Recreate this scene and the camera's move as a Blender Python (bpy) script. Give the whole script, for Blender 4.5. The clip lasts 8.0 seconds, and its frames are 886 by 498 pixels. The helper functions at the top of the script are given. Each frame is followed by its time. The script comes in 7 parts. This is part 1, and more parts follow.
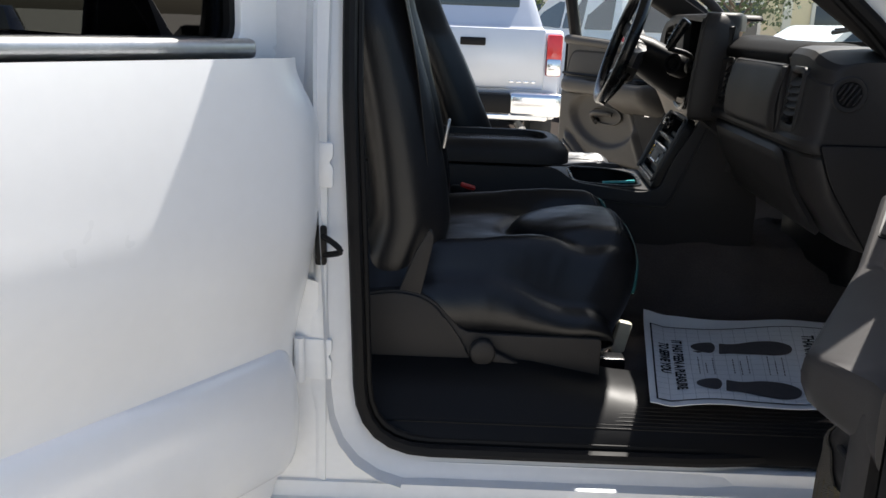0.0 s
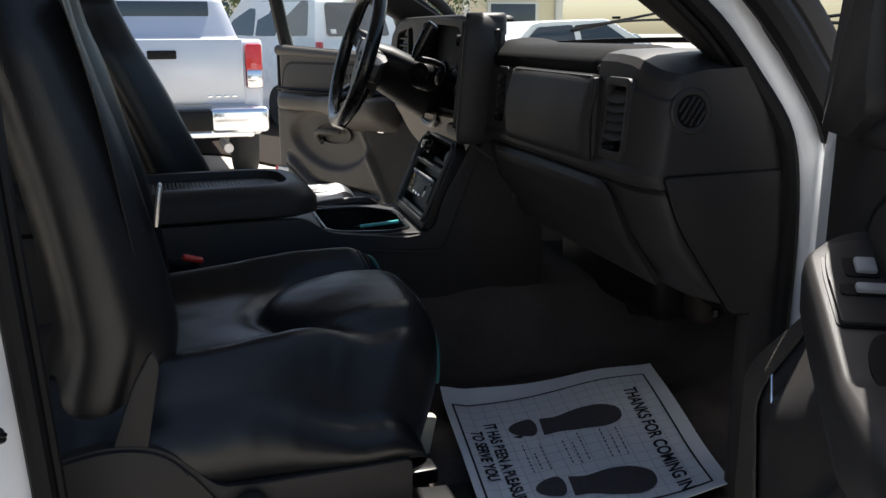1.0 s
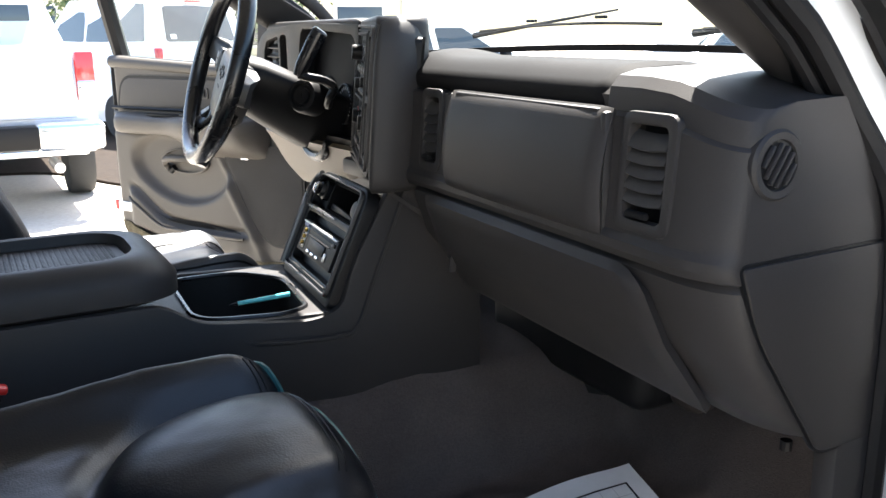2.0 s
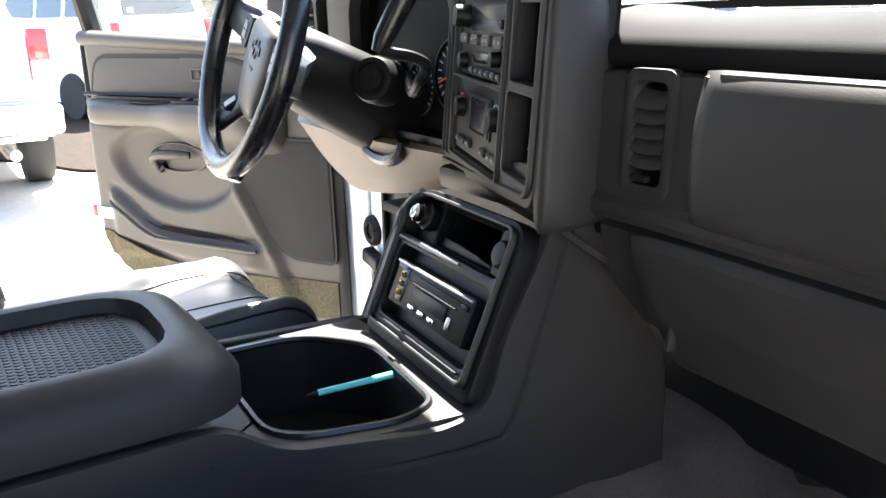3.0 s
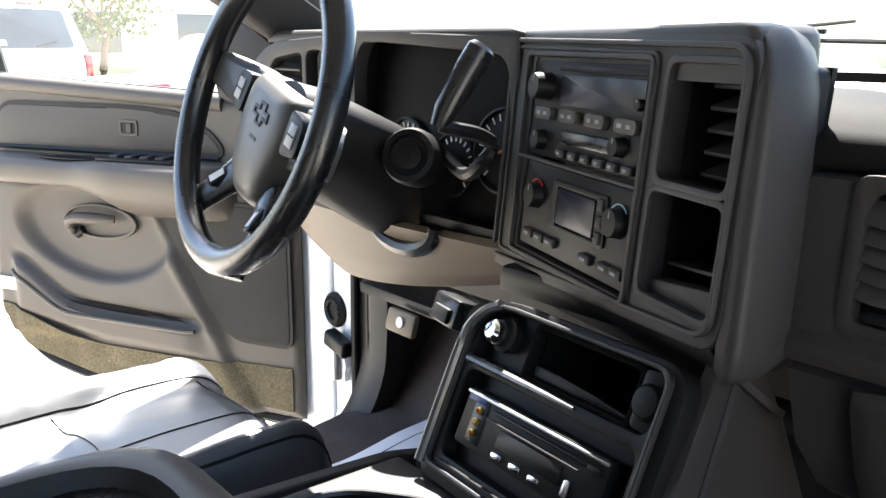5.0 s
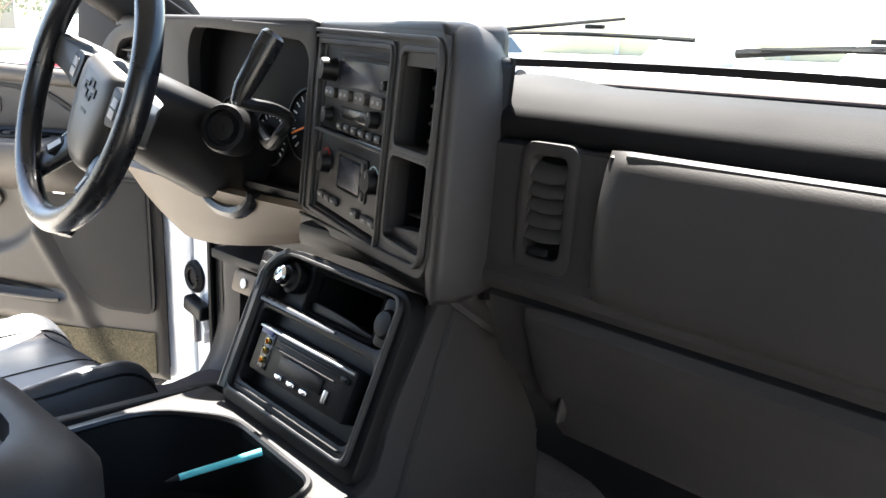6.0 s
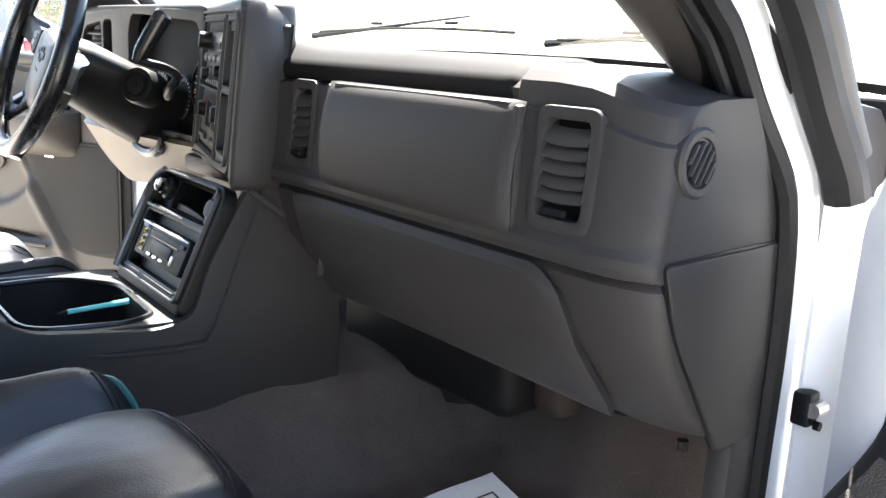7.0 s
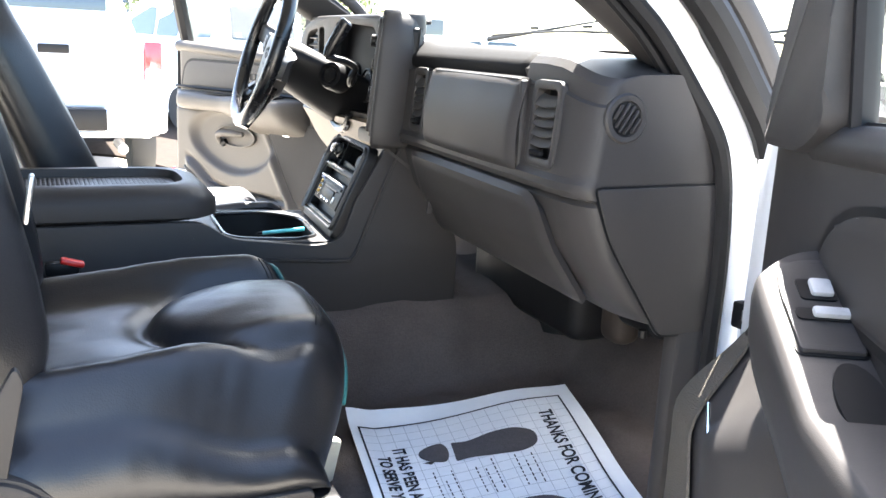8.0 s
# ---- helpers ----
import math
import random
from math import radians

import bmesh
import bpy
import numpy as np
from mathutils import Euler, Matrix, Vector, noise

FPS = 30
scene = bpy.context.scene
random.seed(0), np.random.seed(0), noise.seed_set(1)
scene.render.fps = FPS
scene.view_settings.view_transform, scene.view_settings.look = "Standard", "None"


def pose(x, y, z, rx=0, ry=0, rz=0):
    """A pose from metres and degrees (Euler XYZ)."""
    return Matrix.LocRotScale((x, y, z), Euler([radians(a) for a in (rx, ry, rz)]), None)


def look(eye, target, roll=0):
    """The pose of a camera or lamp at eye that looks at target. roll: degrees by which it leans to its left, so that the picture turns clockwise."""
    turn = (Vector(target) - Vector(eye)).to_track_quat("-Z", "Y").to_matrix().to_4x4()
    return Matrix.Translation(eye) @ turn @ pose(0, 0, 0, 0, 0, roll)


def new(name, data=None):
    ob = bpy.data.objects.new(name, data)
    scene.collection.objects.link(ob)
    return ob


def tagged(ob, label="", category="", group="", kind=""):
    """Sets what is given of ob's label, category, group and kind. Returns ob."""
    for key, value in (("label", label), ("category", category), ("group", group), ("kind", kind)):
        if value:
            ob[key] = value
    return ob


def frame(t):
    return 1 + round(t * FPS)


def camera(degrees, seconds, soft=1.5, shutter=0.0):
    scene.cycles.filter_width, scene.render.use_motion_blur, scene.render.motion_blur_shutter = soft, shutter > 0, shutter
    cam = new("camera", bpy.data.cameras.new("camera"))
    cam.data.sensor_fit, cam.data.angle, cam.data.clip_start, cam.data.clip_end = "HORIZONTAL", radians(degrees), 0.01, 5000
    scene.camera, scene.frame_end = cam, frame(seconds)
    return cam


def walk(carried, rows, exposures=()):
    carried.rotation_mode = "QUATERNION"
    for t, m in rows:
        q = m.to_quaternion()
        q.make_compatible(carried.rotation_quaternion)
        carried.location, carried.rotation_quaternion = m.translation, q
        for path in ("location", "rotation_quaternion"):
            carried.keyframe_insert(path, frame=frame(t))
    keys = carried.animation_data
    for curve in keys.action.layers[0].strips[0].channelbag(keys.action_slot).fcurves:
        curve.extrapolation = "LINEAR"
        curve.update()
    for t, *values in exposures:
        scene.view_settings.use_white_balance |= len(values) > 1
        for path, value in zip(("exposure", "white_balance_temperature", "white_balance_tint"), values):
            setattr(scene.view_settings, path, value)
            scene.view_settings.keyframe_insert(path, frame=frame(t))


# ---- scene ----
cam = camera(53.6, 8.0)
PATH = [
    (0, (-0.574, -2.180, 1.366), (-0.572, -0.245, 0.864), 2.3),
    (0.5, (-0.586, -1.928, 1.356), (-0.250, -0.015, 0.877), 1.2),
    (1, (-0.587, -1.698, 1.375), (0.043, 0.139, 0.895), -0.3),
    (1.5, (-0.547, -1.470, 1.385), (0.286, 0.284, 0.908), -0.8),
    (1.7, (-0.520, -1.381, 1.386), (0.363, 0.354, 0.925), -0.5),
    (2.8, (-0.505, -0.839, 1.377), (0.497, 0.803, 0.828), -1.9),
    (3, (-0.488, -0.736, 1.375), (0.503, 0.914, 0.829), -2.1),
    (3.5, (-0.479, -0.520, 1.389), (0.531, 1.126, 0.868), -2.5),
    (4, (-0.510, -0.421, 1.404), (0.569, 1.188, 0.908), -2.0),
    (4.2, (-0.518, -0.411, 1.397), (0.593, 1.185, 0.928), -1.3),
    (5.3, (-0.528, -0.464, 1.395), (0.771, 0.990, 0.948), 1.1),
    (5.5, (-0.535, -0.491, 1.392), (0.811, 0.921, 0.950), 1.7),
    (6, (-0.531, -0.648, 1.404), (0.841, 0.724, 0.918), 1.5),
    (6.5, (-0.549, -0.893, 1.381), (0.816, 0.493, 0.919), 2.1),
    (7, (-0.565, -1.141, 1.355), (0.746, 0.305, 0.919), 2.9),
    (7.5, (-0.581, -1.378, 1.355), (0.585, 0.184, 0.907), 2.7),
    (8, (-0.569, -1.602, 1.348), (0.271, 0.158, 0.902), 2.8),
]
EXPOSURES = [(0.0, 1.4), (0.5, 1.4), (1.0, 1.33), (1.5, 2.34), (2.8, 3.72), (4.0, 3.97), (5.5, 3.58), (6.5, 3.68), (7.0, 4.03), (7.5, 4.3), (8.0, 4.35)]
walk(cam, [(t, look(eye, target, roll)) for t, eye, target, roll in PATH], EXPOSURES)

# daylight: a high sun from the driver's side, slightly ahead of the car
SUN_DIR = Vector((0.745, 0.885, 1.87)).normalized()
sun = new("sun", bpy.data.lights.new("sun", "SUN"))
sun.data.energy, sun.data.angle, sun.data.color = 5.0, radians(0.5), (1.0, 0.95, 0.88)
sun.matrix_world = look(SUN_DIR * 30, (0, 0, 0))
world = bpy.data.worlds.new("sky")
scene.world = world
world.use_nodes = True
sky = world.node_tree.nodes.new("ShaderNodeTexSky")
sky.sky_type, sky.sun_disc = "NISHITA", False
sky.sun_elevation = math.asin(SUN_DIR.z)
sky.sun_rotation = math.atan2(SUN_DIR.x, SUN_DIR.y)
sky.dust_density = 2.0
back = world.node_tree.nodes["Background"]
back.inputs["Strength"].default_value = 0.08
world.node_tree.links.new(sky.outputs["Color"], back.inputs["Color"])


# ---- building helpers ----
def finish(name, bm, material, parent=None, label="", angle=35):
    """Links a bmesh as one mesh object."""
    bmesh.ops.recalc_face_normals(bm, faces=bm.faces)
    me = bpy.data.meshes.new(name)
    bm.to_mesh(me)
    bm.free()
    me.materials.append(material)
    for p in me.polygons:
        p.use_smooth = True
    me.set_sharp_from_angle(angle=radians(angle))
    ob = new(name, me)
    if parent is not None:
        ob.parent = parent
    if label:
        tagged(ob, label=label)
    return ob


def part(name, bm, material, parent, label="", angle=35):
    return finish(name, bm, material, parent, label, angle)


def thing(name, label, category, group="", kind=""):
    return tagged(new(name), label, category, group, kind)


def axes(o, x, y):
    """A matrix with its origin at o, x along x, y near y."""
    x = Vector(x).normalized()
    z = x.cross(Vector(y)).normalized()
    y = z.cross(x)
    return Matrix(((x.x, y.x, z.x, o[0]), (x.y, y.y, z.y, o[1]), (x.z, y.z, z.z, o[2]), (0, 0, 0, 1)))


def box(bm, c, s, bevel=0.004, m=None, seg=2, rot=None):
    """A bevelled box of size s round c, in the frame m."""
    t = Matrix.Translation(c)
    if rot:
        t = t @ Euler([radians(a) for a in rot]).to_matrix().to_4x4()
    if m is not None:
        t = m @ t
    made = bmesh.ops.create_cube(bm, size=1.0)["verts"]
    for v in made:
        v.co = Vector((v.co.x * s[0], v.co.y * s[1], v.co.z * s[2]))
    if bevel > 0:
        es = list({e for v in made for e in v.link_edges})
        out = bmesh.ops.bevel(bm, geom=es, offset=min(bevel, min(s) * 0.49), segments=seg, profile=0.5, affect="EDGES")
        made = list({v for f in out["faces"] for v in f.verts} | {v for v in made if v.is_valid})
    for v in made:
        v.co = t @ v.co
    return bm


def boxed(c, s, bevel=0.004, m=None, seg=2, rot=None):
    return box(bmesh.new(), c, s, bevel, m, seg, rot)


def rounded(pts, r, n=4):
    """A polygon with its corners rounded; r one radius or one for each corner."""
    out = []
    k = len(pts)
    for i in range(k):
        p, a, b = Vector(pts[i]).to_2d(), Vector(pts[i - 1]).to_2d(), Vector(pts[(i + 1) % k]).to_2d()
        rad = r[i] if isinstance(r, (list, tuple)) else r
        u, w = a - p, b - p
        d = min(rad, u.length * 0.48, w.length * 0.48)
        if d < 1e-5:
            out.append(p)
            continue
        s, e = p + u.normalized() * d, p + w.normalized() * d
        for j in range(n + 1):
            f = j / n
            out.append((1 - f) ** 2 * s + 2 * f * (1 - f) * p + f * f * e)
    return [(q.x, q.y) for q in out]


def rect(x0, x1, y0, y1, r=0.0, n=4):
    pts = [(x0, y0), (x1, y0), (x1, y1), (x0, y1)]
    return rounded(pts, r, n) if r else pts


def plate(outer, holes=(), thick=0.01, m=None, bevel=0.0, bm=None, z=0.0):
    """A plate in the frame m: an outline with holes, its front at z, its back at z - thick."""
    bm = bm or bmesh.new()
    m = m or Matrix()
    edges = []
    for loop in (outer, *holes):
        vs = [bm.verts.new((p[0], p[1], z)) for p in loop]
        edges += [bm.edges.new((vs[i], vs[(i + 1) % len(vs)])) for i in range(len(vs))]
    if holes:
        faces = [g for g in bmesh.ops.triangle_fill(bm, use_beauty=True, use_dissolve=False, edges=edges)["geom"] if isinstance(g, bmesh.types.BMFace)]
    else:
        faces = [bm.faces.new([e.verts[0] for e in edges])]
    verts = {v for f in faces for v in f.verts}
    rim = [e for e in edges]
    ext = bmesh.ops.extrude_face_region(bm, geom=faces)
    back_verts = [g for g in ext["geom"] if isinstance(g, bmesh.types.BMVert)]
    for v in back_verts:
        v.co.z -= thick
    allv = verts | set(back_verts)
    if bevel:
        top = [e for e in rim if e.is_valid]
        out = bmesh.ops.bevel(bm, geom=top, offset=bevel, segments=2, profile=0.6, affect="EDGES")
        allv = {v for v in allv if v.is_valid} | {v for f in out["faces"] for v in f.verts}
    for v in allv:
        v.co = m @ v.co
    return bm


def loft(rings, bm=None, caps=True, closed=True):
    """Skins a row of rings of equal count."""
    bm = bm or bmesh.new()
    vv = [[bm.verts.new(p) for p in ring] for ring in rings]
    n = len(rings[0])
    for a, b in zip(vv, vv[1:]):
        for i in range(n if closed else n - 1):
            j = (i + 1) % n
            bm.faces.new((a[i], a[j], b[j], b[i]))
    if caps and closed:
        bm.faces.new(vv[0])
        bm.faces.new(list(reversed(vv[-1])))
    return bm


def smooth_path(pts, n=6):
    """A Catmull-Rom line through pts."""
    P = [Vector(p) for p in pts]
    P = [P[0] * 2 - P[1], *P, P[-1] * 2 - P[-2]]
    out = []
    for i in range(1, len(P) - 2):
        a, b, c, d = P[i - 1:i + 3]
        for j in range(n):
            t = j / n
            out.append(0.5 * ((2 * b) + (c - a) * t + (2 * a - 5 * b + 4 * c - d) * t * t + (3 * b - a - 3 * c + d) * t ** 3))
    out.append(P[-2])
    return out


def tube(path, r, n=8, bm=None, closed=False, flat=1.0, up=(0, 0, 1)):
    """A round rod along path; r one radius or one for each point; flat squeezes it along its second side."""
    path = [Vector(p) for p in path]
    rings = []
    k = len(path)
    for i, p in enumerate(path):
        if closed:
            d = path[(i + 1) % k] - path[i - 1]
        else:
            d = path[min(i + 1, k - 1)] - path[max(i - 1, 0)]
        d.normalize()
        a = d.cross(Vector(up))
        if a.length < 0.05:
            a = d.cross(Vector((1, 0.1, 0)))
        a.normalize()
        b = a.cross(d)
        rad = r[i] if isinstance(r, (list, tuple)) else r
        rings.append([p + rad * (math.cos(t) * a + flat * math.sin(t) * b) for t in (2 * math.pi * j / n for j in range(n))])
    if closed:
        rings.append(rings[0])
        bm = loft(rings, bm, caps=False)
        bmesh.ops.remove_doubles(bm, verts=bm.verts, dist=1e-5)
        return bm
    return loft(rings, bm)


def disc(m, r, h, n=24, bevel=0.0, bm=None, r2=None):
    """A turned piece in the frame m: radius r at the back, r2 at the front, height h along z."""
    r2 = r if r2 is None else r2
    prof = [(r, 0.0), (r2, h)] if not bevel else [(r, 0.0), (r2, h - bevel), (r2 - bevel * 0.4, h - bevel * 0.3), (r2 - bevel, h)]
    rings = [[m @ Vector((q * math.cos(a), q * math.sin(a), z)) for a in (2 * math.pi * j / n for j in range(n))] for q, z in prof]
    return loft(rings, bm)


def turned(m, prof, n=24, bm=None, caps=True):
    rings = [[m @ Vector((q * math.cos(a), q * math.sin(a), z)) for a in (2 * math.pi * j / n for j in range(n))] for q, z in prof]
    return loft(rings, bm, caps)


def sheet(f, nu, nv, thick=0.0, bm=None):
    """A surface f(u, v), u and v from 0 to 1, given thickness along its normal."""
    bm = bm or bmesh.new()
    g = [[bm.verts.new(f(i / nu, j / nv)) for j in range(nv + 1)] for i in range(nu + 1)]
    faces = [bm.faces.new((g[i][j], g[i + 1][j], g[i + 1][j + 1], g[i][j + 1])) for i in range(nu) for j in range(nv)]
    if thick:
        bm.normal_update()
        off = {v: v.co - v.normal * thick for row in g for v in row}
        ext = bmesh.ops.extrude_face_region(bm, geom=faces)
        news = [x for x in ext["geom"] if isinstance(x, bmesh.types.BMVert)]
        olds = {tuple(round(c, 7) for c in v.co): o for v, o in off.items()}
        for v in news:
            v.co = olds.get(tuple(round(c, 7) for c in v.co), v.co)
    return bm


def sstep(a, b, x):
    t = min(1.0, max(0.0, (x - a) / (b - a)))
    return t * t * (3 - 2 * t)


def lerp(a, b, t):
    return a + (b - a) * t


def text_mesh(name, body, size, m, material, parent, depth=0.0006, align="CENTER", squeeze=1.0, bold=0.0):
    """Letters as a mesh, in Blender's own font."""
    cu = bpy.data.curves.new(name, "FONT")
    cu.body, cu.size, cu.align_x, cu.align_y, cu.extrude = body, size, align, "CENTER", depth
    cu.offset = bold
    tmp = bpy.data.objects.new(name, cu)
    scene.collection.objects.link(tmp)
    bpy.context.view_layer.update()
    me = bpy.data.meshes.new_from_object(tmp.evaluated_get(bpy.context.evaluated_depsgraph_get()))
    bpy.data.objects.remove(tmp)
    bpy.data.curves.remove(cu)
    me.transform(m @ Matrix.Diagonal((squeeze, 1, 1, 1)))
    me.materials.clear()
    me.materials.append(material)
    ob = new(name, me)
    ob.parent = parent
    return ob


# ---- materials ----
def material(name, color, rough=0.5, metal=0.0, var=0.15, scale=8.0, bump=0.0, bump_scale=200.0, spec=0.5, coat=0.0, fine=0.08, fine_scale=120.0, rough_var=0.12, tint=None, island=0.0):
    """A principled surface with variation at two scales and fine relief."""
    mt = bpy.data.materials.new(name)
    mt.use_nodes = True
    nt = mt.node_tree
    bs = nt.nodes["Principled BSDF"]
    tc = nt.nodes.new("ShaderNodeTexCoord")
    n1 = nt.nodes.new("ShaderNodeTexNoise")
    n1.inputs["Scale"].default_value, n1.inputs["Detail"].default_value = scale, 5
    n2 = nt.nodes.new("ShaderNodeTexNoise")
    n2.inputs["Scale"].default_value, n2.inputs["Detail"].default_value = fine_scale, 3
    nt.links.new(tc.outputs["Object"], n1.inputs["Vector"])
    nt.links.new(tc.outputs["Object"], n2.inputs["Vector"])
    dark = tuple(c * (1 - var) for c in color)
    light = tuple(min(1, c * (1 + var)) for c in (tint or color))
    ramp = nt.nodes.new("ShaderNodeMix")
    ramp.data_type = "RGBA"
    ramp.inputs["A"].default_value, ramp.inputs["B"].default_value = (*dark, 1), (*light, 1)
    nt.links.new(n1.outputs["Fac"], ramp.inputs["Factor"])
    mul = nt.nodes.new("ShaderNodeMix")
    mul.data_type, mul.blend_type = "RGBA", "MULTIPLY"
    mul.inputs["Factor"].default_value = 1.0
    mr = nt.nodes.new("ShaderNodeMapRange")
    mr.inputs["To Min"].default_value, mr.inputs["To Max"].default_value = 1 - fine * 2, 1 + fine
    nt.links.new(n2.outputs["Fac"], mr.inputs["Value"])
    nt.links.new(ramp.outputs["Result"], mul.inputs["A"])
    nt.links.new(mr.outputs["Result"], mul.inputs["B"])
    nt.links.new(mul.outputs["Result"], bs.inputs["Base Color"])
    rr = nt.nodes.new("ShaderNodeMapRange")
    rr.inputs["To Min"].default_value, rr.inputs["To Max"].default_value = max(0.02, rough - rough_var), min(1, rough + rough_var)
    nt.links.new(n1.outputs["Fac"], rr.inputs["Value"])
    nt.links.new(rr.outputs["Result"], bs.inputs["Roughness"])
    bs.inputs["Metallic"].default_value = metal
    bs.inputs["Specular IOR Level"].default_value = spec
    bs.inputs["Coat Weight"].default_value = coat
    bs.inputs["Coat Roughness"].default_value = 0.06
    if bump:
        n3 = nt.nodes.new("ShaderNodeTexVoronoi")
        n3.inputs["Scale"].default_value = bump_scale
        nt.links.new(tc.outputs["Object"], n3.inputs["Vector"])
        bp = nt.nodes.new("ShaderNodeBump")
        bp.inputs["Strength"].default_value, bp.inputs["Distance"].default_value = bump, 0.002
        nt.links.new(n3.outputs["Distance"], bp.inputs["Height"])
        nt.links.new(bp.outputs["Normal"], bs.inputs["Normal"])
    return mt


def glass_material(name, color, rough=0.0, alpha_mix=0.9):
    """Thin tinted glass: mostly clear, with a glossy reflection."""
    mt = bpy.data.materials.new(name)
    mt.use_nodes = True
    nt = mt.node_tree
    out = nt.nodes["Material Output"]
    nt.nodes.remove(nt.nodes["Principled BSDF"])
    tr = nt.nodes.new("ShaderNodeBsdfTransparent")
    tr.inputs["Color"].default_value = (*color, 1)
    gl = nt.nodes.new("ShaderNodeBsdfGlossy")
    gl.inputs["Roughness"].default_value = rough
    lw = nt.nodes.new("ShaderNodeLayerWeight")
    pw = nt.nodes.new("ShaderNodeMath")
    pw.operation = "POWER"
    pw.inputs[1].default_value = 5.0
    nt.links.new(lw.outputs["Facing"], pw.inputs[0])
    fr = nt.nodes.new("ShaderNodeMapRange")
    fr.inputs["To Min"].default_value, fr.inputs["To Max"].default_value = 0.06, 0.9
    nt.links.new(pw.outputs["Value"], fr.inputs["Value"])
    mx = nt.nodes.new("ShaderNodeMixShader")
    nt.links.new(fr.outputs["Result"], mx.inputs["Fac"])
    nt.links.new(tr.outputs["BSDF"], mx.inputs[1])
    nt.links.new(gl.outputs["BSDF"], mx.inputs[2])
    nt.links.new(mx.outputs["Shader"], out.inputs["Surface"])
    return mt


M_WHITE = material("white_paint", (0.78, 0.79, 0.80), 0.30, 0.0, 0.03, 3.0, coat=0.6, fine=0.015, fine_scale=40)
M_JAMB = material("white_jamb_paint", (0.74, 0.75, 0.76), 0.4, 0.0, 0.06, 6.0, coat=0.3, fine=0.03, fine_scale=60)
M_RUBBER = material("black_rubber", (0.0075, 0.0072, 0.0076), 0.6, 0, 0.2, 20, spec=0.2)
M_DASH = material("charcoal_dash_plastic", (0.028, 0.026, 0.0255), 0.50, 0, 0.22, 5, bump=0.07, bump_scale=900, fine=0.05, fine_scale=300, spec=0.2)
# charcoal made darker than the dash, to carry the shade over the roll
M_PAD = material("shade_darkened_dash_pad", (0.0088, 0.0087, 0.0092), 0.72, 0, 0.14, 5, bump=0.08, bump_scale=900, fine=0.05, fine_scale=300, spec=0.06)
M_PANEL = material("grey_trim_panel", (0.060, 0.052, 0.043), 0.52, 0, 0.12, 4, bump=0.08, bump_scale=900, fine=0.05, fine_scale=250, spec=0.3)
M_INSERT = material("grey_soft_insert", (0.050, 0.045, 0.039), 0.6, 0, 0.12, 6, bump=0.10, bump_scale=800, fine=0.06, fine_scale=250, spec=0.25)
M_BLACK = material("black_plastic", (0.008, 0.008, 0.0085), 0.42, 0, 0.2, 8, fine=0.05, spec=0.14)
M_GLOSS = material("glossy_black_plastic", (0.010, 0.010, 0.011), 0.28, 0, 0.15, 8, fine=0.04, spec=0.35)
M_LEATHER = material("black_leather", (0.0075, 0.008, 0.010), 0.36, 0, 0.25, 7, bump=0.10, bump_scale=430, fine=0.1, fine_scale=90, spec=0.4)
# black leather again, coloured paler for the sun on the driver's cushion
M_LEATHER_SUN = material("sun_lightened_leather", (0.048, 0.052, 0.058), 0.34, 0, 0.22, 6, bump=0.05, bump_scale=700, fine=0.1, fine_scale=90, spec=0.5)
M_GRILLE = material("dark_grille_cloth", (0.027, 0.025, 0.023), 0.7, 0, 0.1, 8, bump=0.6, bump_scale=900, fine=0.12, fine_scale=500, spec=0.2)
M_MESH = material("speaker_mesh", (0.085, 0.075, 0.062), 0.7, 0, 0.15, 8, bump=0.7, bump_scale=500, fine=0.2, fine_scale=500, spec=0.2)
# paler grey that carries the sun on the control face's edges
M_SUNLIT_SATIN = material("sunlit_satin_grey", (0.075, 0.075, 0.078), 0.30, 0.3, 0.1, 12, spec=0.6)
M_SLAT = material("grey_slat_plastic", (0.032, 0.030, 0.029), 0.45, 0, 0.1, 10, spec=0.3)
M_CREAM = material("cream_plastic", (0.55, 0.52, 0.42), 0.5, 0, 0.1, 20)
M_RIM = material("glossy_rim_leather", (0.006, 0.0065, 0.008), 0.27, 0, 0.3, 14, bump=0.05, bump_scale=500, fine=0.1, fine_scale=90, spec=0.55, rough_var=0.08)
# knee panel's tan is lightened to carry light bounced off the ground
M_KNEE = material("bounce_lightened_knee_tan", (0.150, 0.114, 0.076), 0.5, 0, 0.16, 5, bump=0.08, bump_scale=900, fine=0.05, fine_scale=250, spec=0.3)
M_SCUFF = material("scuffed_plastic", (0.075, 0.072, 0.070), 0.7, 0, 0.3, 60)
M_LENS = material("smoked_cluster_lens", (0.006, 0.0055, 0.006), 0.45, 0, 0.1, 10, spec=0.03)
# distant panes coloured pale for the glare that washes them out
M_WASHED_PANE = material("washed_out_pane", (0.55, 0.52, 0.44), 0.4, 0, 0.1, 2)
M_CARPET = material("charcoal_carpet", (0.082, 0.069, 0.064), 0.95, 0, 0.40, 9, bump=0.6, bump_scale=500, fine=0.16, fine_scale=260, spec=0.1)
M_DOORCARPET = material("door_carpet", (0.13, 0.11, 0.07), 0.95, 0, 0.4, 14, bump=0.9, bump_scale=500, fine=0.4, fine_scale=180, spec=0.1)
M_PAPER = material("paper_mat", (0.74, 0.75, 0.77), 0.85, 0, 0.05, 6, fine=0.03, fine_scale=60, spec=0.2)
M_INK = material("black_print", (0.03, 0.03, 0.035), 0.8, 0, 0.2, 60, fine=0.3, fine_scale=400, spec=0.2)
M_CHROME = material("chrome", (0.82, 0.83, 0.85), 0.12, 1.0, 0.05, 10, rough_var=0.05)
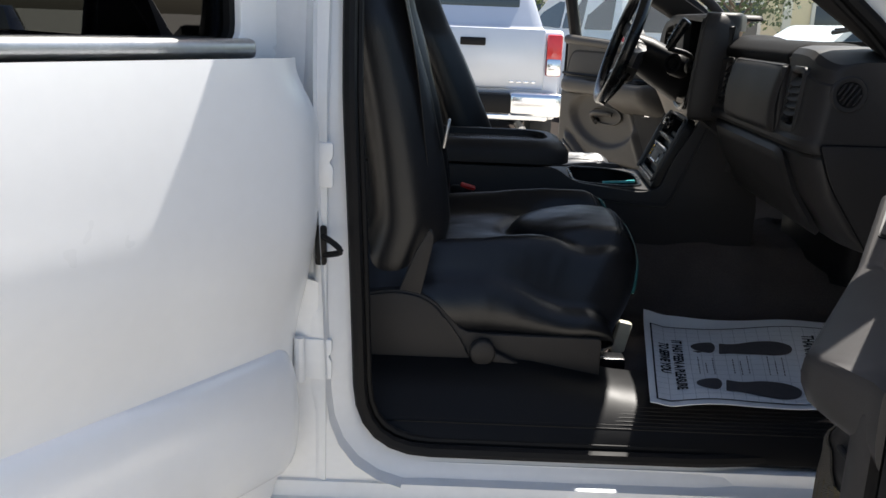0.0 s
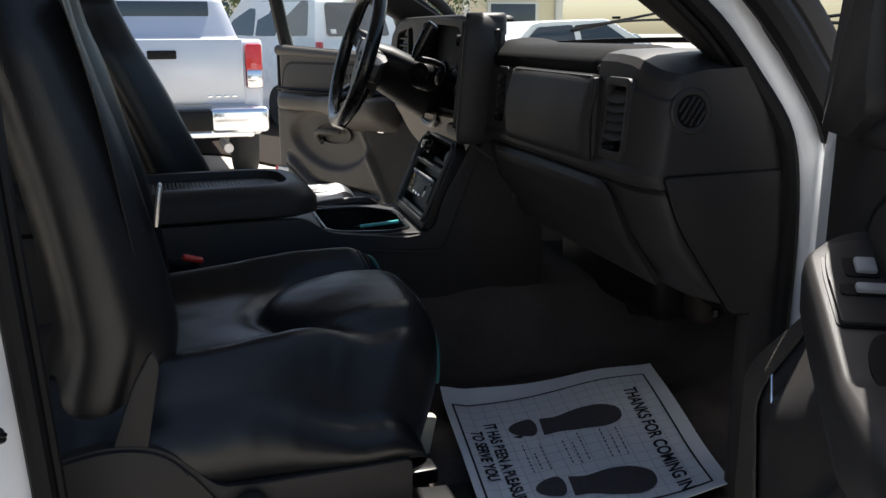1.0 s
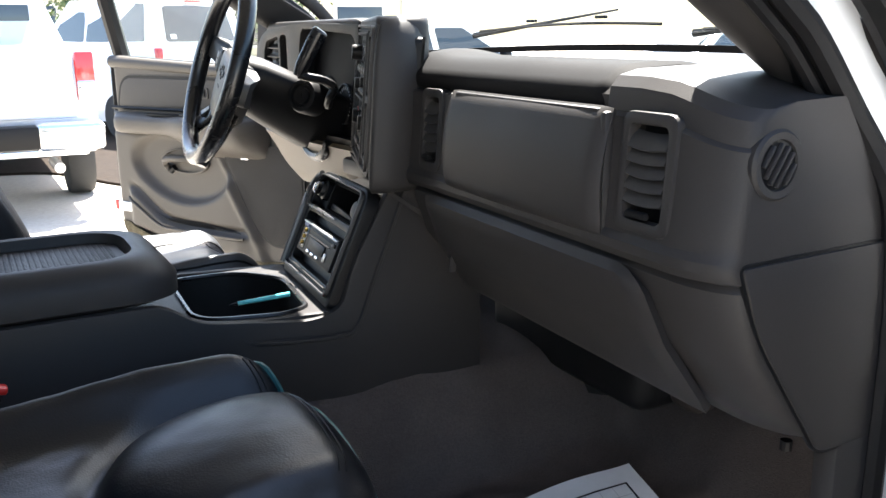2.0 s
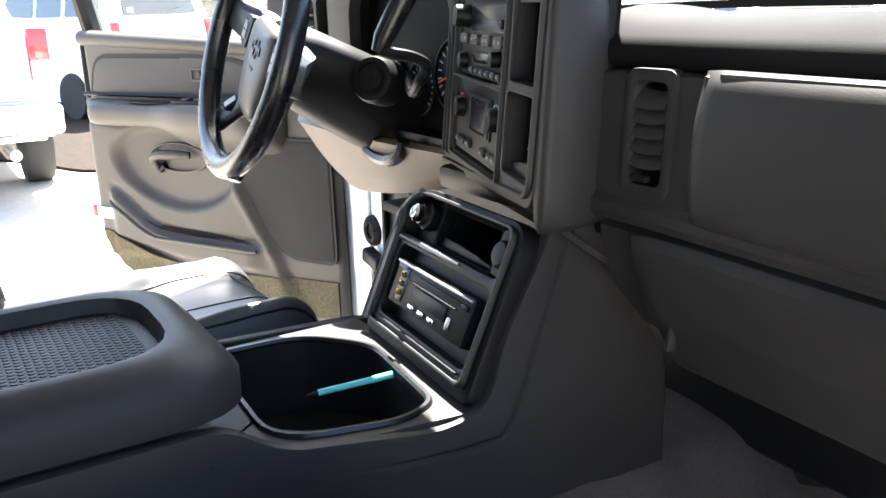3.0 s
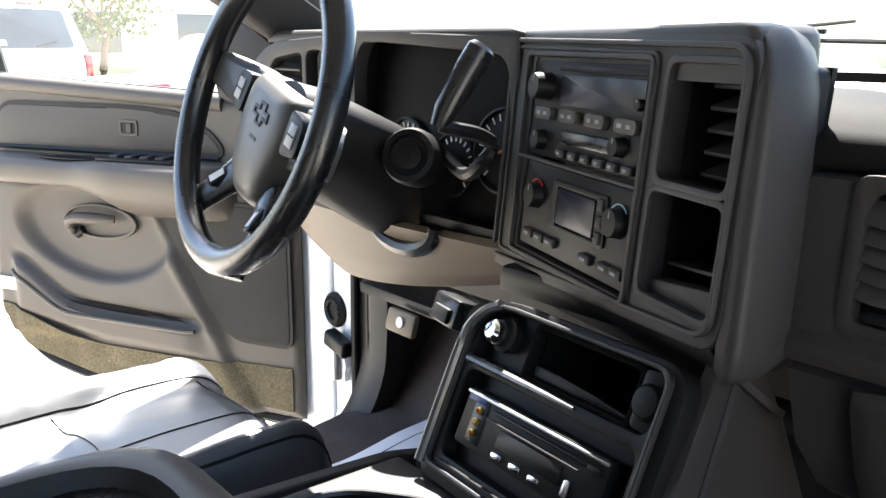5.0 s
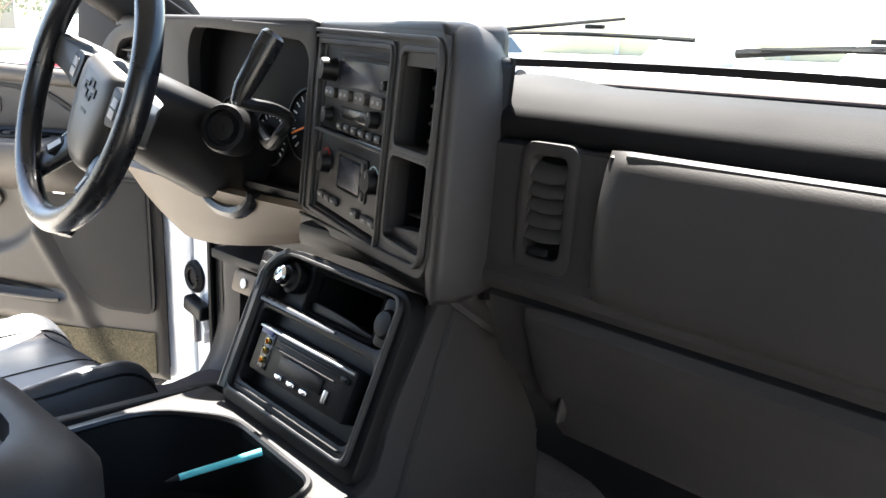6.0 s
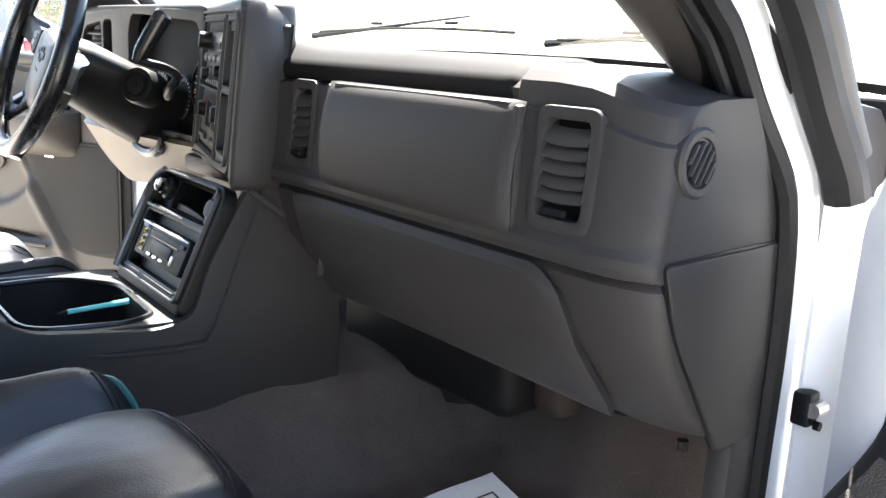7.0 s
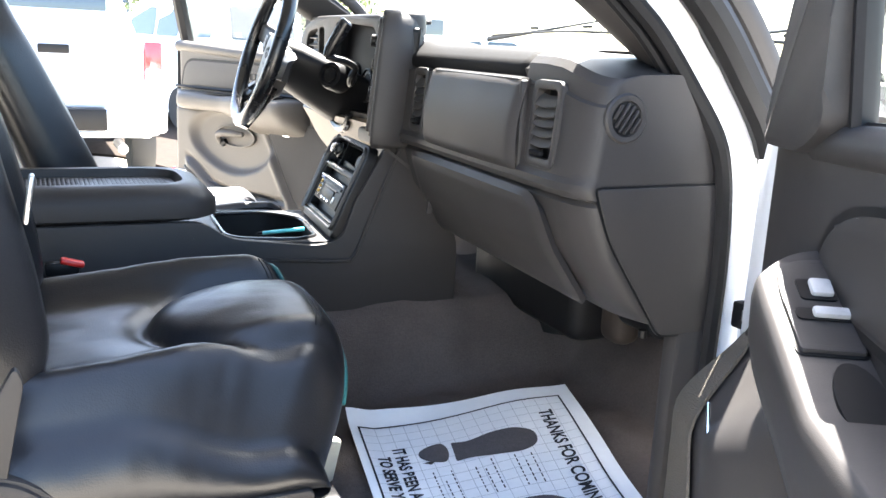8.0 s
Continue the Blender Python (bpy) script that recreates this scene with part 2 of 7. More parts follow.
M_STEEL = material("bare_steel", (0.5, 0.5, 0.5), 0.35, 1.0, 0.2, 20)
M_LIGHTBTN = material("pale_button", (0.62, 0.62, 0.62), 0.45, 0, 0.08, 40)
M_LEGEND = material("dim_grey_legend", (0.20, 0.20, 0.20), 0.5, 0, 0.1, 40)
M_RED = material("red_plastic", (0.55, 0.02, 0.015), 0.35, 0, 0.1, 40)
M_ORANGE = material("orange_needle", (0.85, 0.22, 0.03), 0.5, 0, 0.05, 40)
M_SCREEN = material("dark_display", (0.02, 0.024, 0.036), 0.22, 0, 0.1, 10, fine=0.02, spec=0.18)
M_GLASS = glass_material("window_glass", (0.86, 0.93, 0.90))
M_TINT = glass_material("privacy_glass", (0.06, 0.065, 0.08))
M_CONCRETE = material("sunlit_concrete", (0.42, 0.39, 0.34), 0.9, 0, 0.18, 0.8, bump=0.5, bump_scale=60, fine=0.15, fine_scale=30, spec=0.2)
M_GLINT = material("teal_sun_glint", (0.010, 0.085, 0.085), 0.5, 0, 0.15, 20)


# ---- ground and the car's shell ----
GROUND = -0.12
bm = bmesh.new()
v = [bm.verts.new(p) for p in ((-400, -400, GROUND), (400, -400, GROUND), (400, 400, GROUND), (-400, 400, GROUND))]
bm.faces.new(v)
ground = tagged(finish("ground", bm, M_CONCRETE), "pale sunlit concrete parking lot", "ground", kind="structure")

# dark brown ground beyond the parked pickup, its shade put into the colour
M_SHADED_GROUND = material("shade_darkened_brown_ground", (0.022, 0.016, 0.012), 0.95, 0, 0.5, 1.5, bump=1.0, bump_scale=25, fine=0.35, fine_scale=14, spec=0.1)
bed = rounded([(0.95, 8.1), (12.0, 8.1), (12.0, 20.0), (-8.0, 20.0), (-8.0, 12.0), (0.35, 9.7)], 0.4, 4)
tagged(finish("ground_mulch_bed", plate(bed, [], 0.05, Matrix.Translation((0, 0, GROUND + 0.03))), M_SHADED_GROUND), "dark brown ground at the edge of the lot, darkened for its shade", "mulch bed", kind="structure")

YC = 0.07          # centre line of the car
SILL_X0, SILL_X1 = -0.745, 0.20


def mirror_y(bm):
    # the driver's opening reaches a little further forward below the belt
    for v in bm.verts:
        v.co.y = 2 * YC - v.co.y
        v.co.x += 0.141 * sstep(-0.35, 0.20, v.co.x)
    return bm


# floor with the tunnel and toe board
def floor_at(u, w):
    y = lerp(-0.74, 2 * YC + 0.74, w)
    s = lerp(0, 2.2, u)
    x = -1.55 + s if s < 1.95 else 0.40 + (s - 1.95) * 0.72
    z = 0.715 if s < 1.95 else 0.715 + (s - 1.95) * 0.9
    z += 0.155 * (1 - sstep(0.14, 0.27, abs(y - YC)))
    z -= 0.040 * sstep(0.55, 0.66, abs(y - YC)) * sstep(0.15, -0.05, x)
    z += 0.009 * noise.noise((x * 3, y * 17, 7)) * sstep(-0.02, -0.10, y) * sstep(0.45, 0.30, x)
    z += 0.020 * noise.noise((x * 6, y * 5, 0)) + 0.010 * noise.noise((x * 14, y * 11, 5)) + 0.004 * noise.noise((x * 34, y * 30, 2))
    return Vector((x, y, z))


floor = tagged(finish("floor", sheet(floor_at, 130, 130, 0.02), M_CARPET, angle=60), "dark charcoal carpeted car floor", "floor", kind="structure")


def shell_side(flip):
    """Sill, posts and roof rail round one front door opening."""
    fx = mirror_y if flip else (lambda b: b)
    # painted sill: a stepped section along the car
    sec = [(-0.70, 0.60), (-0.785, 0.628), (-0.800, 0.626), (-0.806, 0.606), (-0.835, 0.600), (-0.842, 0.575), (-0.872, 0.566), (-0.90, 0.52), (-0.90, 0.40), (-0.70, 0.40)]
    rings = [[(x, y, z) for y, z in sec] for x in (-1.9, -0.6, 0.1, 0.55)]
    sill = tagged(finish("wall_sill", fx(loft(rings)), M_JAMB, angle=50), "white painted car door sill with scuffs", "door sill", kind="structure")
    if not flip:
        for x, y, l, a in ((0.02, -0.859, 0.060, 4), (0.09, -0.858, 0.050, 2), (-0.07, -0.855, 0.012, 30), (-0.02, -0.861, 0.010, -40), (-0.20, -0.856, 0.008, 10)):
            part("scratch", boxed((x, y, 0.5718), (l, 0.0022, 0.003), 0.0008, None, 1, (16, 0, a)), M_RUBBER, sill)
    # black scuff plate over the sill's inner edge
    sec = [(-0.585, 0.722), (-0.66, 0.724), (-0.725, 0.714), (-0.760, 0.684), (-0.782, 0.664), (-0.790, 0.640), (-0.785, 0.632), (-0.585, 0.63)]
    # it climbs to the seat's foot at the rear
    rise = {-0.585: 0.046, -0.66: 0.036, -0.725: 0.016}
    rings = [[(x, y, z + (0 if flip or z < 0.65 else k * rise.get(y, 0))) for y, z in sec] for x, k in ((-0.76, 1), (-0.46, 1), (-0.40, 0.9), (-0.24, 0.1), (-0.18, 0), (0.17, 0))]
    drop = 0.040 if flip else 0.0
    bm = loft(rings)
    for i in range(7):
        box(bm, (-0.30, -0.728 - i * 0.0055, 0.7105 - i * 0.0046), (0.86, 0.0025, 0.003), 0.0008)
    for v in bm.verts:
        v.co.z -= drop
    tagged(finish("trim_scuff_plate", fx(bm), M_BLACK), "ribbed black plastic scuff plate on the door sill", "scuff plate", kind="structure")


shell_side(False)
shell_side(True)


def opening_outline(off=0.0):
    """The right front door opening, seen from the side, as x, z; off grows it."""
    pts = [(-0.740, 1.86), (-0.734, 1.30), (-0.718, 1.00), (-0.703, 0.642), (-0.45, 0.641), (0.0, 0.641), (0.235, 0.641), (0.237, 0.93), (0.240, 1.12), (0.224, 1.245), (0.148, 1.350), (-0.39, 1.82)]
    rad = [0.02, 0.5, 0.5, 0.13, 0.5, 0.5, 0.07, 0.3, 0.2, 0.12, 0.15, 0.06]
    out = []
    P = rounded(pts, rad, 6)
    n = len(P)
    for i in range(n):
        a, b = Vector(P[i - 1]), Vector(P[(i + 1) % n])
        d = (b - a).normalized()
        out.append((P[i][0] + d.y * off * -1, P[i][1] + d.x * off))
    return out


def outward(poly, off):
    n = len(poly)
    area = sum(poly[i][0] * poly[(i + 1) % n][1] - poly[(i + 1) % n][0] * poly[i][1] for i in range(n))
    sg = 1 if area > 0 else -1
    out = []
    for i in range(n):
        a, b = Vector(poly[i - 1]), Vector(poly[(i + 1) % n])
        d = (b - a).normalized()
        out.append((poly[i][0] + sg * d.y * off, poly[i][1] - sg * d.x * off))
    return out


OPEN = opening_outline()


def lean_y(z):
    """The car's side leans in above the belt."""
    return 0.0 if z < 1.25 else (z - 1.25) * 0.22


def side_frame(flip):
    fx = mirror_y if flip else (lambda b: b)

    def in_y(x, z):
        """The passenger's frame also draws in towards the hinge post."""
        return lean_y(z) + (0.0 if flip else 0.043 * sstep(-0.15, 0.20, x) * (1 - 0.5 * sstep(1.30, 1.45, z)))
    # rubber seal round the opening: two lips
    for k, (r, off, y, nm) in enumerate(((0.0115, -0.003, -0.795, "door_seal"), (0.0070, -0.016, -0.780, "door_seal"))):
        line = [Vector((x, y + in_y(x, z), z)) for x, z in outward(OPEN, off)]
        bm = tube(line, r, 8, closed=True, up=(0, 1, 0))
        tagged(finish("trim_" + nm, fx(bm), M_RUBBER), "black rubber seal round the door opening", "door seal", kind="structure")
    # black flange under the seal, and the grey inner trim behind it
    rings = [[Vector((x, y + in_y(x, z), z)) for x, z in outward(OPEN, o)] for o, y in ((0.0, -0.791), (-0.009, -0.781), (-0.010, -0.747))]
    bm = loft([r + [r[0]] for r in rings], caps=False, closed=False)
    bmesh.ops.remove_doubles(bm, verts=bm.verts, dist=1e-5)
    tagged(finish("trim_opening", fx(bm), M_BLACK, angle=50), "black trim lining the door opening", "door trim", kind="structure")
    # painted jamb: steps outwards from the opening
    steps = [(-0.002, -0.790), (0.012, -0.794), (0.022, -0.808), (0.042, -0.818), (0.047, -0.845)]
    rings = [[Vector((x, (y if flip else max(y, lerp(y, -0.802, sstep(0.0, 0.15, x)))) + in_y(x, z), z)) for x, z in outward(OPEN, o)] for o, y in steps]
    bm = loft([r + [r[0]] for r in rings], caps=False, closed=False)
    bmesh.ops.remove_doubles(bm, verts=bm.verts, dist=1e-5)
    # keep what stands above the sill
    doomed = [f for f in bm.faces if f.calc_center_median().z < 0.60]
    bmesh.ops.delete(bm, geom=doomed, context="FACES")
    tagged(finish("wall_door_jamb", fx(bm), M_JAMB, angle=50), "white painted steel door jamb", "door jamb", kind="structure")
    # second seal along the windscreen post, and the grey strip of the outer frame beyond it
    up = [(x, z) for x, z in outward(OPEN, 0.052) if z > 1.225 and x > -0.70]
    bm = tube([Vector((x, -0.826 + in_y(x, z), z)) for x, z in up], 0.022, 10, up=(0, 1, 0))
    tagged(finish("trim_door_seal", fx(bm), M_RUBBER), "black rubber seal along the windscreen post", "door seal", kind="structure")
    up = [(x, z) for x, z in outward(OPEN, 0.094) if z > 1.275 and x > -0.70]
    bm = tube([Vector((x, -0.826 + in_y(x, z), z)) for x, z in up], 0.016, 10, flat=0.6, up=(0, 1, 0))
    tagged(finish("trim_post_strip", fx(bm), M_DASH), "grey strip along the outside of the windscreen post", "pillar strip", kind="structure")
    # hinge post and rear post, painted
    bm = sheet(lambda u, w: Vector((lerp(0.262, 0.37, u), (-0.820 if flip else -0.772) - (0.05 if flip else 0.105) * u, lerp(0.50, 1.24, w))), 4, 10, 0.01)
    tagged(finish("wall_hinge_post", fx(bm), M_JAMB), "white painted hinge post", "door post", kind="structure")
    def post_at(u, w):
        x, z = lerp(-0.756, -0.90, u), lerp(0.50, 1.84, w)
        edge = -0.786 - 0.010 * sstep(1.30, 1.10, z) + 0.026 * (sstep(0.885, 0.915, z) - sstep(1.065, 1.10, z)) + 0.022 * sstep(0.77, 0.73, z)
        return Vector((x, -0.822 + 0.014 * math.sin(u * math.pi) - 0.02 * sstep(0.55, 0.45, w) * u + 0.016 * sstep(edge + 0.004, edge - 0.006, x) + lean_y(z), z))
    bm = sheet(post_at, 48, 120, 0.01)
    low = [(x, z) for x, z in outward(OPEN, 0.044) if x < -0.50 and z < 0.98]
    low = sorted(low, key=lambda p: (-p[1], p[0]))
    gus = plate([(-0.905, 0.50), (-0.50, 0.50)] + low[::-1] + [(-0.905, 0.98)], [], 0.01, axes((0, -0.828, 0), (1, 0, 0), (0, 0, 1)))
    tagged(finish("wall_post_foot", fx(gus), M_JAMB), "white painted foot of the centre post", "door post", kind="structure")
    tagged(finish("wall_centre_post", fx(bm), M_JAMB), "white painted centre post", "door post", kind="structure")
    # inner trim of the windscreen post
    a, b = Vector((0.190, -0.700, 1.325)), Vector((-0.52, -0.60, 1.83))
    d = (b - a).normalized()
    m = axes(a, d, (0, 1, 0))
    bm = bmesh.new()
    L = (b - a).length
    prof = [(-0.055, 0.045), (-0.03, -0.0), (0.0, -0.022), (0.03, -0.012), (0.05, 0.03), (0.06, 0.05)]
    rings = [[m @ Vector((s, p[0], -p[1])) for p in rounded(prof, 0.015, 3)] for s in (-0.02, L * 0.5, L)]
    loft(rings, bm)
    tagged(finish("trim_windscreen_post", fx(bm), M_DASH), "dark grey plastic windscreen post trim", "pillar trim", kind="structure")


side_frame(False)
side_frame(True)

# roof and rear closure
roof_m = material("grey_headliner", (0.30, 0.29, 0.27), 0.9, 0, 0.08, 6, fine=0.08, fine_scale=200, spec=0.1)


def roof_at(u, w):
    y = lerp(-0.70, 2 * YC + 0.70, w)
    # front edge, out of view, bows forward so its shadow covers the console
    x = lerp(-0.318 + 0.15 * w + 0.46 * (1 - (2 * w - 1) ** 4), -2.6, u)
    return Vector((x, y, 1.84 + 0.05 * (1 - (2 * w - 1) ** 4) - 0.03 * (1 - sstep(0, 0.15, u))))


tagged(finish("ceiling", sheet(roof_at, 12, 14, 0.03), roof_m), "grey cloth headliner of the car", "ceiling", kind="structure")
bm = boxed((-2.6, YC, 1.25), (0.04, 1.6, 1.3), 0.02)
tagged(finish("wall_rear", bm, roof_m), "grey closed rear of the car", "wall", kind="structure")

# closed rear side on the driver's side: panel, tinted glass, rail
m = mirror_y(boxed((-1.70, -0.86, 0.90), (1.72, 0.05, 0.80), 0.02))
tagged(finish("wall_rear_side", m, M_PANEL), "grey lined rear side of the car", "wall", kind="structure")
m = mirror_y(sheet(lambda u, w: Vector((lerp(-0.84, -2.58, u), -0.86 + 0.12 * w, lerp(1.29, 1.80, w))), 4, 4, 0.004))
tagged(finish("window_rear_side", m, M_TINT), "dark tinted rear side glass", "window", kind="structure")
for flip in (0, 1):
    bm = boxed((-1.5, -0.735, 1.83), (2.2, 0.10, 0.07), 0.03)
    tagged(finish("wall_roof_rail", mirror_y(bm) if flip else bm, M_WHITE), "white painted roof rail", "roof rail", kind="structure")
# rear quarter on the passenger's side, behind the open rear door
bm = boxed((-2.2, -0.86, 1.15), (0.80, 0.05, 1.30), 0.02)
tagged(finish("wall_rear_quarter", bm, M_WHITE), "white rear quarter panel", "wall", kind="structure")

# windscreen, cowl, bonnet
WS = [Vector((0.56, 1.338)), Vector((-0.29, 1.835))]


def screen_at(u, w):
    y = lerp(-0.70 + 0.10 * u, 2 * YC + 0.70 - 0.10 * u, w)
    c = (0.10 + 0.36 * u) * (1 - (2 * w - 1) ** 4)
    return Vector((lerp(WS[0].x, WS[1].x + 0.15 * w, u) + c, y, lerp(WS[0].y, WS[1].y, u) + 0.018 * (1 - (2 * w - 1) ** 2) * (1 - u)))


windscreen = finish("window_windscreen", sheet(screen_at, 10, 16, 0.0), M_GLASS)
windscreen.visible_shadow = False
tagged(windscreen, "clear curved windscreen", "windscreen", kind="structure")
bm = sheet(lambda u, w: Vector((lerp(0.57, 0.80, u) + 0.10 * (1 - (2 * w - 1) ** 2), lerp(-0.80, 0.94, w), lerp(1.322, 1.290, u))), 4, 16, 0.02)
tagged(finish("trim_cowl", bm, M_BLACK), "black plastic cowl below the windscreen", "cowl", kind="structure")
bm = sheet(lambda u, w: Vector((lerp(0.78, 2.1, u) + 0.10 * (1 - (2 * w - 1) ** 2), lerp(-0.86, 1.0, w), 1.275 + 0.02 * math.sin(math.pi * w) - 0.16 * u ** 2 - 0.05 * (2 * w - 1) ** 6)), 12, 16, 0.02)
tagged(finish("wall_bonnet", bm, M_WHITE), "white painted engine bonnet", "bonnet", kind="structure")
# front wing and bulkhead close the place ahead of the doors
for s in (0, 1):
    fx = mirror_y if s else (lambda b: b)
    bm = sheet(lambda u, w: Vector((lerp(0.34, 2.15, u), -0.93 + 0.02 * math.sin(math.pi * w), lerp(0.45, 1.25, w))), 8, 8, 0.02)
    tagged(finish("wall_front_wing", fx(bm), M_WHITE), "white painted front wing", "wing", kind="structure")
bm = boxed((0.72, YC, 0.95), (0.03, 1.7, 0.75), 0.01)
tagged(finish("wall_bulkhead", bm, M_CARPET), "dark carpeted bulkhead", "bulkhead", kind="structure")

# wipers parked at the foot of the windscreen
for k, (ya, yb, bow) in enumerate(((-0.62, -0.08, 0.0), (0.02, 0.62, 0.02))):
    wp = thing("wiper", "black wiper parked on the lower windscreen", "wiper", "windscreen wipers")
    def on_screen(y, up, off):
        w = (y + 0.70) / (2 * YC + 1.40)
        p = screen_at(up, min(0.98, max(0.02, w)))
        return p + Vector((0.45, 0, 0.89)) * off
    blade = [on_screen(lerp(ya, yb, i / 10), 0.045 + 0.012 * math.sin(math.pi * i / 10) + bow, 0.012) for i in range(11)]
    part("blade", tube(blade, 0.0035, 6), M_RUBBER, wp)
    arm = [on_screen(lerp(ya + 0.12, yb + 0.05, i / 6), lerp(0.075, 0.0, i / 6) + bow, 0.028) for i in range(7)]
    part("arm", tube(arm, [0.0025, 0.003, 0.0035, 0.004, 0.005, 0.006, 0.008], 6), M_BLACK, wp)
    for i in (3, 7):
        part("clip", boxed(blade[i] + Vector((0.006, 0, 0.012)), (0.008, 0.035, 0.007), 0.002), M_BLACK, wp)
# black painted band along the foot of the windscreen
bm = sheet(lambda u, w: screen_at(0.010 * (u > 0.5), w) + Vector((-0.004, 0, -0.008 if u < 0.5 else 0.0)), 1, 24, 0.002)
tagged(finish("trim_windscreen_band", bm, M_BLACK), "black band along the foot of the windscreen", "windscreen band", kind="structure")
# latch stop on the passenger's hinge post
cs = thing("door_check", "black door check bracket on the hinge post", "door check")
part("bracket", boxed((0.262, -0.778, 1.028), (0.022, 0.020, 0.036), 0.004), M_BLACK, cs)
part("roller", tube([(0.252, -0.790, 1.030), (0.272, -0.790, 1.030)], 0.008, 10), M_STEEL, cs)
part("bolt", disc(axes((0.264, -0.789, 1.012), (1, 0, 0), (0, 0, 1)), 0.005, 0.006, 8), M_BLACK, cs)
# driver's hinge post: cable boot and hinge
bt2 = thing("cable_boot", "round black rubber cable boot on the hinge post", "cable boot")
BM = axes((0.386, 1.018, 0.872), (0, -1, 0), (0, 0, 1))
part("collar", turned(BM, [(0.036, -0.01), (0.036, 0.010), (0.030, 0.016), (0.024, 0.010)], 24), M_RUBBER, bt2)
for i in range(2):
    part("bellows", tube([BM @ Vector((0.022 * math.cos(a), 0.022 * math.sin(a), 0.006 + i * 0.007)) for a in (2 * math.pi * k / 18 for k in range(18))], 0.005, 6, closed=True), M_RUBBER, bt2)
hg2 = thing("hinge_assembly", "white painted steel hinge of the driver's door", "hinge")
HM = axes((0.378, 1.015, 0.775), (0, -1, 0), (0, 0, 1))
part("leaf", plate(rounded([(-0.042, -0.045), (0.040, -0.045), (0.040, -0.02), (0.046, -0.012), (0.040, 0.0), (0.040, 0.040), (-0.042, 0.045)], 0.006, 3), [], 0.012, HM, 0.002, z=0.008), M_JAMB, hg2)
part("arm", boxed((0.040, 0.042, 0.020), (0.075, 0.034, 0.03), 0.008, HM, 3, (0, 0, -12)), M_BLACK, hg2)
part("knuckle", tube([HM @ Vector((0.020, -0.040, 0.014)), HM @ Vector((0.020, 0.030, 0.014))], 0.010, 10), M_STEEL, hg2)

# rear face of the driver's hinge post, painted
bm = sheet(lambda u, w: Vector((0.402 - 0.020 * math.sin(math.pi * u) - 0.10 * sstep(0.10, 0.0, w) ** 2, lerp(0.915, 1.075, u), lerp(0.58, 1.25, w))), 10, 30, -0.01)
tagged(finish("wall_hinge_face", bm, M_JAMB, angle=50), "white painted face of the driver's hinge post", "door post", kind="structure")

# dark trim that sweeps from the driver's kick panel down to the scuff plate
sweep = smooth_path([(0.392, 0.893, 1.02), (0.390, 0.893, 0.86), (0.378, 0.895, 0.77), (0.335, 0.898, 0.690), (0.26, 0.898, 0.652), (0.12, 0.895, 0.642), (-0.30, 0.893, 0.640)], 6)
rings = []
for i, p in enumerate(sweep):
    d = ((sweep[i + 1] if i + 1 < len(sweep) else p) - (p if i + 1 < len(sweep) else sweep[i - 1])).normalized()
    nrm = Vector((d.z, 0, -d.x))
    if nrm.x > 0:
        nrm = -nrm
    rings.append([p + nrm * a + Vector((0, b, 0)) for a, b in ((0.012, -0.055), (0.020, -0.030), (0.020, 0.012), (0.010, 0.024), (-0.03, 0.024), (-0.03, -0.055))])
tagged(finish("trim_kick_sweep", loft(rings), M_DASH, angle=50), "charcoal trim sweeping down to the driver's sill", "sill trim", kind="structure")


# ---- dashboard ----
dash = thing("dashboard", "charcoal plastic car dashboard with vents and a centre stack", "dashboard")


def swept(ob):
    """The passenger's face runs forwards towards the middle of the car."""
    for v in ob.data.vertices:
        v.co.x += 0.026 * min(1.0, max(0.0, (v.co.y + 0.70) / 0.50)) * (1 - sstep(0.30, 0.50, v.co.x))
    return ob



def dash_profile(y):
    """The passenger side's section at y: x, z from the windscreen over the top and down the face."""
    e = min(1.0, max(0.0, (-0.675 - y) / 0.072))
    e = 1 - math.sqrt(1 - e * e)           # rounding at the outer end
    top = [(0.60, 1.285), (0.52, 1.318), (0.30, 1.338), (0.12, 1.345), (0.065, 1.344), (0.040, 1.338), (0.029, 1.327), (0.032, 1.316)]
    r = 0.034 if any(a < y < b for a, b in ((-0.679, -0.612), (-0.221, -0.169))) else 0.0    # wells of the vents
    face = [(0.046, 1.312), (0.026, 1.310), (0.0225, 1.3085), (0.0225 + r, 1.308), (0.018 + r, 1.250), (0.0135 + r, 1.2125), (0.0135, 1.212), (0.013, 1.203), (0.008, 1.196), (0.008, 1.187), (0.013, 1.179), (0.027, 1.175)]
    low = [(0.022, 1.169), (0.024, 1.156), (0.042, 1.105), (0.082, 1.040), (0.112, 1.003), (0.135, 0.995), (0.30, 0.990), (0.60, 0.990)]
    if y < -0.573:                          # the outer end has its roll moulded on
        top = [(0.60, 1.285), (0.56, 1.322), (0.30, 1.348), (0.12, 1.352), (0.062, 1.350), (0.040, 1.345), (0.030, 1.335), (0.0275, 1.314)]
    lift = 0.016 + 0.020 * sstep(-0.55, -0.20, y)
    low = [(x, z + lift * sstep(1.08, 1.003, z)) for x, z in low]
    if y < -0.573:
        face[0], face[1] = (0.0275, 1.3125), (0.0245, 1.3105)
    drop = 0.022 * sstep(-0.60, -0.747, y) ** 2
    out = [(x + 0.028 * e if x < 0.2 else x, z - drop * sstep(1.22, 1.33, z)) for x, z in top + face + low]
    if y > -0.13:
        out = [(max(x, 0.28), z) for x, z in out]
    if y < -0.690:                          # the end stays within the door opening
        out = [(min(x, 0.236 - 0.80 * max(0.0, z - 1.235)), z) for x, z in out]
    return out


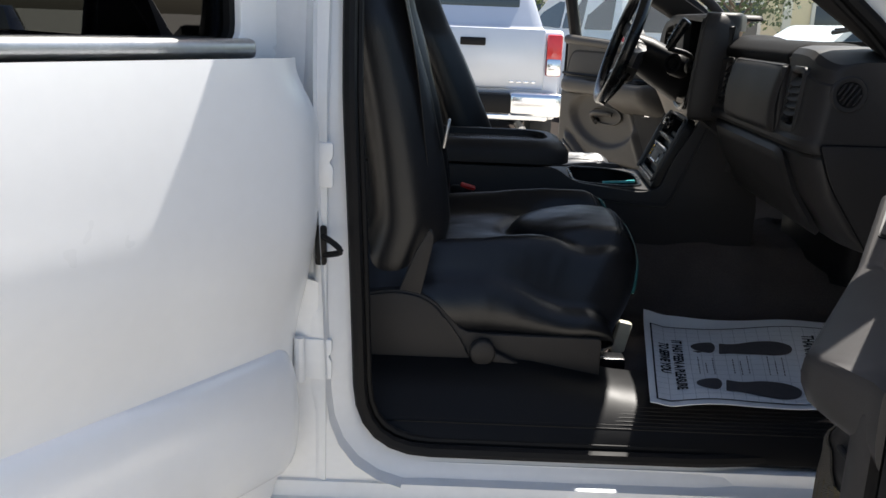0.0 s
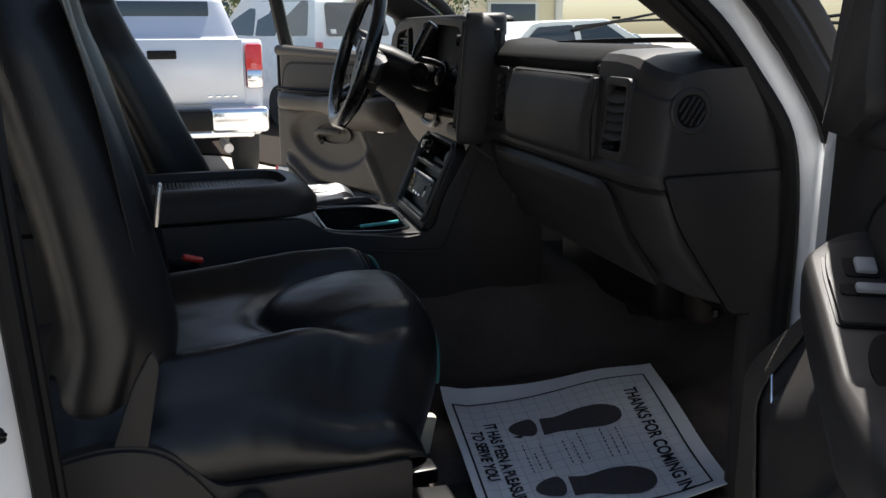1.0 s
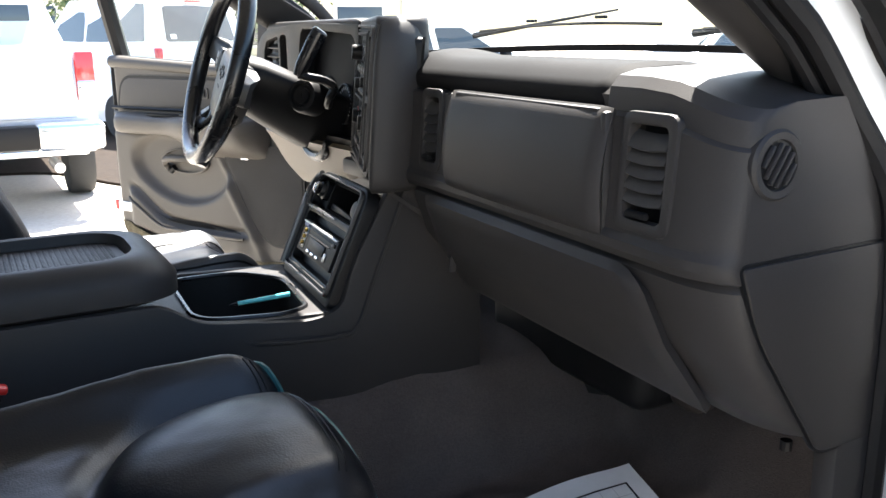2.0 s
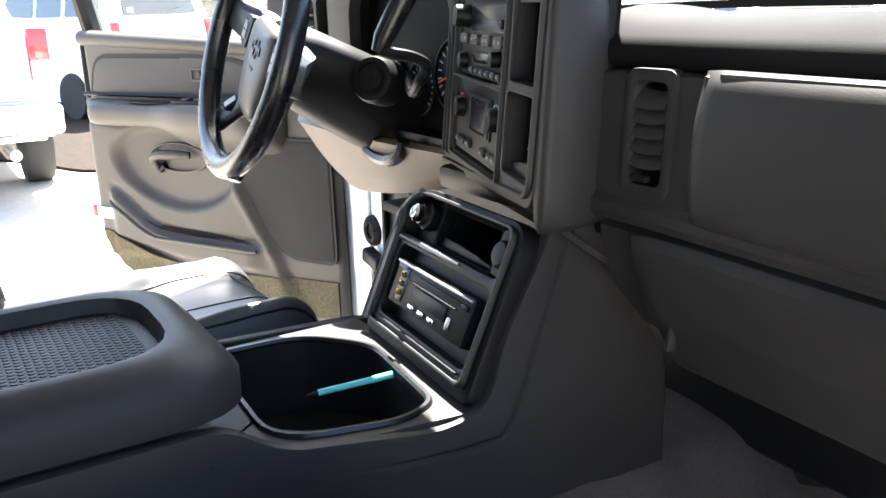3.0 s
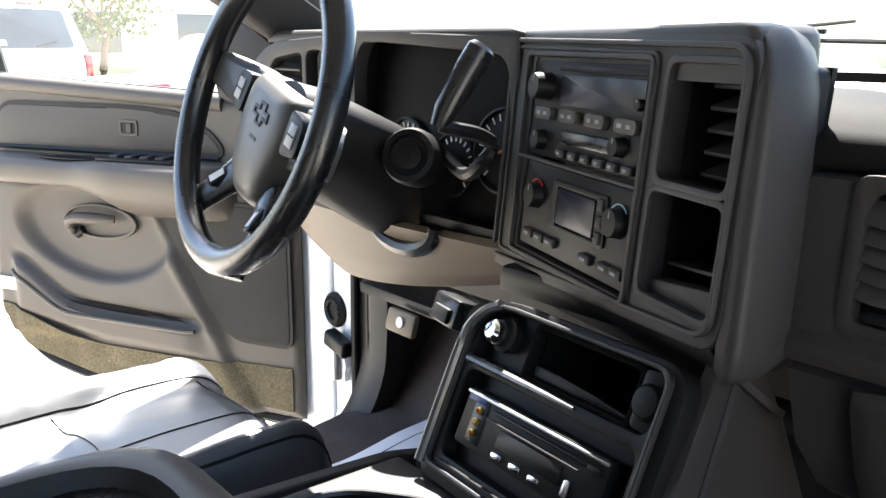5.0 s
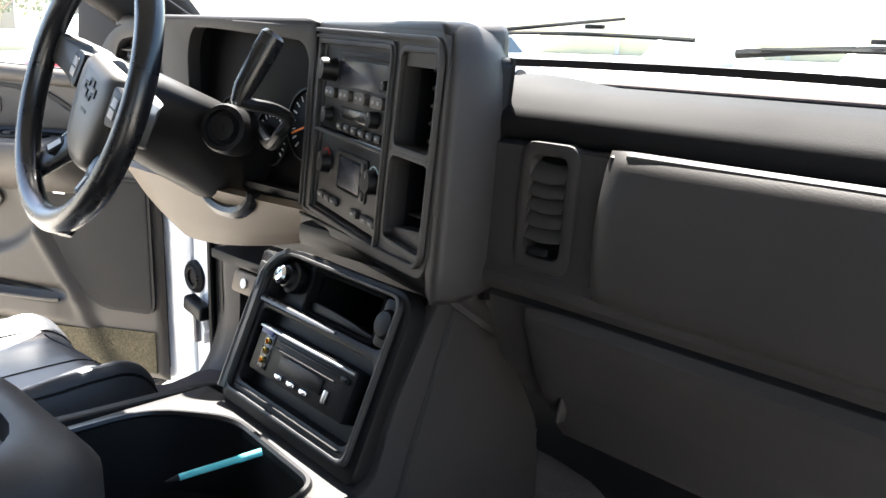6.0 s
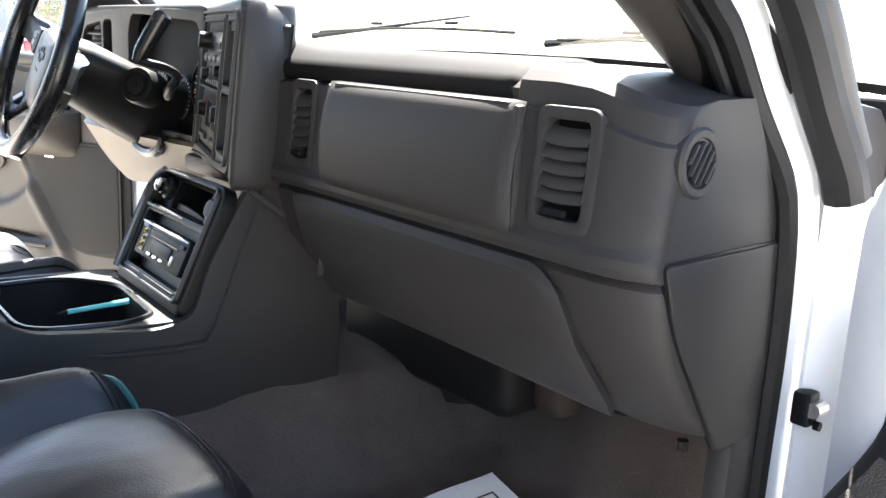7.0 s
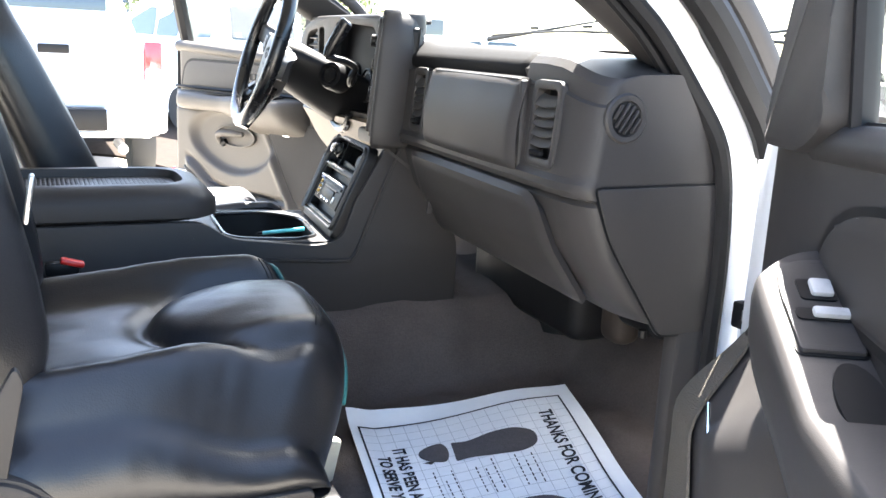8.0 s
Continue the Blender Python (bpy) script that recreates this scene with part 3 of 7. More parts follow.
YS = [-0.747, -0.7465, -0.745, -0.7425, -0.739, -0.734, -0.727, -0.718, -0.708, -0.698, -0.686, -0.6795, -0.6785, -0.66, -0.62, -0.6125, -0.6115, -0.5735, -0.5725, -0.40, -0.2215, -0.2205, -0.20, -0.1695, -0.1685, -0.131, -0.129, 0.10, 0.40, 0.70, 2 * YC + 0.747]
rings = [[(x, y, z) for x, z in dash_profile(y)] for y in YS]
part("body", loft(rings), M_DASH, dash, "charcoal grained dash body", 30)

# soft top pad, proud of the body; its dark colour stands in for shade
y0, y1 = -0.571, -0.092
prof = rounded([(0.185, 1.340), (0.155, 1.353), (0.12, 1.357), (0.058, 1.354), (0.027, 1.334), (0.030, 1.312), (0.050, 1.310), (0.185, 1.325)], [0.0, 0.03, 0.05, 0.05, 0.026, 0.012, 0.01, 0.0], 5)
n = 40
rings = []
for i in range(n + 1):
    y = lerp(y0, y1, i / n)
    e = sstep(y0 + 0.012, y0, y)
    dome = 0.008 * sstep(-0.19, -0.10, y)
    rings.append([(x + 0.006 * e, y, (z - 0.004 * e if z > 1.33 else z) + dome * sstep(0.028, 0.10, x)) for x, z in prof])
part("top_pad", loft(rings), M_PAD, dash, "padded dash top with a rolled edge", 40)

# glovebox lid, upper panel between the vents
FACE = axes((0.0, 0, 0), (0, -1, 0), (0, 0, 1))   # local x to the passenger's side, y up, z rearwards


def face_m(x, tilt=0.0):
    return Matrix.Translation((x, 0, 0)) @ FACE @ Matrix.Rotation(radians(tilt), 4, "X")


def glove_panel(u, w):
    y = lerp(-0.259, -0.591, u)
    z = lerp(1.312, 1.199, w)
    bul = 0.010 * math.sin(math.pi * w) + 0.003 * math.sin(math.pi * u)
    edge = min(1.0, min(u, 1 - u, w * 0.5, (1 - w) * 0.6) / 0.03)
    return Vector((lerp(0.0215, 0.009, w) - bul * 0.8 - 0.006 * math.sqrt(edge) + 0.003, y, z))


part("upper_panel", sheet(glove_panel, 40, 24, 0.006), M_DASH, dash, "curved upper storage panel")
# the ledge strip on the panel's top edge
part("panel_ledge", boxed((0.024, -0.425, 1.3125), (0.022, 0.300, 0.005), 0.002), M_DASH, dash)


def x_at(z):
    """The passenger face's x at a height below the seam."""
    pts = [(1.169, 0.022), (1.156, 0.024), (1.105, 0.042), (1.040, 0.082), (1.003, 0.112), (0.99, 0.14)]
    for (za, xa), (zb, xb) in zip(pts, pts[1:]):
        if zb <= z <= za:
            return lerp(xa, xb, (za - z) / (za - zb))
    return 0.022


def glove_lid(u, w):
    y0, y1 = -0.185, -0.645
    y = lerp(y0, y1, u)
    z = lerp(1.167, 1.036, w)
    y -= 0.033 * w * sstep(0.7, 1.0, u)
    y += 0.030 * sstep(0.16, 0.0, w) ** 2 * sstep(0.85, 1.0, u)
    x = x_at(z) - 0.001
    edge = min(1.0, min(u, 1 - u, w, 1 - w) / 0.025)
    return Vector((x - 0.005 * math.sqrt(edge), y, z))


part("glovebox_lid", sheet(glove_lid, 40, 24, 0.01), M_DASH, dash, "charcoal glovebox lid with scuff marks")
m = axes((0.045, -0.21, 1.085), (0, -1, -0.2), (0, 0.1, 1))
part("glovebox_latch", boxed((0, 0, 0.004), (0.006, 0.05, 0.012), 0.003, m), M_DASH, dash)

# vents of the passenger's face: frame, slats, thumb wheel
def face_vent(y0, y1, z0, z1, x, label):
    m = Matrix.Translation((x, 0, 1.257)) @ axes((0, 0, 0), (0, -1, 0), (0.085, 0, 1)) @ Matrix.Translation((0, -1.257, 0))
    vent = part("vent", plate(rect(-y0 - 0.012, -y1 + 0.012, z0 - 0.012, z1 + 0.012, 0.014), [rect(-y0, -y1, z0, z1, 0.008)], 0.012, m, 0.004, z=0.0025), M_DASH, dash, label)
    part("well", plate(rect(-y0 - 0.003, -y1 + 0.003, z0 - 0.003, z1 + 0.003), [], 0.004, m, z=-0.020), M_RUBBER, vent)
    n = 5
    for i in range(n):
        zz = lerp(z1 - 0.012, z0 + 0.024, i / (n - 1))
        bm = sheet(lambda u, w: m @ Vector((lerp(-y0, -y1, u), zz + 0.0075 - 0.0155 * w - 0.0022 * math.sin(math.pi * u), -0.009 + 0.0120 * w ** 0.7 + 0.0015 * math.sin(math.pi * u))), 8, 4, -0.0016)
        part("slat", bm, M_SLAT, vent, "", 60)
    part("thumb_wheel", boxed((-(y0 + y1) / 2, z0 + 0.006, 0.006), (abs(y1 - y0) * 0.55, 0.007, 0.008), 0.003, m), M_PAD, vent)
    return vent


face_vent(-0.619, -0.672, 1.218, 1.304, 0.0170, "slatted dash air vent near the door")
face_vent(-0.176, -0.214, 1.217, 1.303, 0.0175, "slatted dash air vent by the stack")
# moulded ribs beside the panel
part("panel_rib", boxed((0.0155, -0.588, 1.252), (0.012, 0.010, 0.122), 0.004), M_DASH, dash)
part("panel_rib", boxed((0.0185, -0.262, 1.252), (0.012, 0.008, 0.122), 0.004), M_DASH, dash)

for ob in list(dash.children_recursive):
    swept(ob)
# end cap facing the door: round vent and lower cover
E = axes((0, -0.747, 0), (1, 0, 0), (0, 0, 1))    # x forwards, y up, z to the door
mv = Matrix.Translation((0.070, -0.746, 1.277)) @ E.to_3x3().to_4x4()
ring = turned(mv, [(0.0300, -0.006), (0.0300, 0.0015), (0.0275, 0.0040), (0.0215, 0.0035), (0.0180, -0.006)], 32, caps=False)
rv = part("round_vent", ring, M_DASH, dash, "round demister vent with slanted slats")
part("well", disc(mv @ Matrix.Translation((0, 0, 0.0005)), 0.024, 0.0008, 24), M_BLACK, rv)
for i in range(5):
    o = (i - 2) * 0.0076
    half = math.sqrt(0.0182 ** 2 - o * o)
    part("slat", boxed((o, 0, 0.003), (0.0028, 2 * half, 0.005), 0.001, mv @ Matrix.Rotation(radians(-32), 4, "Z")), M_DASH, rv)
cover = rounded([(0.037, 1.193), (0.228, 1.195), (0.228, 0.998), (0.152, 1.000), (0.120, 1.045), (0.060, 1.130)], [0.006, 0.004, 0.004, 0.012, 0.05, 0.08], 6)
part("seam", plate(outward(cover, 0.003), [], 0.004, E, z=0.0008), M_BLACK, dash)
part("side_cover", plate(cover, [], 0.006, E, 0.002, z=0.003), M_DASH, dash, "fuse cover panel at the dash end")
# kick panel below
kick = boxed((0.235, -0.735, 0.86), (0.11, 0.03, 0.30), 0.01)
part("kick_panel", kick, M_DASH, dash)
part("knob", disc(axes((0.157, -0.71, 0.985), (1, 0, 0), (0, 1, 0)), 0.006, 0.01, 10), M_BLACK, dash)

# ---- driver's side: pod with cluster, centre stack, vents ----
S = axes((0.029, 0, 1.20), (-0.350, -0.937, 0), (0.090, -0.034, 0.995)) @ Matrix.Translation((0, -1.20, 0))      # stack face, leaning back: x to the passenger, y up, z to the eye


def topped(plan, rings):
    """A slab over a plan, drawn in towards its top."""
    c = sum((Vector(p) for p in plan), Vector((0, 0))) / len(plan)
    return loft([[(c.x + (x - c.x) * k, c.y + (y - c.y) * k, z) for x, y in plan] for z, k in rings])


pod_plan = rounded([(0.132, 0.235), (0.132, 0.62), (0.136, 0.70), (0.150, 0.845), (0.25, 0.83), (0.26, 0.235)], [0.01, 0.1, 0.1, 0.03, 0.05, 0.02], 4)
part("instrument_pod", topped(pod_plan, ((1.398, 0.99), (1.403, 1.0), (1.409, 0.99), (1.413, 0.95), (1.415, 0.85))), M_DASH, dash, "charcoal hood over the instruments", 50)
stack_top = rounded([(0.004, -0.112), (0.142, 0.258), (0.22, 0.258), (0.085, -0.122)], [0.01, 0.005, 0.02, 0.03], 4)
part("center_top", topped(stack_top, ((1.370, 1.0), (1.396, 1.0), (1.403, 0.992), (1.408, 0.97), (1.411, 0.90))), M_DASH, dash, "rounded top of the centre stack", 50)
# side wall towards the passenger
def pod_end(z, k):
    lean = (z - 1.20) * 0.090
    pts = rounded([(0.085, -0.112 + k * 0.4), (0.044 + lean * 0.5, -0.134 + k), (0.012 + lean, -0.138 + k), (-0.021 + lean + k * 0.7, -0.128 + k), (-0.014 + lean + k, -0.108), (0.085, -0.085)], [0, 0.02, 0.02, 0.022, 0.004, 0], 8)
    return [(x, y, z) for x, y in pts]


part("pod_side", loft([pod_end(z, k) for z, k in ((1.166, 0.012), (1.176, 0.003), (1.20, 0.0), (1.345, 0.0), (1.365, 0.001), (1.380, 0.004), (1.392, 0.009), (1.401, 0.016), (1.406, 0.022), (1.4085, 0.027))]), M_DASH, dash, "", 60)
# stack bezel with its openings
outer = rounded([(-0.288, 1.158), (0.121, 1.186), (0.121, 1.404), (-0.290, 1.410)], [0.02, 0.024, 0.028, 0.012], 5)
MAIN = (-0.226, -0.004, 1.192, 1.384)
VENT = (0.020, 0.108, 1.296, 1.384)
BIN = (0.016, 0.110, 1.206, 1.287)
bezel = part("stack_bezel", plate(outer, [rect(*MAIN, 0.008), rect(*VENT, 0.010), rect(*BIN, 0.010)], 0.02, S, 0.003, z=0.004), M_DASH, dash, "charcoal centre stack surround")


def frame_of(pts, w, radius, z, name):
    """A raised line round an outline."""
    ring = rounded(pts, radius, 5)
    return part(name, plate(ring, [outward(ring, -w)], 0.006, S, 0.0015, z=z), M_DASH, bezel)


frame_of([(-0.278, 1.168), (0.116, 1.194), (0.116, 1.398), (-0.280, 1.403)], 0.0045, [0.016, 0.022, 0.024, 0.010], 0.009, "ridge")
frame_of([(-0.268, 1.178), (0.004, 1.186), (0.004, 1.392), (-0.268, 1.396)], 0.0040, [0.012, 0.012, 0.010, 0.010], 0.007, "ridge")
frame_of([(-0.236, 1.184), (0.002, 1.186), (0.002, 1.389), (-0.240, 1.390)], 0.0050, 0.010, 0.009, "ridge")
for x0, x1, z0, z1 in (VENT, BIN):
    part("bin_wall", plate(rect(x0 - 0.004, x1 + 0.004, z0 - 0.004, z1 + 0.004, 0.01), [rect(x0, x1, z0, z1, 0.010)], 0.05, S, z=-0.016), M_BLACK, bezel)
    part("bin_back", plate(rect(x0 - 0.004, x1 + 0.004, z0 - 0.004, z1 + 0.004), [], 0.004, S, z=-0.062), M_BLACK, bezel)
    part("opening_rim", plate(rect(x0 - 0.005, x1 + 0.005, z0 - 0.005, z1 + 0.005, 0.013), [rect(x0 + 0.0005, x1 - 0.0005, z0 + 0.0005, z1 - 0.0005, 0.010)], 0.006, S, 0.0016, z=0.0065), M_DASH, bezel)
for i in range(5):
    part("vent_slat", boxed((0.074, lerp(1.308, 1.374, i / 4), -0.030), (0.064, 0.0035, 0.024), 0.001, S, rot=(25, 0, 0)), M_DASH, bezel)
    part("slat_tab", boxed((0.094, lerp(1.306, 1.372, i / 4), -0.014), (0.016, 0.0032, 0.010), 0.001, S, rot=(25, 0, 0)), M_DASH, bezel)
part("vane", boxed((0.102, 1.340, -0.022), (0.004, 0.078, 0.030), 0.0012, S), M_DASH, bezel)
# sloping floor and lip of the open bin
part("bin_lip", plate(rounded([(0.016, 1.206), (0.110, 1.206), (0.110, 1.227), (0.016, 1.216)], 0.004, 3), [], 0.02, S, 0.002, z=-0.004), M_DASH, bezel)
part("bin_ledge", boxed((0.063, 1.232, -0.034), (0.092, 0.003, 0.030), 0.001, S, rot=(0, 0, 4)), M_DASH, bezel)

radio = part("radio", plate(rect(-0.224, -0.006, 1.288, 1.382, 0.004), [], 0.02, S, 0.002, z=0.002), M_BLACK, dash, "factory car radio with knobs and pale buttons")
part("disc_slot", boxed((-0.085, 1.3745, 0.003), (0.170, 0.005, 0.003), 0.001, S), M_RUBBER, radio)
part("display", plate(rect(-0.160, -0.010, 1.340, 1.369, 0.002), [], 0.004, S, 0.0008, z=0.005), M_SCREEN, radio)


def knob(x, z, r, h, parent, mat=M_BLACK):
    m = S @ Matrix.Translation((x, z, 0.002))
    k = part("knob", turned(m, [(r * 1.08, 0), (r * 1.02, h * 0.15), (r, h * 0.8), (r * 0.92, h), (r * 0.3, h * 1.02)], 24), mat, parent)
    part("pointer", boxed((0, r * 0.55, h), (0.0012, r * 0.5, 0.0016), 0.0004, m), M_LEGEND, k)
    return k


knob(-0.192, 1.356, 0.0130, 0.018, radio)
knob(-0.194, 1.304, 0.0100, 0.010, radio)
knob(-0.040, 1.313, 0.0085, 0.010, radio)
knob(-0.014, 1.349, 0.0050, 0.008, radio)
for i in range(4):
    x = lerp(-0.190, -0.032, i / 3)
    pill = rect(x - 0.018, x + 0.018, 1.3245, 1.3365, 0.0055)
    b = part("button", plate(pill, [], 0.008, S, 0.0015, z=0.008), M_PANEL, radio)
    for j in range(2):
        part("legend", boxed((x - 0.0075 + j * 0.015, 1.3305, 0.0083), (0.007, 0.0035, 0.0006), 0, S), M_LEGEND, b)
part("tape_slot", boxed((-0.103, 1.311, 0.003), (0.100, 0.013, 0.004), 0.002, S), M_GLOSS, radio)
for i in range(6):
    x = lerp(-0.145, -0.022, i / 5)
    b = part("button", boxed((x, 1.2955, 0.004), (0.017, 0.008, 0.008), 0.0025, S), M_DASH, radio)
    part("legend", boxed((x, 1.2955, 0.0082), (0.006, 0.0025, 0.0006), 0, S), M_LEGEND, b)
part("divider", boxed((-0.116, 1.2845, 0.006), (0.236, 0.0035, 0.006), 0.0012, S), M_DASH, bezel)

M_PALEBLUE = material("pale_blue_print", (0.25, 0.42, 0.50), 0.5, 0, 0.1, 40)
hvac = part("climate_control", plate(rect(-0.222, -0.008, 1.196, 1.281, 0.004), [], 0.02, S, 0.002, z=0.002), M_BLACK, dash, "climate control panel with two dials")
for x, z, mt in ((-0.190, 1.249, M_RED), (-0.028, 1.251, M_PALEBLUE)):
    knob(x, z, 0.0125, 0.011, hvac)
    arc = [S @ Vector((x + 0.0160 * math.cos(a), z + 0.0160 * math.sin(a), 0.0042)) for a in (radians(40 + 100 * i / 12) for i in range(13))]
    part("dial_arc", tube(arc, 0.0007, 5), mt, hvac)
part("display_frame", plate(rect(-0.156, -0.048, 1.224, 1.270, 0.004), [rect(-0.143, -0.066, 1.228, 1.265, 0.003)], 0.004, S, 0.0008, z=0.0045), M_BLACK, hvac)
part("display", plate(rect(-0.141, -0.068, 1.230, 1.263, 0.003), [], 0.004, S, 0.0008, z=0.005), M_SCREEN, hvac)
for i in range(3):
    part("button", boxed((-0.057, 1.232 + i * 0.0145, 0.004), (0.011, 0.011, 0.006), 0.002, S), M_DASH, hvac)
for x in (-0.197, -0.172, -0.147, -0.075, -0.040, -0.020):
    b = part("button", boxed((x, 1.2095, 0.004), (0.021, 0.009, 0.006), 0.002, S), M_DASH, hvac)
    part("legend", boxed((x, 1.2095, 0.0072), (0.009, 0.0025, 0.0006), 0, S), M_LEGEND, b)

# instrument cluster behind the wheel
CL = axes((0.163, 0.40, 1.295), (0, -1, 0), (0.10, 0, 1))
cl = part("instrument_panel", plate(rect(-0.19, 0.19, -0.125, 0.118, 0.03), [], 0.01, CL), M_LENS, dash, "dark instrument cluster with round dials")
for cx, cy, r in ((0.108, -0.018, 0.050), (0.022, -0.042, 0.040), (-0.075, -0.035, 0.044), (0.150, -0.075, 0.020)):
    m = CL @ Matrix.Translation((cx, cy, 0))
    d = part("dial", turned(m, [(r, 0), (r, 0.006), (r * 0.94, 0.007), (r * 0.93, 0.002)], 32), M_BLACK, cl)
    for i in range(17):
        a = radians(225 - 270 * i / 16)
        part("tick", boxed((r * 0.78, 0, 0.003), (r * 0.16, 0.0018, 0.0012), 0, m @ Matrix.Rotation(a, 4, "Z")), M_LIGHTBTN, d)
    part("needle", boxed((r * 0.36, 0, 0.006), (r * 0.85, 0.003, 0.0015), 0.0005, m @ Matrix.Rotation(radians(200), 4, "Z")), M_ORANGE, d)
part("cluster_tube", plate(rect(-0.168, 0.170, -0.115, 0.114, 0.035), [rect(-0.160, 0.160, -0.105, 0.108, 0.03)], 0.030, CL, z=0.028), M_BLACK, dash)
PF = axes((0.134, 0.43, 0), (0, -1, 0), (0, 0, 1))
cl_hole = rounded([(-0.125, 1.200), (0.170, 1.180), (0.173, 1.385), (-0.108, 1.400), (-0.125, 1.365)], [0.02, 0.02, 0.03, 0.03, 0.03], 6)
pod_face = rounded([(-0.43, 1.22), (-0.23, 1.17), (0.190, 1.165), (0.190, 1.404), (-0.10, 1.412), (-0.36, 1.398), (-0.43, 1.355)], [0.03, 0.05, 0.01, 0.01, 0.1, 0.05, 0.05], 6)
v_hole = rounded([(-0.365, 1.275), (-0.262, 1.265), (-0.262, 1.384), (-0.345, 1.374), (-0.365, 1.35)], [0.01, 0.01, 0.012, 0.02, 0.02], 4)
v_hole2 = rounded([(-0.250, 1.265), (-0.206, 1.26), (-0.206, 1.388), (-0.250, 1.386)], 0.014, 4)
part("cluster_surround", plate(pod_face, [cl_hole, v_hole, v_hole2], 0.02, PF, 0.004, z=0.004), M_DASH, dash, "charcoal surround of instruments and driver's vent")
dv = part("vent", plate(rect(-0.385, -0.195, 1.24, 1.395), [], 0.004, PF, z=-0.03), M_BLACK, dash, "driver's slatted air vent")
for i in range(5):
    part("slat", boxed((-0.33, lerp(1.285, 1.362, i / 4), -0.012), (0.100, 0.004, 0.02), 0.0015, PF, rot=(25, 0, 0)), M_DASH, dv)
# knee panel of the driver
def knee_at(u, w):
    y = lerp(0.235, 0.86, u)
    zb = 1.135 - 0.062 * math.sin(math.pi * min(1, u / 0.62) * 0.5) + 0.10 * sstep(0.55, 1.0, u)
    z = lerp(1.178, zb, w)
    x = 0.112 - 0.02 * math.sin(math.pi * u) + 0.035 * w + 0.05 * max(0, w - 0.75) + 0.04 * sstep(0.75, 1, u)
    return Vector((x, y, z))


part("knee_panel", sheet(knee_at, 30, 14, 0.012), M_KNEE, dash, "grey-tan knee panel under the steering column, lightened for bounced light", 50)
part("stack_base", boxed((0.16, 0.055, 1.160), (0.17, 0.31, 0.03), 0.008), M_BLACK, dash)
lb = part("data_port", boxed((0.190, 0.400, 1.052), (0.06, 0.066, 0.040), 0.006, rot=(0, 20, -12)), M_GLOSS, dash, "black port housing under the knee panel")
part("socket", boxed((0.158, 0.404, 1.058), (0.008, 0.040, 0.020), 0.003, rot=(0, 20, -12)), M_RUBBER, lb)
part("cable", tube(smooth_path([(0.195, 0.378, 1.036), (0.20, 0.360, 1.005), (0.225, 0.352, 0.975), (0.27, 0.36, 0.96)], 5), 0.006, 6), M_RUBBER, lb)
# fascia under the knee panel and the driver's kick panel
part("release_lever", boxed((0.283, 0.660, 0.955), (0.014, 0.075, 0.040), 0.008, rot=(0, 15, 0)), M_KNEE, dash, "tan bonnet release lever")
part("release_mark", disc(axes((0.275, 0.655, 0.958), (0, -1, 0), (0.2, 0, 1)), 0.009, 0.002, 14), M_LIGHTBTN, dash)
part("kick_panel", boxed((0.50, 0.880, 0.84), (0.22, 0.03, 0.34), 0.012), M_DASH, dash)
part("kick_trim", boxed((0.385, 0.895, 0.83), (0.030, 0.05, 0.36), 0.010), M_PANEL, dash, "grey edge trim of the kick panel")
part("under_dash", boxed((0.40, 0.36, 0.98), (0.2, 0.9, 0.02), 0.005), M_BLACK, dash)

# scuffs along the top of the glovebox lid
srnd = random.Random(11)
for i in range(11):
    y = -0.215 - srnd.random() * 0.26
    z = 1.158 - srnd.random() ** 2 * 0.045
    l = srnd.uniform(0.003, 0.012)
    pts = rounded([(-l, -0.0012), (l * 0.3, -srnd.uniform(0.001, 0.003)), (l, 0.0), (l * 0.2, srnd.uniform(0.0006, 0.003)), (-l * 0.6, 0.0015)], 0.001, 2)
    swept(part("scuff_mark", plate(pts, [], 0.0012, axes((x_at(z) - 0.0064, y, z), (0, -1, srnd.uniform(-0.2, 0.25)), (0.40, 0, 1)), z=0.0), M_SCUFF, dash))

# chin that closes the stack below its surround
def chin_at(u, w):
    p = S @ Vector((lerp(-0.280, 0.112, u), lerp(1.162, 1.188, u) + 0.004, 0.0))
    return p + Vector((0.11 * w ** 1.6 + 0.012 * math.sin(math.pi * w) - 0.004, 0, -0.085 * w))


part("chin", sheet(chin_at, 16, 12, -0.006), M_DASH, dash, "", 60)
M_FILTER = material("dim_brown_plastic", (0.040, 0.031, 0.026), 0.6, 0, 0.2, 12, spec=0.2)
# added black block stands in for the dark depth of the passenger's footwell
hb = part("heater_box", boxed((0.430, -0.120, 0.920), (0.24, 0.42, 0.185), 0.03, None, 3), M_RUBBER, dash, "black block standing in for the dark under the dash")
part("blower_housing", disc(axes((0.44, -0.10, 0.79), (1, 0, 0), (0, 1, 0)), 0.085, 0.10, 24, 0.012), M_RUBBER, hb)
part("filter_cover", boxed((0.395, -0.352, 0.895), (0.06, 0.070, 0.12), 0.025, None, 4), M_FILTER, hb, "dim brown filter cover")
part("duct", boxed((0.400, -0.445, 0.930), (0.09, 0.13, 0.085), 0.02, None, 3), M_RUBBER, hb)


# ---- centre console ----
console = thing("center_console", "dark charcoal centre console with cup bin and padded lid", "console")
CY0, CY1 = -0.092, 0.222


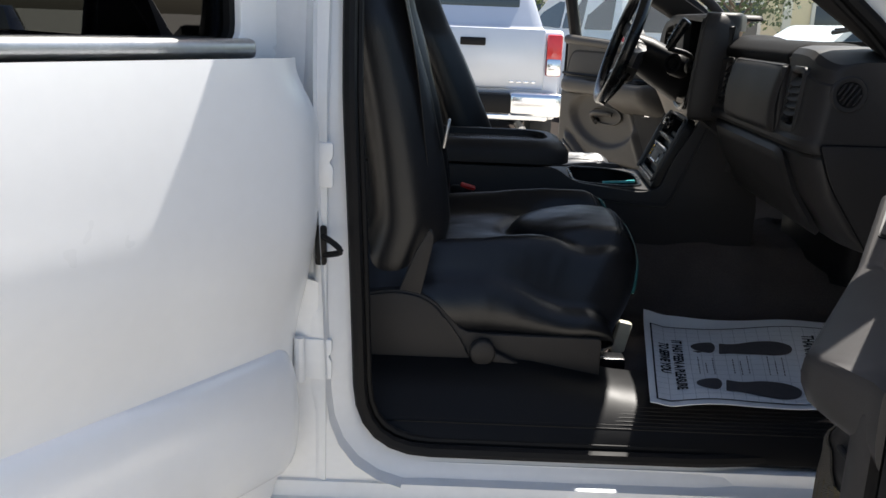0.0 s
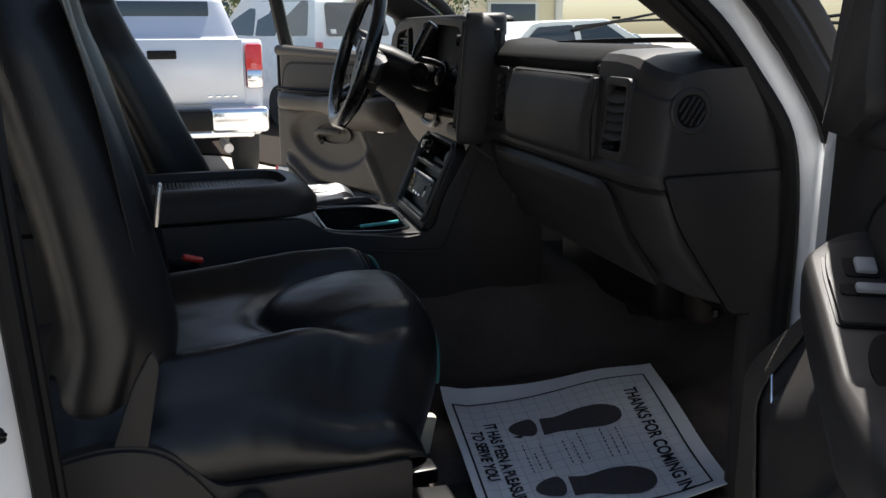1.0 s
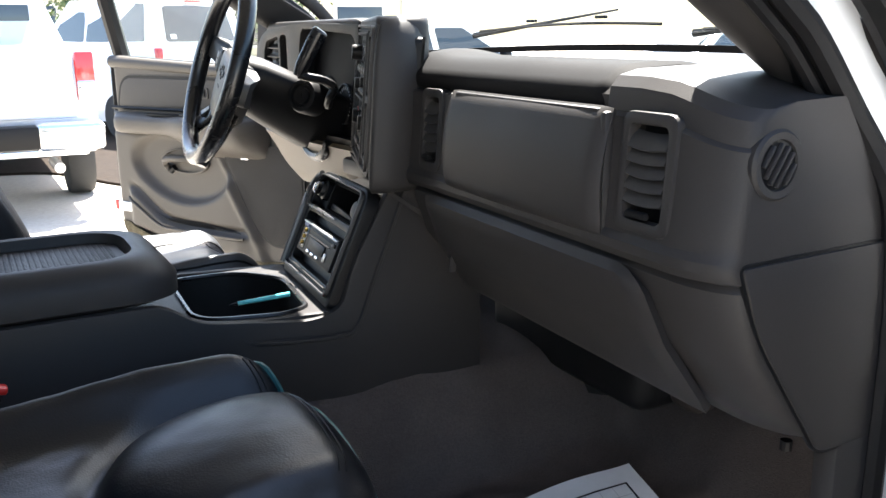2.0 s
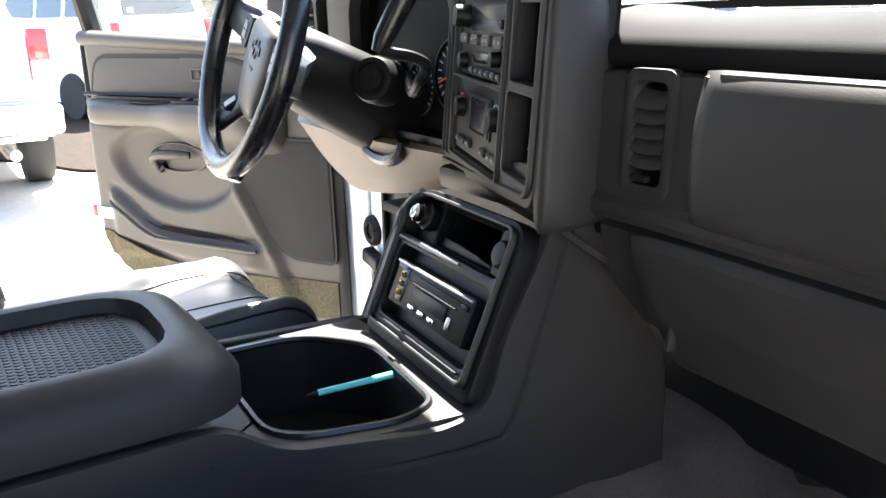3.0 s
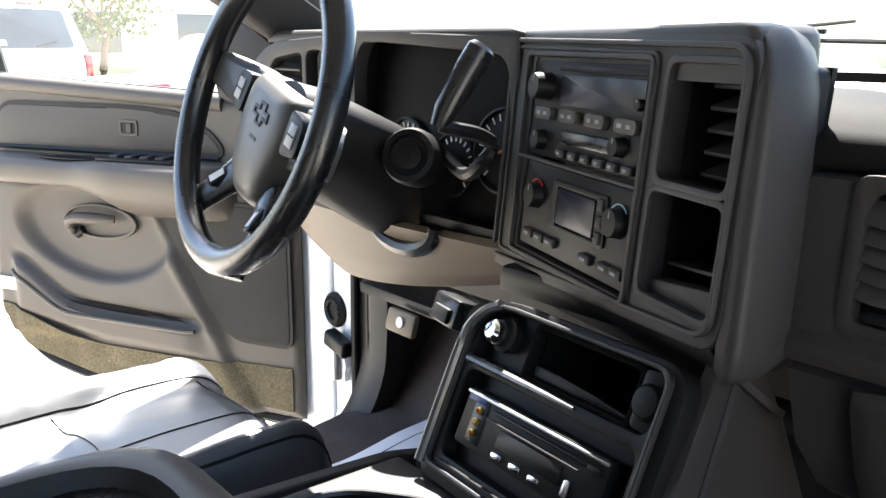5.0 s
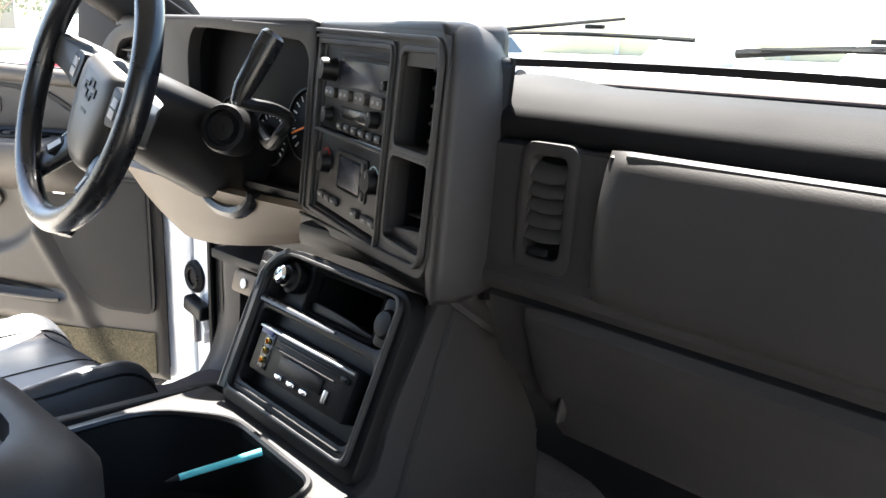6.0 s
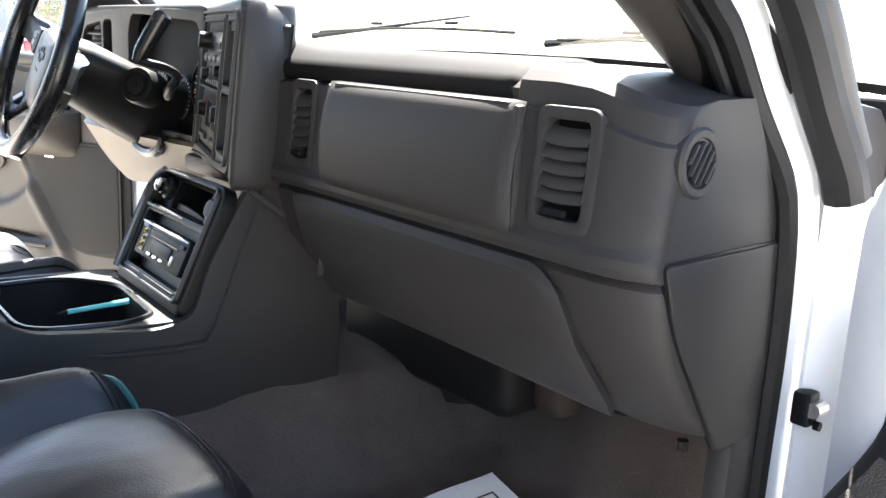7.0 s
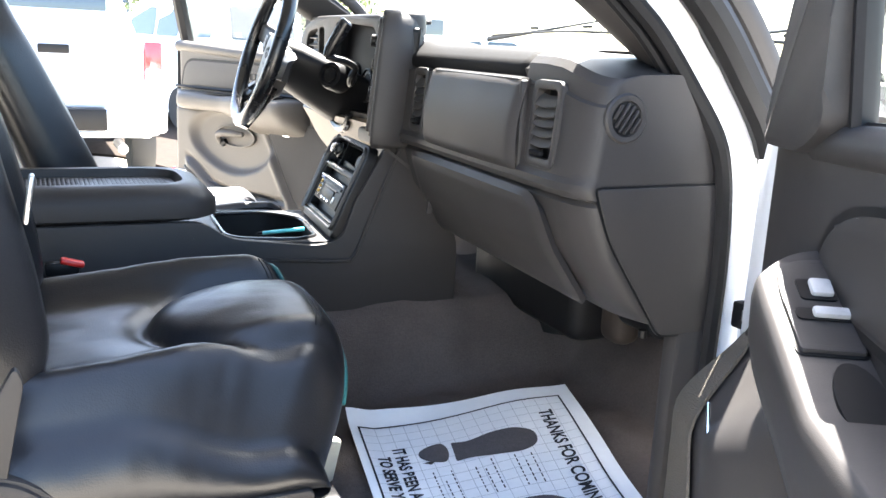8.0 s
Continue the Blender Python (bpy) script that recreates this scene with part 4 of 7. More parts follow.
def console_side(y):
    """Side cheek: a plate with the console's outline."""
    pts = [(0.180, 0.74), (0.182, 0.965), (0.178, 0.99), (0.10, 1.13), (0.06, 1.175), (0.035, 1.178), (-0.035, 1.06), (-0.055, 0.995), (-0.10, 0.985), (-0.26, 1.000), (-0.30, 1.030), (-0.95, 1.030), (-0.95, 0.74)]
    return plate(rounded(pts, [0.02, 0.02, 0.03, 0.03, 0.02, 0.015, 0.04, 0.03, 0.05, 0.05, 0.03, 0.02, 0.02], 4), [], 0.014, axes((0, y, 0), (1, 0, 0), (0, 0, 1)), 0.004, z=0.0)


def taper(bm):
    """The passenger's cheek draws in towards the lid."""
    for v in bm.verts:
        if v.co.y < 0:
            v.co.y += 0.036 * sstep(-0.14, -0.32, v.co.x)
    return bm


part("side", taper(console_side(CY0)), M_DASH, console)
far = rounded([(0.20, 0.74), (0.20, 0.93), (-0.04, 0.985), (-0.28, 0.995), (-0.30, 1.030), (-0.95, 1.030), (-0.95, 0.74)], 0.02, 4)
part("side", plate(far, [], 0.014, axes((0, CY1 + 0.014, 0), (1, 0, 0), (0, 0, 1)), 0.004), M_DASH, console)
up = rounded([(0.20, 0.95), (0.20, 0.99), (0.09, 1.10), (0.045, 1.142), (0.03, 1.14), (-0.045, 0.985), (0.0, 0.95)], 0.015, 4)
part("face_cheek", plate(up, [], 0.012, axes((0, 0.186, 0), (1, 0, 0), (0, 0, 1)), 0.003), M_DASH, console)
# piping line moulded on the cheek
y = CY0 - 0.001
line = smooth_path([(0.055, y, 1.172), (0.0, y, 1.04), (-0.032, y, 0.965), (-0.06, y, 0.955), (-0.16, y, 0.962), (-0.29, y, 0.975), (-0.32, y, 1.00)], 6)
part("moulding", taper(tube(line, 0.004, 6, up=(0, 1, 0))), M_DASH, console)
# deck with the bin opening
D = axes((0, 0, 0.992), (0, -1, 0), (1, 0, 0))      # x to the passenger, y forwards
bin_pts = rounded([(-0.205, -0.242), (0.035, -0.255), (0.066, -0.135), (0.048, -0.092), (-0.12, -0.072), (-0.20, -0.13)], [0.03, 0.05, 0.03, 0.02, 0.03, 0.04], 5)
part("deck", taper(plate(rect(-CY1, -CY0 - 0.003, -0.34, -0.045, 0.006), [bin_pts], 0.012, D, 0.003)), M_DASH, console)
n = len(bin_pts)
bm = loft([[D @ Vector((x * k, y, z)) for x, y in bin_pts] for z, k in ((-0.001, 1.0), (-0.090, 0.96))], caps=False)
bm.faces.new([v for v in bm.verts][n:])
part("cup_bin", bm, M_RUBBER, console, "deep black cup bin")
rim = tube([D @ Vector((x, y, 0.001)) for x, y in bin_pts], 0.004, 6, closed=True)
part("bin_rim", rim, M_GLOSS, console)
M_RIM_DARK = material("dark_face_rim", (0.012, 0.012, 0.013), 0.5, 0, 0.2, 30, bump=0.03, spec=0.5)
# black plastic darkened further, for the shade inside the cubby
M_VOID = material("unlit_black_plastic", (0.004, 0.004, 0.004), 0.8, 0, 0.2, 8, spec=0.05)
# sloping control face
F = axes((-0.0218, 0.054, 1.0813), (-0.0872, -0.9962, 0.0), (0.4052, -0.0354, 0.9135))
outl = rounded([(-0.122, -0.096), (0.138, -0.096), (0.138, 0.090), (-0.122, 0.090)], [0.01, 0.012, 0.03, 0.06], 6)
h_bay = rounded([(-0.106, 0.029), (0.116, 0.029), (0.116, 0.080), (-0.106, 0.080)], [0.01, 0.012, 0.014, 0.045], 5)
h_cd = rect(-0.102, 0.114, -0.068, 0.017, 0.012)
face = part("control_face", plate(outl, [h_bay, h_cd], 0.02, F, 0.004, z=0.004), M_BLACK, console, "sloping control face", 35)
part("bright_edge", plate(rounded([(-0.116, -0.084), (0.126, -0.084), (0.126, 0.085), (-0.116, 0.085)], [0.012, 0.012, 0.016, 0.052], 6), [rounded([(-0.1110, -0.079), (0.1215, -0.079), (0.1215, 0.0815), (-0.1110, 0.0815)], [0.01, 0.012, 0.014, 0.048], 6)], 0.008, F, 0.002, z=0.010), M_RIM_DARK, face)
# highlight on the left rim and shelf lip, drawn as paler tubes
part("edge_shine", tube(smooth_path([F @ Vector(p) for p in ((-0.118, -0.084, 0.010), (-0.1185, -0.02, 0.010), (-0.118, 0.034, 0.010), (-0.113, 0.056, 0.010), (-0.098, 0.074, 0.010), (-0.082, 0.083, 0.010))], 4), 0.0050, 8), M_SUNLIT_SATIN, face)
part("shelf_lip", tube([F @ Vector((x, 0.0235 + 0.002 * math.cos(4 * x), 0.004)) for x in (-0.106, -0.08, -0.05, -0.02, 0.01, 0.04)], [0.0050, 0.0050, 0.0048, 0.0042, 0.0034, 0.002], 8, flat=0.8), M_SUNLIT_SATIN, face)
for k in range(2):
    part("lower_slot", boxed((0.004, -0.0735 - 0.0085 * k, 0.0065), (0.205, 0.0028, 0.004), 0.001, F), M_RUBBER, face)
part("bay_back", plate(rect(-0.112, 0.122, 0.022, 0.086), [rect(-0.034, 0.087, 0.033, 0.075, 0.005)], 0.004, F, z=-0.012), M_BLACK, face)
part("cubby", plate(rect(-0.040, 0.092, 0.028, 0.080, 0.006), [rect(-0.034, 0.087, 0.033, 0.075, 0.005)], 0.10, F, 0.002, z=-0.002), M_VOID, face)
part("cubby_back", plate(rect(-0.040, 0.092, 0.028, 0.080, 0.006), [], 0.004, F, z=-0.102), M_VOID, face)
part("cubby_lip", plate(rounded([(-0.034, 0.033), (0.087, 0.033), (0.087, 0.036), (0.05, 0.040), (0.0, 0.043), (-0.034, 0.044)], 0.004, 3), [], 0.006, F, 0.0015, z=-0.008), M_BLACK, face)
lm = F @ Matrix.Translation((-0.078, 0.058, -0.014))
lt = part("lighter", turned(lm, [(0.017, 0), (0.017, 0.012), (0.013, 0.014), (0.012, 0.02), (0.0085, 0.021)], 20), M_GLOSS, face, "cigarette lighter with a bright cap")
part("cap", turned(lm @ Matrix.Translation((0, 0, 0.021)), [(0.0105, 0), (0.0105, 0.006), (0.007, 0.009), (0.002, 0.0095)], 18), M_CHROME, lt)
om = F @ Matrix.Translation((0.106, 0.054, -0.010))
part("outlet_plate", plate(rect(0.093, 0.116, 0.031, 0.079, 0.006), [], 0.01, F, 0.002, z=0.0), M_BLACK, face)
part("power_outlet", turned(om, [(0.015, 0), (0.015, 0.012), (0.012, 0.016), (0.004, 0.017)], 20), M_BLACK, face)
# aftermarket disc player
cd = part("disc_player", plate(rect(-0.086, 0.098, -0.050, 0.002, 0.004), [], 0.05, F, 0.002, z=0.006), M_BLACK, console, "aftermarket disc player with a bright top edge")
part("pocket", plate(rect(-0.108, 0.118, -0.072, 0.020), [], 0.004, F, z=-0.014), M_BLACK, cd)
part("top_edge", boxed((0.006, -0.001, 0.008), (0.182, 0.0035, 0.004), 0.0015, F), M_STEEL, cd)
part("disc_slot", boxed((0.020, -0.009, 0.007), (0.130, 0.003, 0.003), 0.001, F), M_BLACK, cd)
part("screen", boxed((0.012, -0.028, 0.007), (0.082, 0.017, 0.003), 0.001, F), M_BLACK, cd)
part("bezel_line", boxed((0.010, -0.017, 0.008), (0.12, 0.002, 0.003), 0.0008, F), M_DASH, cd)
for i in range(3):
    jm = F @ Matrix.Translation((-0.062, -0.014 - i * 0.0105, 0.006))
    j = part("jack", turned(jm, [(0.0034, 0), (0.0034, 0.004), (0.0022, 0.0045), (0.0021, 0.001)], 14), material("brass_jack", (0.55, 0.38, 0.10), 0.35, 1.0, 0.1, 30) if i == 0 else bpy.data.materials["brass_jack"], cd)
    part("centre", disc(jm, 0.0022, 0.003, 10), (M_RED, M_LIGHTBTN, M_ORANGE)[i], j)
part("jack_well", boxed((-0.062, -0.0245, 0.0055), (0.020, 0.040, 0.003), 0.001, F), M_GLOSS, cd)
part("blue_tag", boxed((-0.070, -0.0045, 0.007), (0.024, 0.007, 0.003), 0.001, F), material("blue_sticker", (0.04, 0.06, 0.22), 0.4, 0, 0.1, 40), cd)
for i in range(3):
    part("button", boxed((-0.023 + i * 0.025, -0.0425, 0.007), (0.014, 0.0055, 0.004), 0.0015, F), M_CHROME, cd)
part("eject_button", boxed((0.084, -0.010, 0.007), (0.014, 0.006, 0.004), 0.0015, F), M_BLACK, cd)
part("release_button", boxed((0.062, -0.035, 0.007), (0.006, 0.014, 0.004), 0.0015, F), M_STEEL, cd)

# padded lid with a tray
LY0, LY1 = -0.052, 0.242
def lid_ring(z, k, front):
    return [(x, y, z) for x, y in rounded([(-0.98, LY0 + k), (front - k, LY0 + k), (front - k, LY1 - k), (-0.98, LY1 - k)], [0.02, 0.075, 0.075, 0.02], 6)]


lid = part("lid", loft([lid_ring(1.032, 0.006, -0.276), lid_ring(1.037, 0.0, -0.266), lid_ring(1.062, 0.0, -0.266), lid_ring(1.074, 0.005, -0.270), lid_ring(1.084, 0.014, -0.270), lid_ring(1.091, 0.030, -0.270), lid_ring(1.093, 0.040, -0.270), lid_ring(1.091, 0.047, -0.270), lid_ring(1.072, 0.051, -0.270)], caps=True), M_DASH, console, "padded console lid with a recessed tray", 50)
T = axes((0, 0, 1.086), (1, 0, 0), (0, 1, 0))
part("tray_mat", plate(rect(-0.92, -0.325, 0.002, 0.188, 0.03), [], 0.004, T, z=-0.010), M_BLACK, lid, "textured rubber tray mat")


# odds and ends in the bin; their teal stands in for sunlit patches
M_SUN_TEAL = material("pale_teal_sun_patch", (0.10, 0.55, 0.55), 0.3, 0, 0.1, 30)
pen = thing("pen", "ballpoint pen lying across the bin, its pale teal standing in for a sunlit patch", "pen")
part("barrel", tube([(-0.165, 0.070, 0.978), (-0.110, 0.052, 0.985)], 0.0035, 10), M_SUN_TEAL, pen)
part("tip", tube([(-0.165, 0.070, 0.978), (-0.178, 0.074, 0.976)], [0.0032, 0.001], 8), M_BLACK, pen)
part("cap", tube([(-0.110, 0.052, 0.985), (-0.088, 0.045, 0.988)], 0.004, 10), M_SUN_TEAL, pen)
keys = thing("key_fob", "grey key fob in the cup bin, with a teal sunlit patch drawn as its tag", "key fob")
part("fob", boxed((-0.150, 0.020, 0.914), (0.060, 0.028, 0.012), 0.005, rot=(10, 15, 25)), M_INSERT, keys)
part("tag", boxed((-0.190, 0.035, 0.910), (0.030, 0.022, 0.003), 0.001, rot=(20, -10, 50)), M_SUN_TEAL, keys)
part("ring", tube([Vector((-0.172 + 0.012 * math.cos(a), 0.026 + 0.012 * math.sin(a), 0.906)) for a in (2 * math.pi * i / 16 for i in range(16))], 0.0012, 6, closed=True), M_STEEL, keys)
cup = thing("bottle_cap", "bottle cap shape in the cup bin, coloured pale teal for a sunlit patch", "bottle cap")
part("disc", disc(axes((-0.120, -0.018, 0.909), (1, 0, 0), (0, 1, 0.3)), 0.014, 0.010, 18, 0.003), M_SUN_TEAL, cup)
# hexagon pattern of the tray mat
hexes = bmesh.new()
for i in range(75):
    for j in range(21):
        x, y = -0.340 - i * 0.0078, 0.014 + j * 0.0080 + (0.0040 if i % 2 else 0)
        if y < 0.18:
            vs = [hexes.verts.new((x + 0.0040 * math.cos(a), y + 0.0040 * math.sin(a), 1.0762)) for a in (math.pi / 3 * k for k in range(6))]
            top = [hexes.verts.new((x + 0.0028 * math.cos(a), y + 0.0028 * math.sin(a), 1.0768)) for a in (math.pi / 3 * k for k in range(6))]
            hexes.faces.new(top)
            for k in range(6):
                hexes.faces.new((vs[k], vs[(k + 1) % 6], top[(k + 1) % 6], top[k]))
hx = part("hexagon_mat", hexes, M_BLACK, console, "raised hexagon pattern of the tray mat", 20)
tagged(hx, kind="stuff")


# ---- seats ----
def build_seat(name, y0, y1, label, M_face, lean=0.20, plump=1.0, M_back=None):
    """A leather bucket seat, x forwards; y0 is the door side, y1 the console side."""
    seat = thing(name, label, "car seat", "front seats")
    yc, hw = (y0 + y1) / 2, abs(y1 - y0) / 2
    sg = 1 if y1 > y0 else -1

    def cushion(u, w):
        # u runs from the back over the top and down the front; w across
        v = 2 * w - 1
        xt = lerp(-0.72, -0.247, min(1, u / 0.74))
        k = max(0.0, (u - 0.74) / 0.26)
        fore = sstep(-0.50, -0.25, xt)
        # domed middle pad that rolls over the front edge
        d = ((xt + 0.285) / 0.155) ** 2 + ((v + 0.06) / 0.60) ** 2
        pad = max(0.0, 1 - d) ** 0.75
        z = 0.944 + 0.016 * sstep(-0.72, -0.40, xt) + 0.046 * plump * pad
        z -= 0.012 * plump * math.exp(-((math.sqrt(d) - 1.05) / 0.10) ** 2) * (1 - k)
        # bolsters: a low ridge on the entry side that draws in to the front, a taller one by the console
        ridge = lerp(-0.82, -0.62, fore) if plump == 1 else -0.74
        z += (0.017 if plump == 1 else 0.036) * math.exp(-((v - ridge) / 0.17) ** 2)
        z += (0.040 + 0.014 * fore) * math.exp(-((v - 0.78) / 0.20) ** 2)
        z -= 0.115 * max(0.0, (ridge - v) / (1 + ridge)) ** 1.7 * (1 + ridge) / 0.26 * (0.5 if plump < 1 else 0.62)
        z -= 0.085 * max(0.0, (v - 0.76) / 0.24) ** 2
        # sat-in creases across the ridge and fine unevenness
        z += 0.0030 * noise.noise((xt * 16, v * 20, yc + 9)) * sstep(0.45, 0.9, abs(v))
        z += 0.004 * plump * noise.noise((xt * 9, v * 3, yc)) + 0.0007 * plump * noise.noise((xt * 38, v * 12, yc + 3))
        z += 0.0016 * noise.noise((xt * 55, v * 6, yc + 4)) * math.exp(-((v - ridge + 0.1) / 0.22) ** 2)
        x = xt - (0.060 if plump == 1 else 0.016) * max(0.0, (abs(v) - 0.42) / 0.58) ** 2 * sstep(-0.52, -0.262, xt)
        if k > 0:
            a = k * 2.6
            x += 0.062 * math.sin(a)
            z -= lerp(0.084, 0.058, sstep(0.7, 1.0, abs(v)) if plump == 1 else 0.6) * (1 - math.cos(a))
        y = yc + sg * hw * v * (1 - 0.10 * sstep(0.72, 1.0, u))
        return Vector((x, y, z))

    bm = bmesh.new()
    nu, nv = 90, 80
    g = [[bm.verts.new(cushion(i / nu, j / nv)) for j in range(nv + 1)] for i in range(nu + 1)]
    for i in range(nu):
        for j in range(nv):
            bm.faces.new((g[i][j], g[i + 1][j], g[i + 1][j + 1], g[i][j + 1]))
    # side skirts
    for j, s in ((0, -1), (nv, 1)):
        prev = [g[i][j] for i in range(nu + 1)]
        for dz, dy in ((0.08, 0.012), (0.18, 0.022), (0.30, 0.030), (0.46, 0.036), (0.64, 0.036), (0.80, 0.030), (0.92, 0.018), (1.0, 0.0)):
            row = []
            for i in range(nu + 1):
                c = g[i][j].co
                wr = 0.0022 * noise.noise((c.x * 40, dz * 3, yc)) * (1 - dz)
                row.append(bm.verts.new((c.x, c.y + s * sg * (dy + wr), lerp(c.z, 0.790, dz))))
            for i in range(nu):
                bm.faces.new((prev[i], prev[i + 1], row[i + 1], row[i]))
            prev = row
    part("cushion", bm, M_face, seat, "creased leather seat cushion", 50)
    # seam piping
    for v in (-0.84, 0.84):
        line = [cushion(i / 40 * 0.97, (v + 1) / 2) + Vector((0, 0, 0.0005)) for i in range(41)]
        if plump < 1:
            part("piping", tube(line, 0.0022, 5), M_BLACK, seat)
    if plump == 1:
        for k, r in ((0.755, 0.0010), (0.768, 0.0010)):
            line = [cushion(k + 0.02 * math.cos(1.5 * (2 * w - 1)), w) + Vector((0.0004, 0, 0.0002)) for w in (0.20 + 0.66 * i / 50 for i in range(51))]
            part("seam", tube(line, r, 5), M_BLACK, seat)
        # thin teal tube stands in for the sun glint on the front roll
        edge = [cushion(0.812 + 0.11 * (1 - i / 40) ** 2, 0.16 + 0.80 * i / 40) + Vector((0.002, 0, 0.001)) for i in range(41)]
        part("front_piping", tube(edge, 0.0036, 6), M_GLINT, seat, "thin teal line for the sun glint along the front roll")
    if plump < 1:
        for v in (-0.58, 0.58, 0.08):
            line = [cushion(0.10 + i / 30 * 0.74, (v + 1) / 2) + Vector((0, 0, 0.0004)) for i in range(31)]
            part("seam", tube(line, 0.0013, 5), M_BLACK, seat)
        for u in (0.46, 0.76):
            line = [cushion(u + 0.03 * math.sin(i / 20 * math.pi), 0.23 + 0.54 * i / 20) + Vector((0, 0, 0.0003)) for i in range(21)]
            part("seam", tube(line, 0.0012, 5), M_BLACK, seat)
    # plastic base
    bm = bmesh.new()
    out = rounded([(-0.270, 0.705), (-0.270, 0.806), (-0.500, 0.808), (-0.530, 0.812), (-0.590, 0.876), (-0.651, 0.890), (-0.80, 0.865), (-0.80, 0.705)], [0.01, 0.01, 0.02, 0.03, 0.03, 0.04, 0.05, 0.02], 5)
    yo = y0 - sg * 0.034
    m = axes((0, yo, 0), (1, 0, 0), (0, 0, 1))
    part("side_shield", plate(out, [], 0.02, m if sg > 0 else axes((0, yo + 0.02, 0), (1, 0, 0), (0, 0, 1)), 0.005, z=0.004), M_DASH, seat, "moulded plastic seat side shield")
    part("base", boxed((-0.52, yc, 0.755), (0.50, 2 * hw - 0.03, 0.12), 0.02), M_BLACK, seat)
    # the shield's rear dome stands proud of its front plate
    dome = rounded([(-0.500, 0.712), (-0.512, 0.760), (-0.545, 0.815), (-0.592, 0.872), (-0.651, 0.886), (-0.795, 0.862), (-0.795, 0.712)], [0.02, 0.05, 0.05, 0.03, 0.04, 0.05, 0.02], 5)
    part("shield_dome", plate(dome, [], 0.014, axes((0, yo - sg * 0.006 if sg > 0 else yo + 0.012, 0), (1, 0, 0), (0, 0, 1)), 0.006, z=0.005), M_DASH, seat)
    # recline lever
    lv = disc(axes((-0.492, yo - sg * 0.010, 0.777), (1, 0, 0), (0, 0, sg)), 0.024, 0.018, 24, 0.004)
    lever = part("recline_lever", lv, M_DASH, seat)
    part("pivot", disc(axes((-0.492, yo - sg * 0.020, 0.777), (1, 0, 0), (0, 0, sg)), 0.005, 0.004, 12), M_BLACK, lever)
    part("grip", boxed((-0.458, yo - sg * 0.016, 0.762), (0.075, 0.012, 0.022), 0.006, rot=(0, 25, 0)), M_DASH, lever)

    # backrest

    def back_ring(t):
        z = lerp(0.845, 1.47, t)
        x0 = -0.585 - lean * (z - 0.95)
        wdt = hw * (1.0 - 0.05 * t - 0.10 * sstep(0.8, 1.0, t))
        dep = (0.15 - 0.05 * t) * (0.62 + 0.38 * sstep(-0.02, 0.16, t))
        wdt *= 0.90 + 0.10 * sstep(-0.02, 0.14, t)
        x0 += 0.018 * math.sin(math.pi * min(1.0, t * 1.15)) - 0.052 * sstep(0.28, 0.0, t)
        pts = []
        for k in range(64):
            a = 2 * math.pi * k / 64
            cx, cy = math.cos(a), math.sin(a)
            px = math.copysign(abs(cx) ** 0.72, cx)
            py = math.copysign(abs(cy) ** 0.62, cy)
            yy = py * wdt
            xx = x0 - dep / 2 + px * dep / 2
            if cx > 0:
                v = abs(yy) / wdt
                xx += 0.034 * math.exp(-((v - 0.78) / 0.16) ** 2) - 0.01 * math.exp(-((v - 0.52) / 0.05) ** 2)
                xx += 0.004 * noise.noise((yy * 12, z * 9, yc))
                if plump < 1:                   # pleats across the driver's backrest
                    xx -= 0.008 * (1 - sstep(0.45, 0.62, v)) * sum(math.exp(-((z - zk) / 0.010) ** 2) for zk in (1.08, 1.19, 1.30, 1.41))
            pts.append(Vector((xx, yc + yy, z)))
        return pts

    rings = [back_ring(i / 80) for i in range(81)]
    top = rings[-1]
    c = sum(top, Vector()) / len(top)
    rings += [[c + (p - c) * 0.93 + Vector((0, 0, 0.018)) for p in top], [c + (p - c) * 0.75 + Vector((0, 0, 0.032)) for p in top], [c + (p - c) * 0.3 + Vector((0, 0, 0.038)) for p in top]]
    part("backrest", loft(rings), M_back or M_face, seat, "tall leather backrest with side bolsters", 50)
    part("hinge_cover", plate(rounded([(-0.612, 0.868), (-0.588, 0.985), (-0.596, 1.005), (-0.622, 0.96), (-0.655, 0.872)], 0.012, 4), [], 0.012, axes((0, yo + (0 if sg > 0 else 0.012), 0), (1, 0, 0), (0, 0, 1)), 0.003, z=0.002), M_DASH, seat, "grey hinge cover")
    # headrest on two posts
    hz = 1.60
    hx = -0.585 - lean * (hz - 0.95) - 0.05
    bm = boxed((hx, yc, hz), (0.10, 0.27, 0.17), 0.045, seg=5)
    part("headrest", bm, M_back or M_face, seat)
    for s in (-1, 1):
        part("headrest_post", tube([(hx, yc + s * 0.06, 1.48), (hx, yc + s * 0.06, 1.56)], 0.006, 8), M_CHROME, seat)
    return seat


build_seat("passenger_seat", -0.605, -0.185, "black leather passenger bucket seat, worn and creased", M_LEATHER)
driver = build_seat("driver_seat", 0.755, 0.335, "black leather driver bucket seat, its cushion coloured paler for full sun", M_LEATHER_SUN, 0.42, 0.25, M_LEATHER)
driver.location = (0.165, 0, -0.03)

# front end of the passenger seat's tracks
pseat = bpy.data.objects["passenger_seat"]
part("track_cover", boxed((-0.195, -0.452, 0.742), (0.030, 0.022, 0.075), 0.007, None, 2, (0, 12, 0)), M_CREAM, pseat, "cream plastic track cover")
part("track", boxed((-0.33, -0.525, 0.718), (0.26, 0.040, 0.026), 0.005), M_GLOSS, pseat)
part("track", boxed((-0.33, -0.265, 0.718), (0.26, 0.040, 0.026), 0.005), M_GLOSS, pseat)
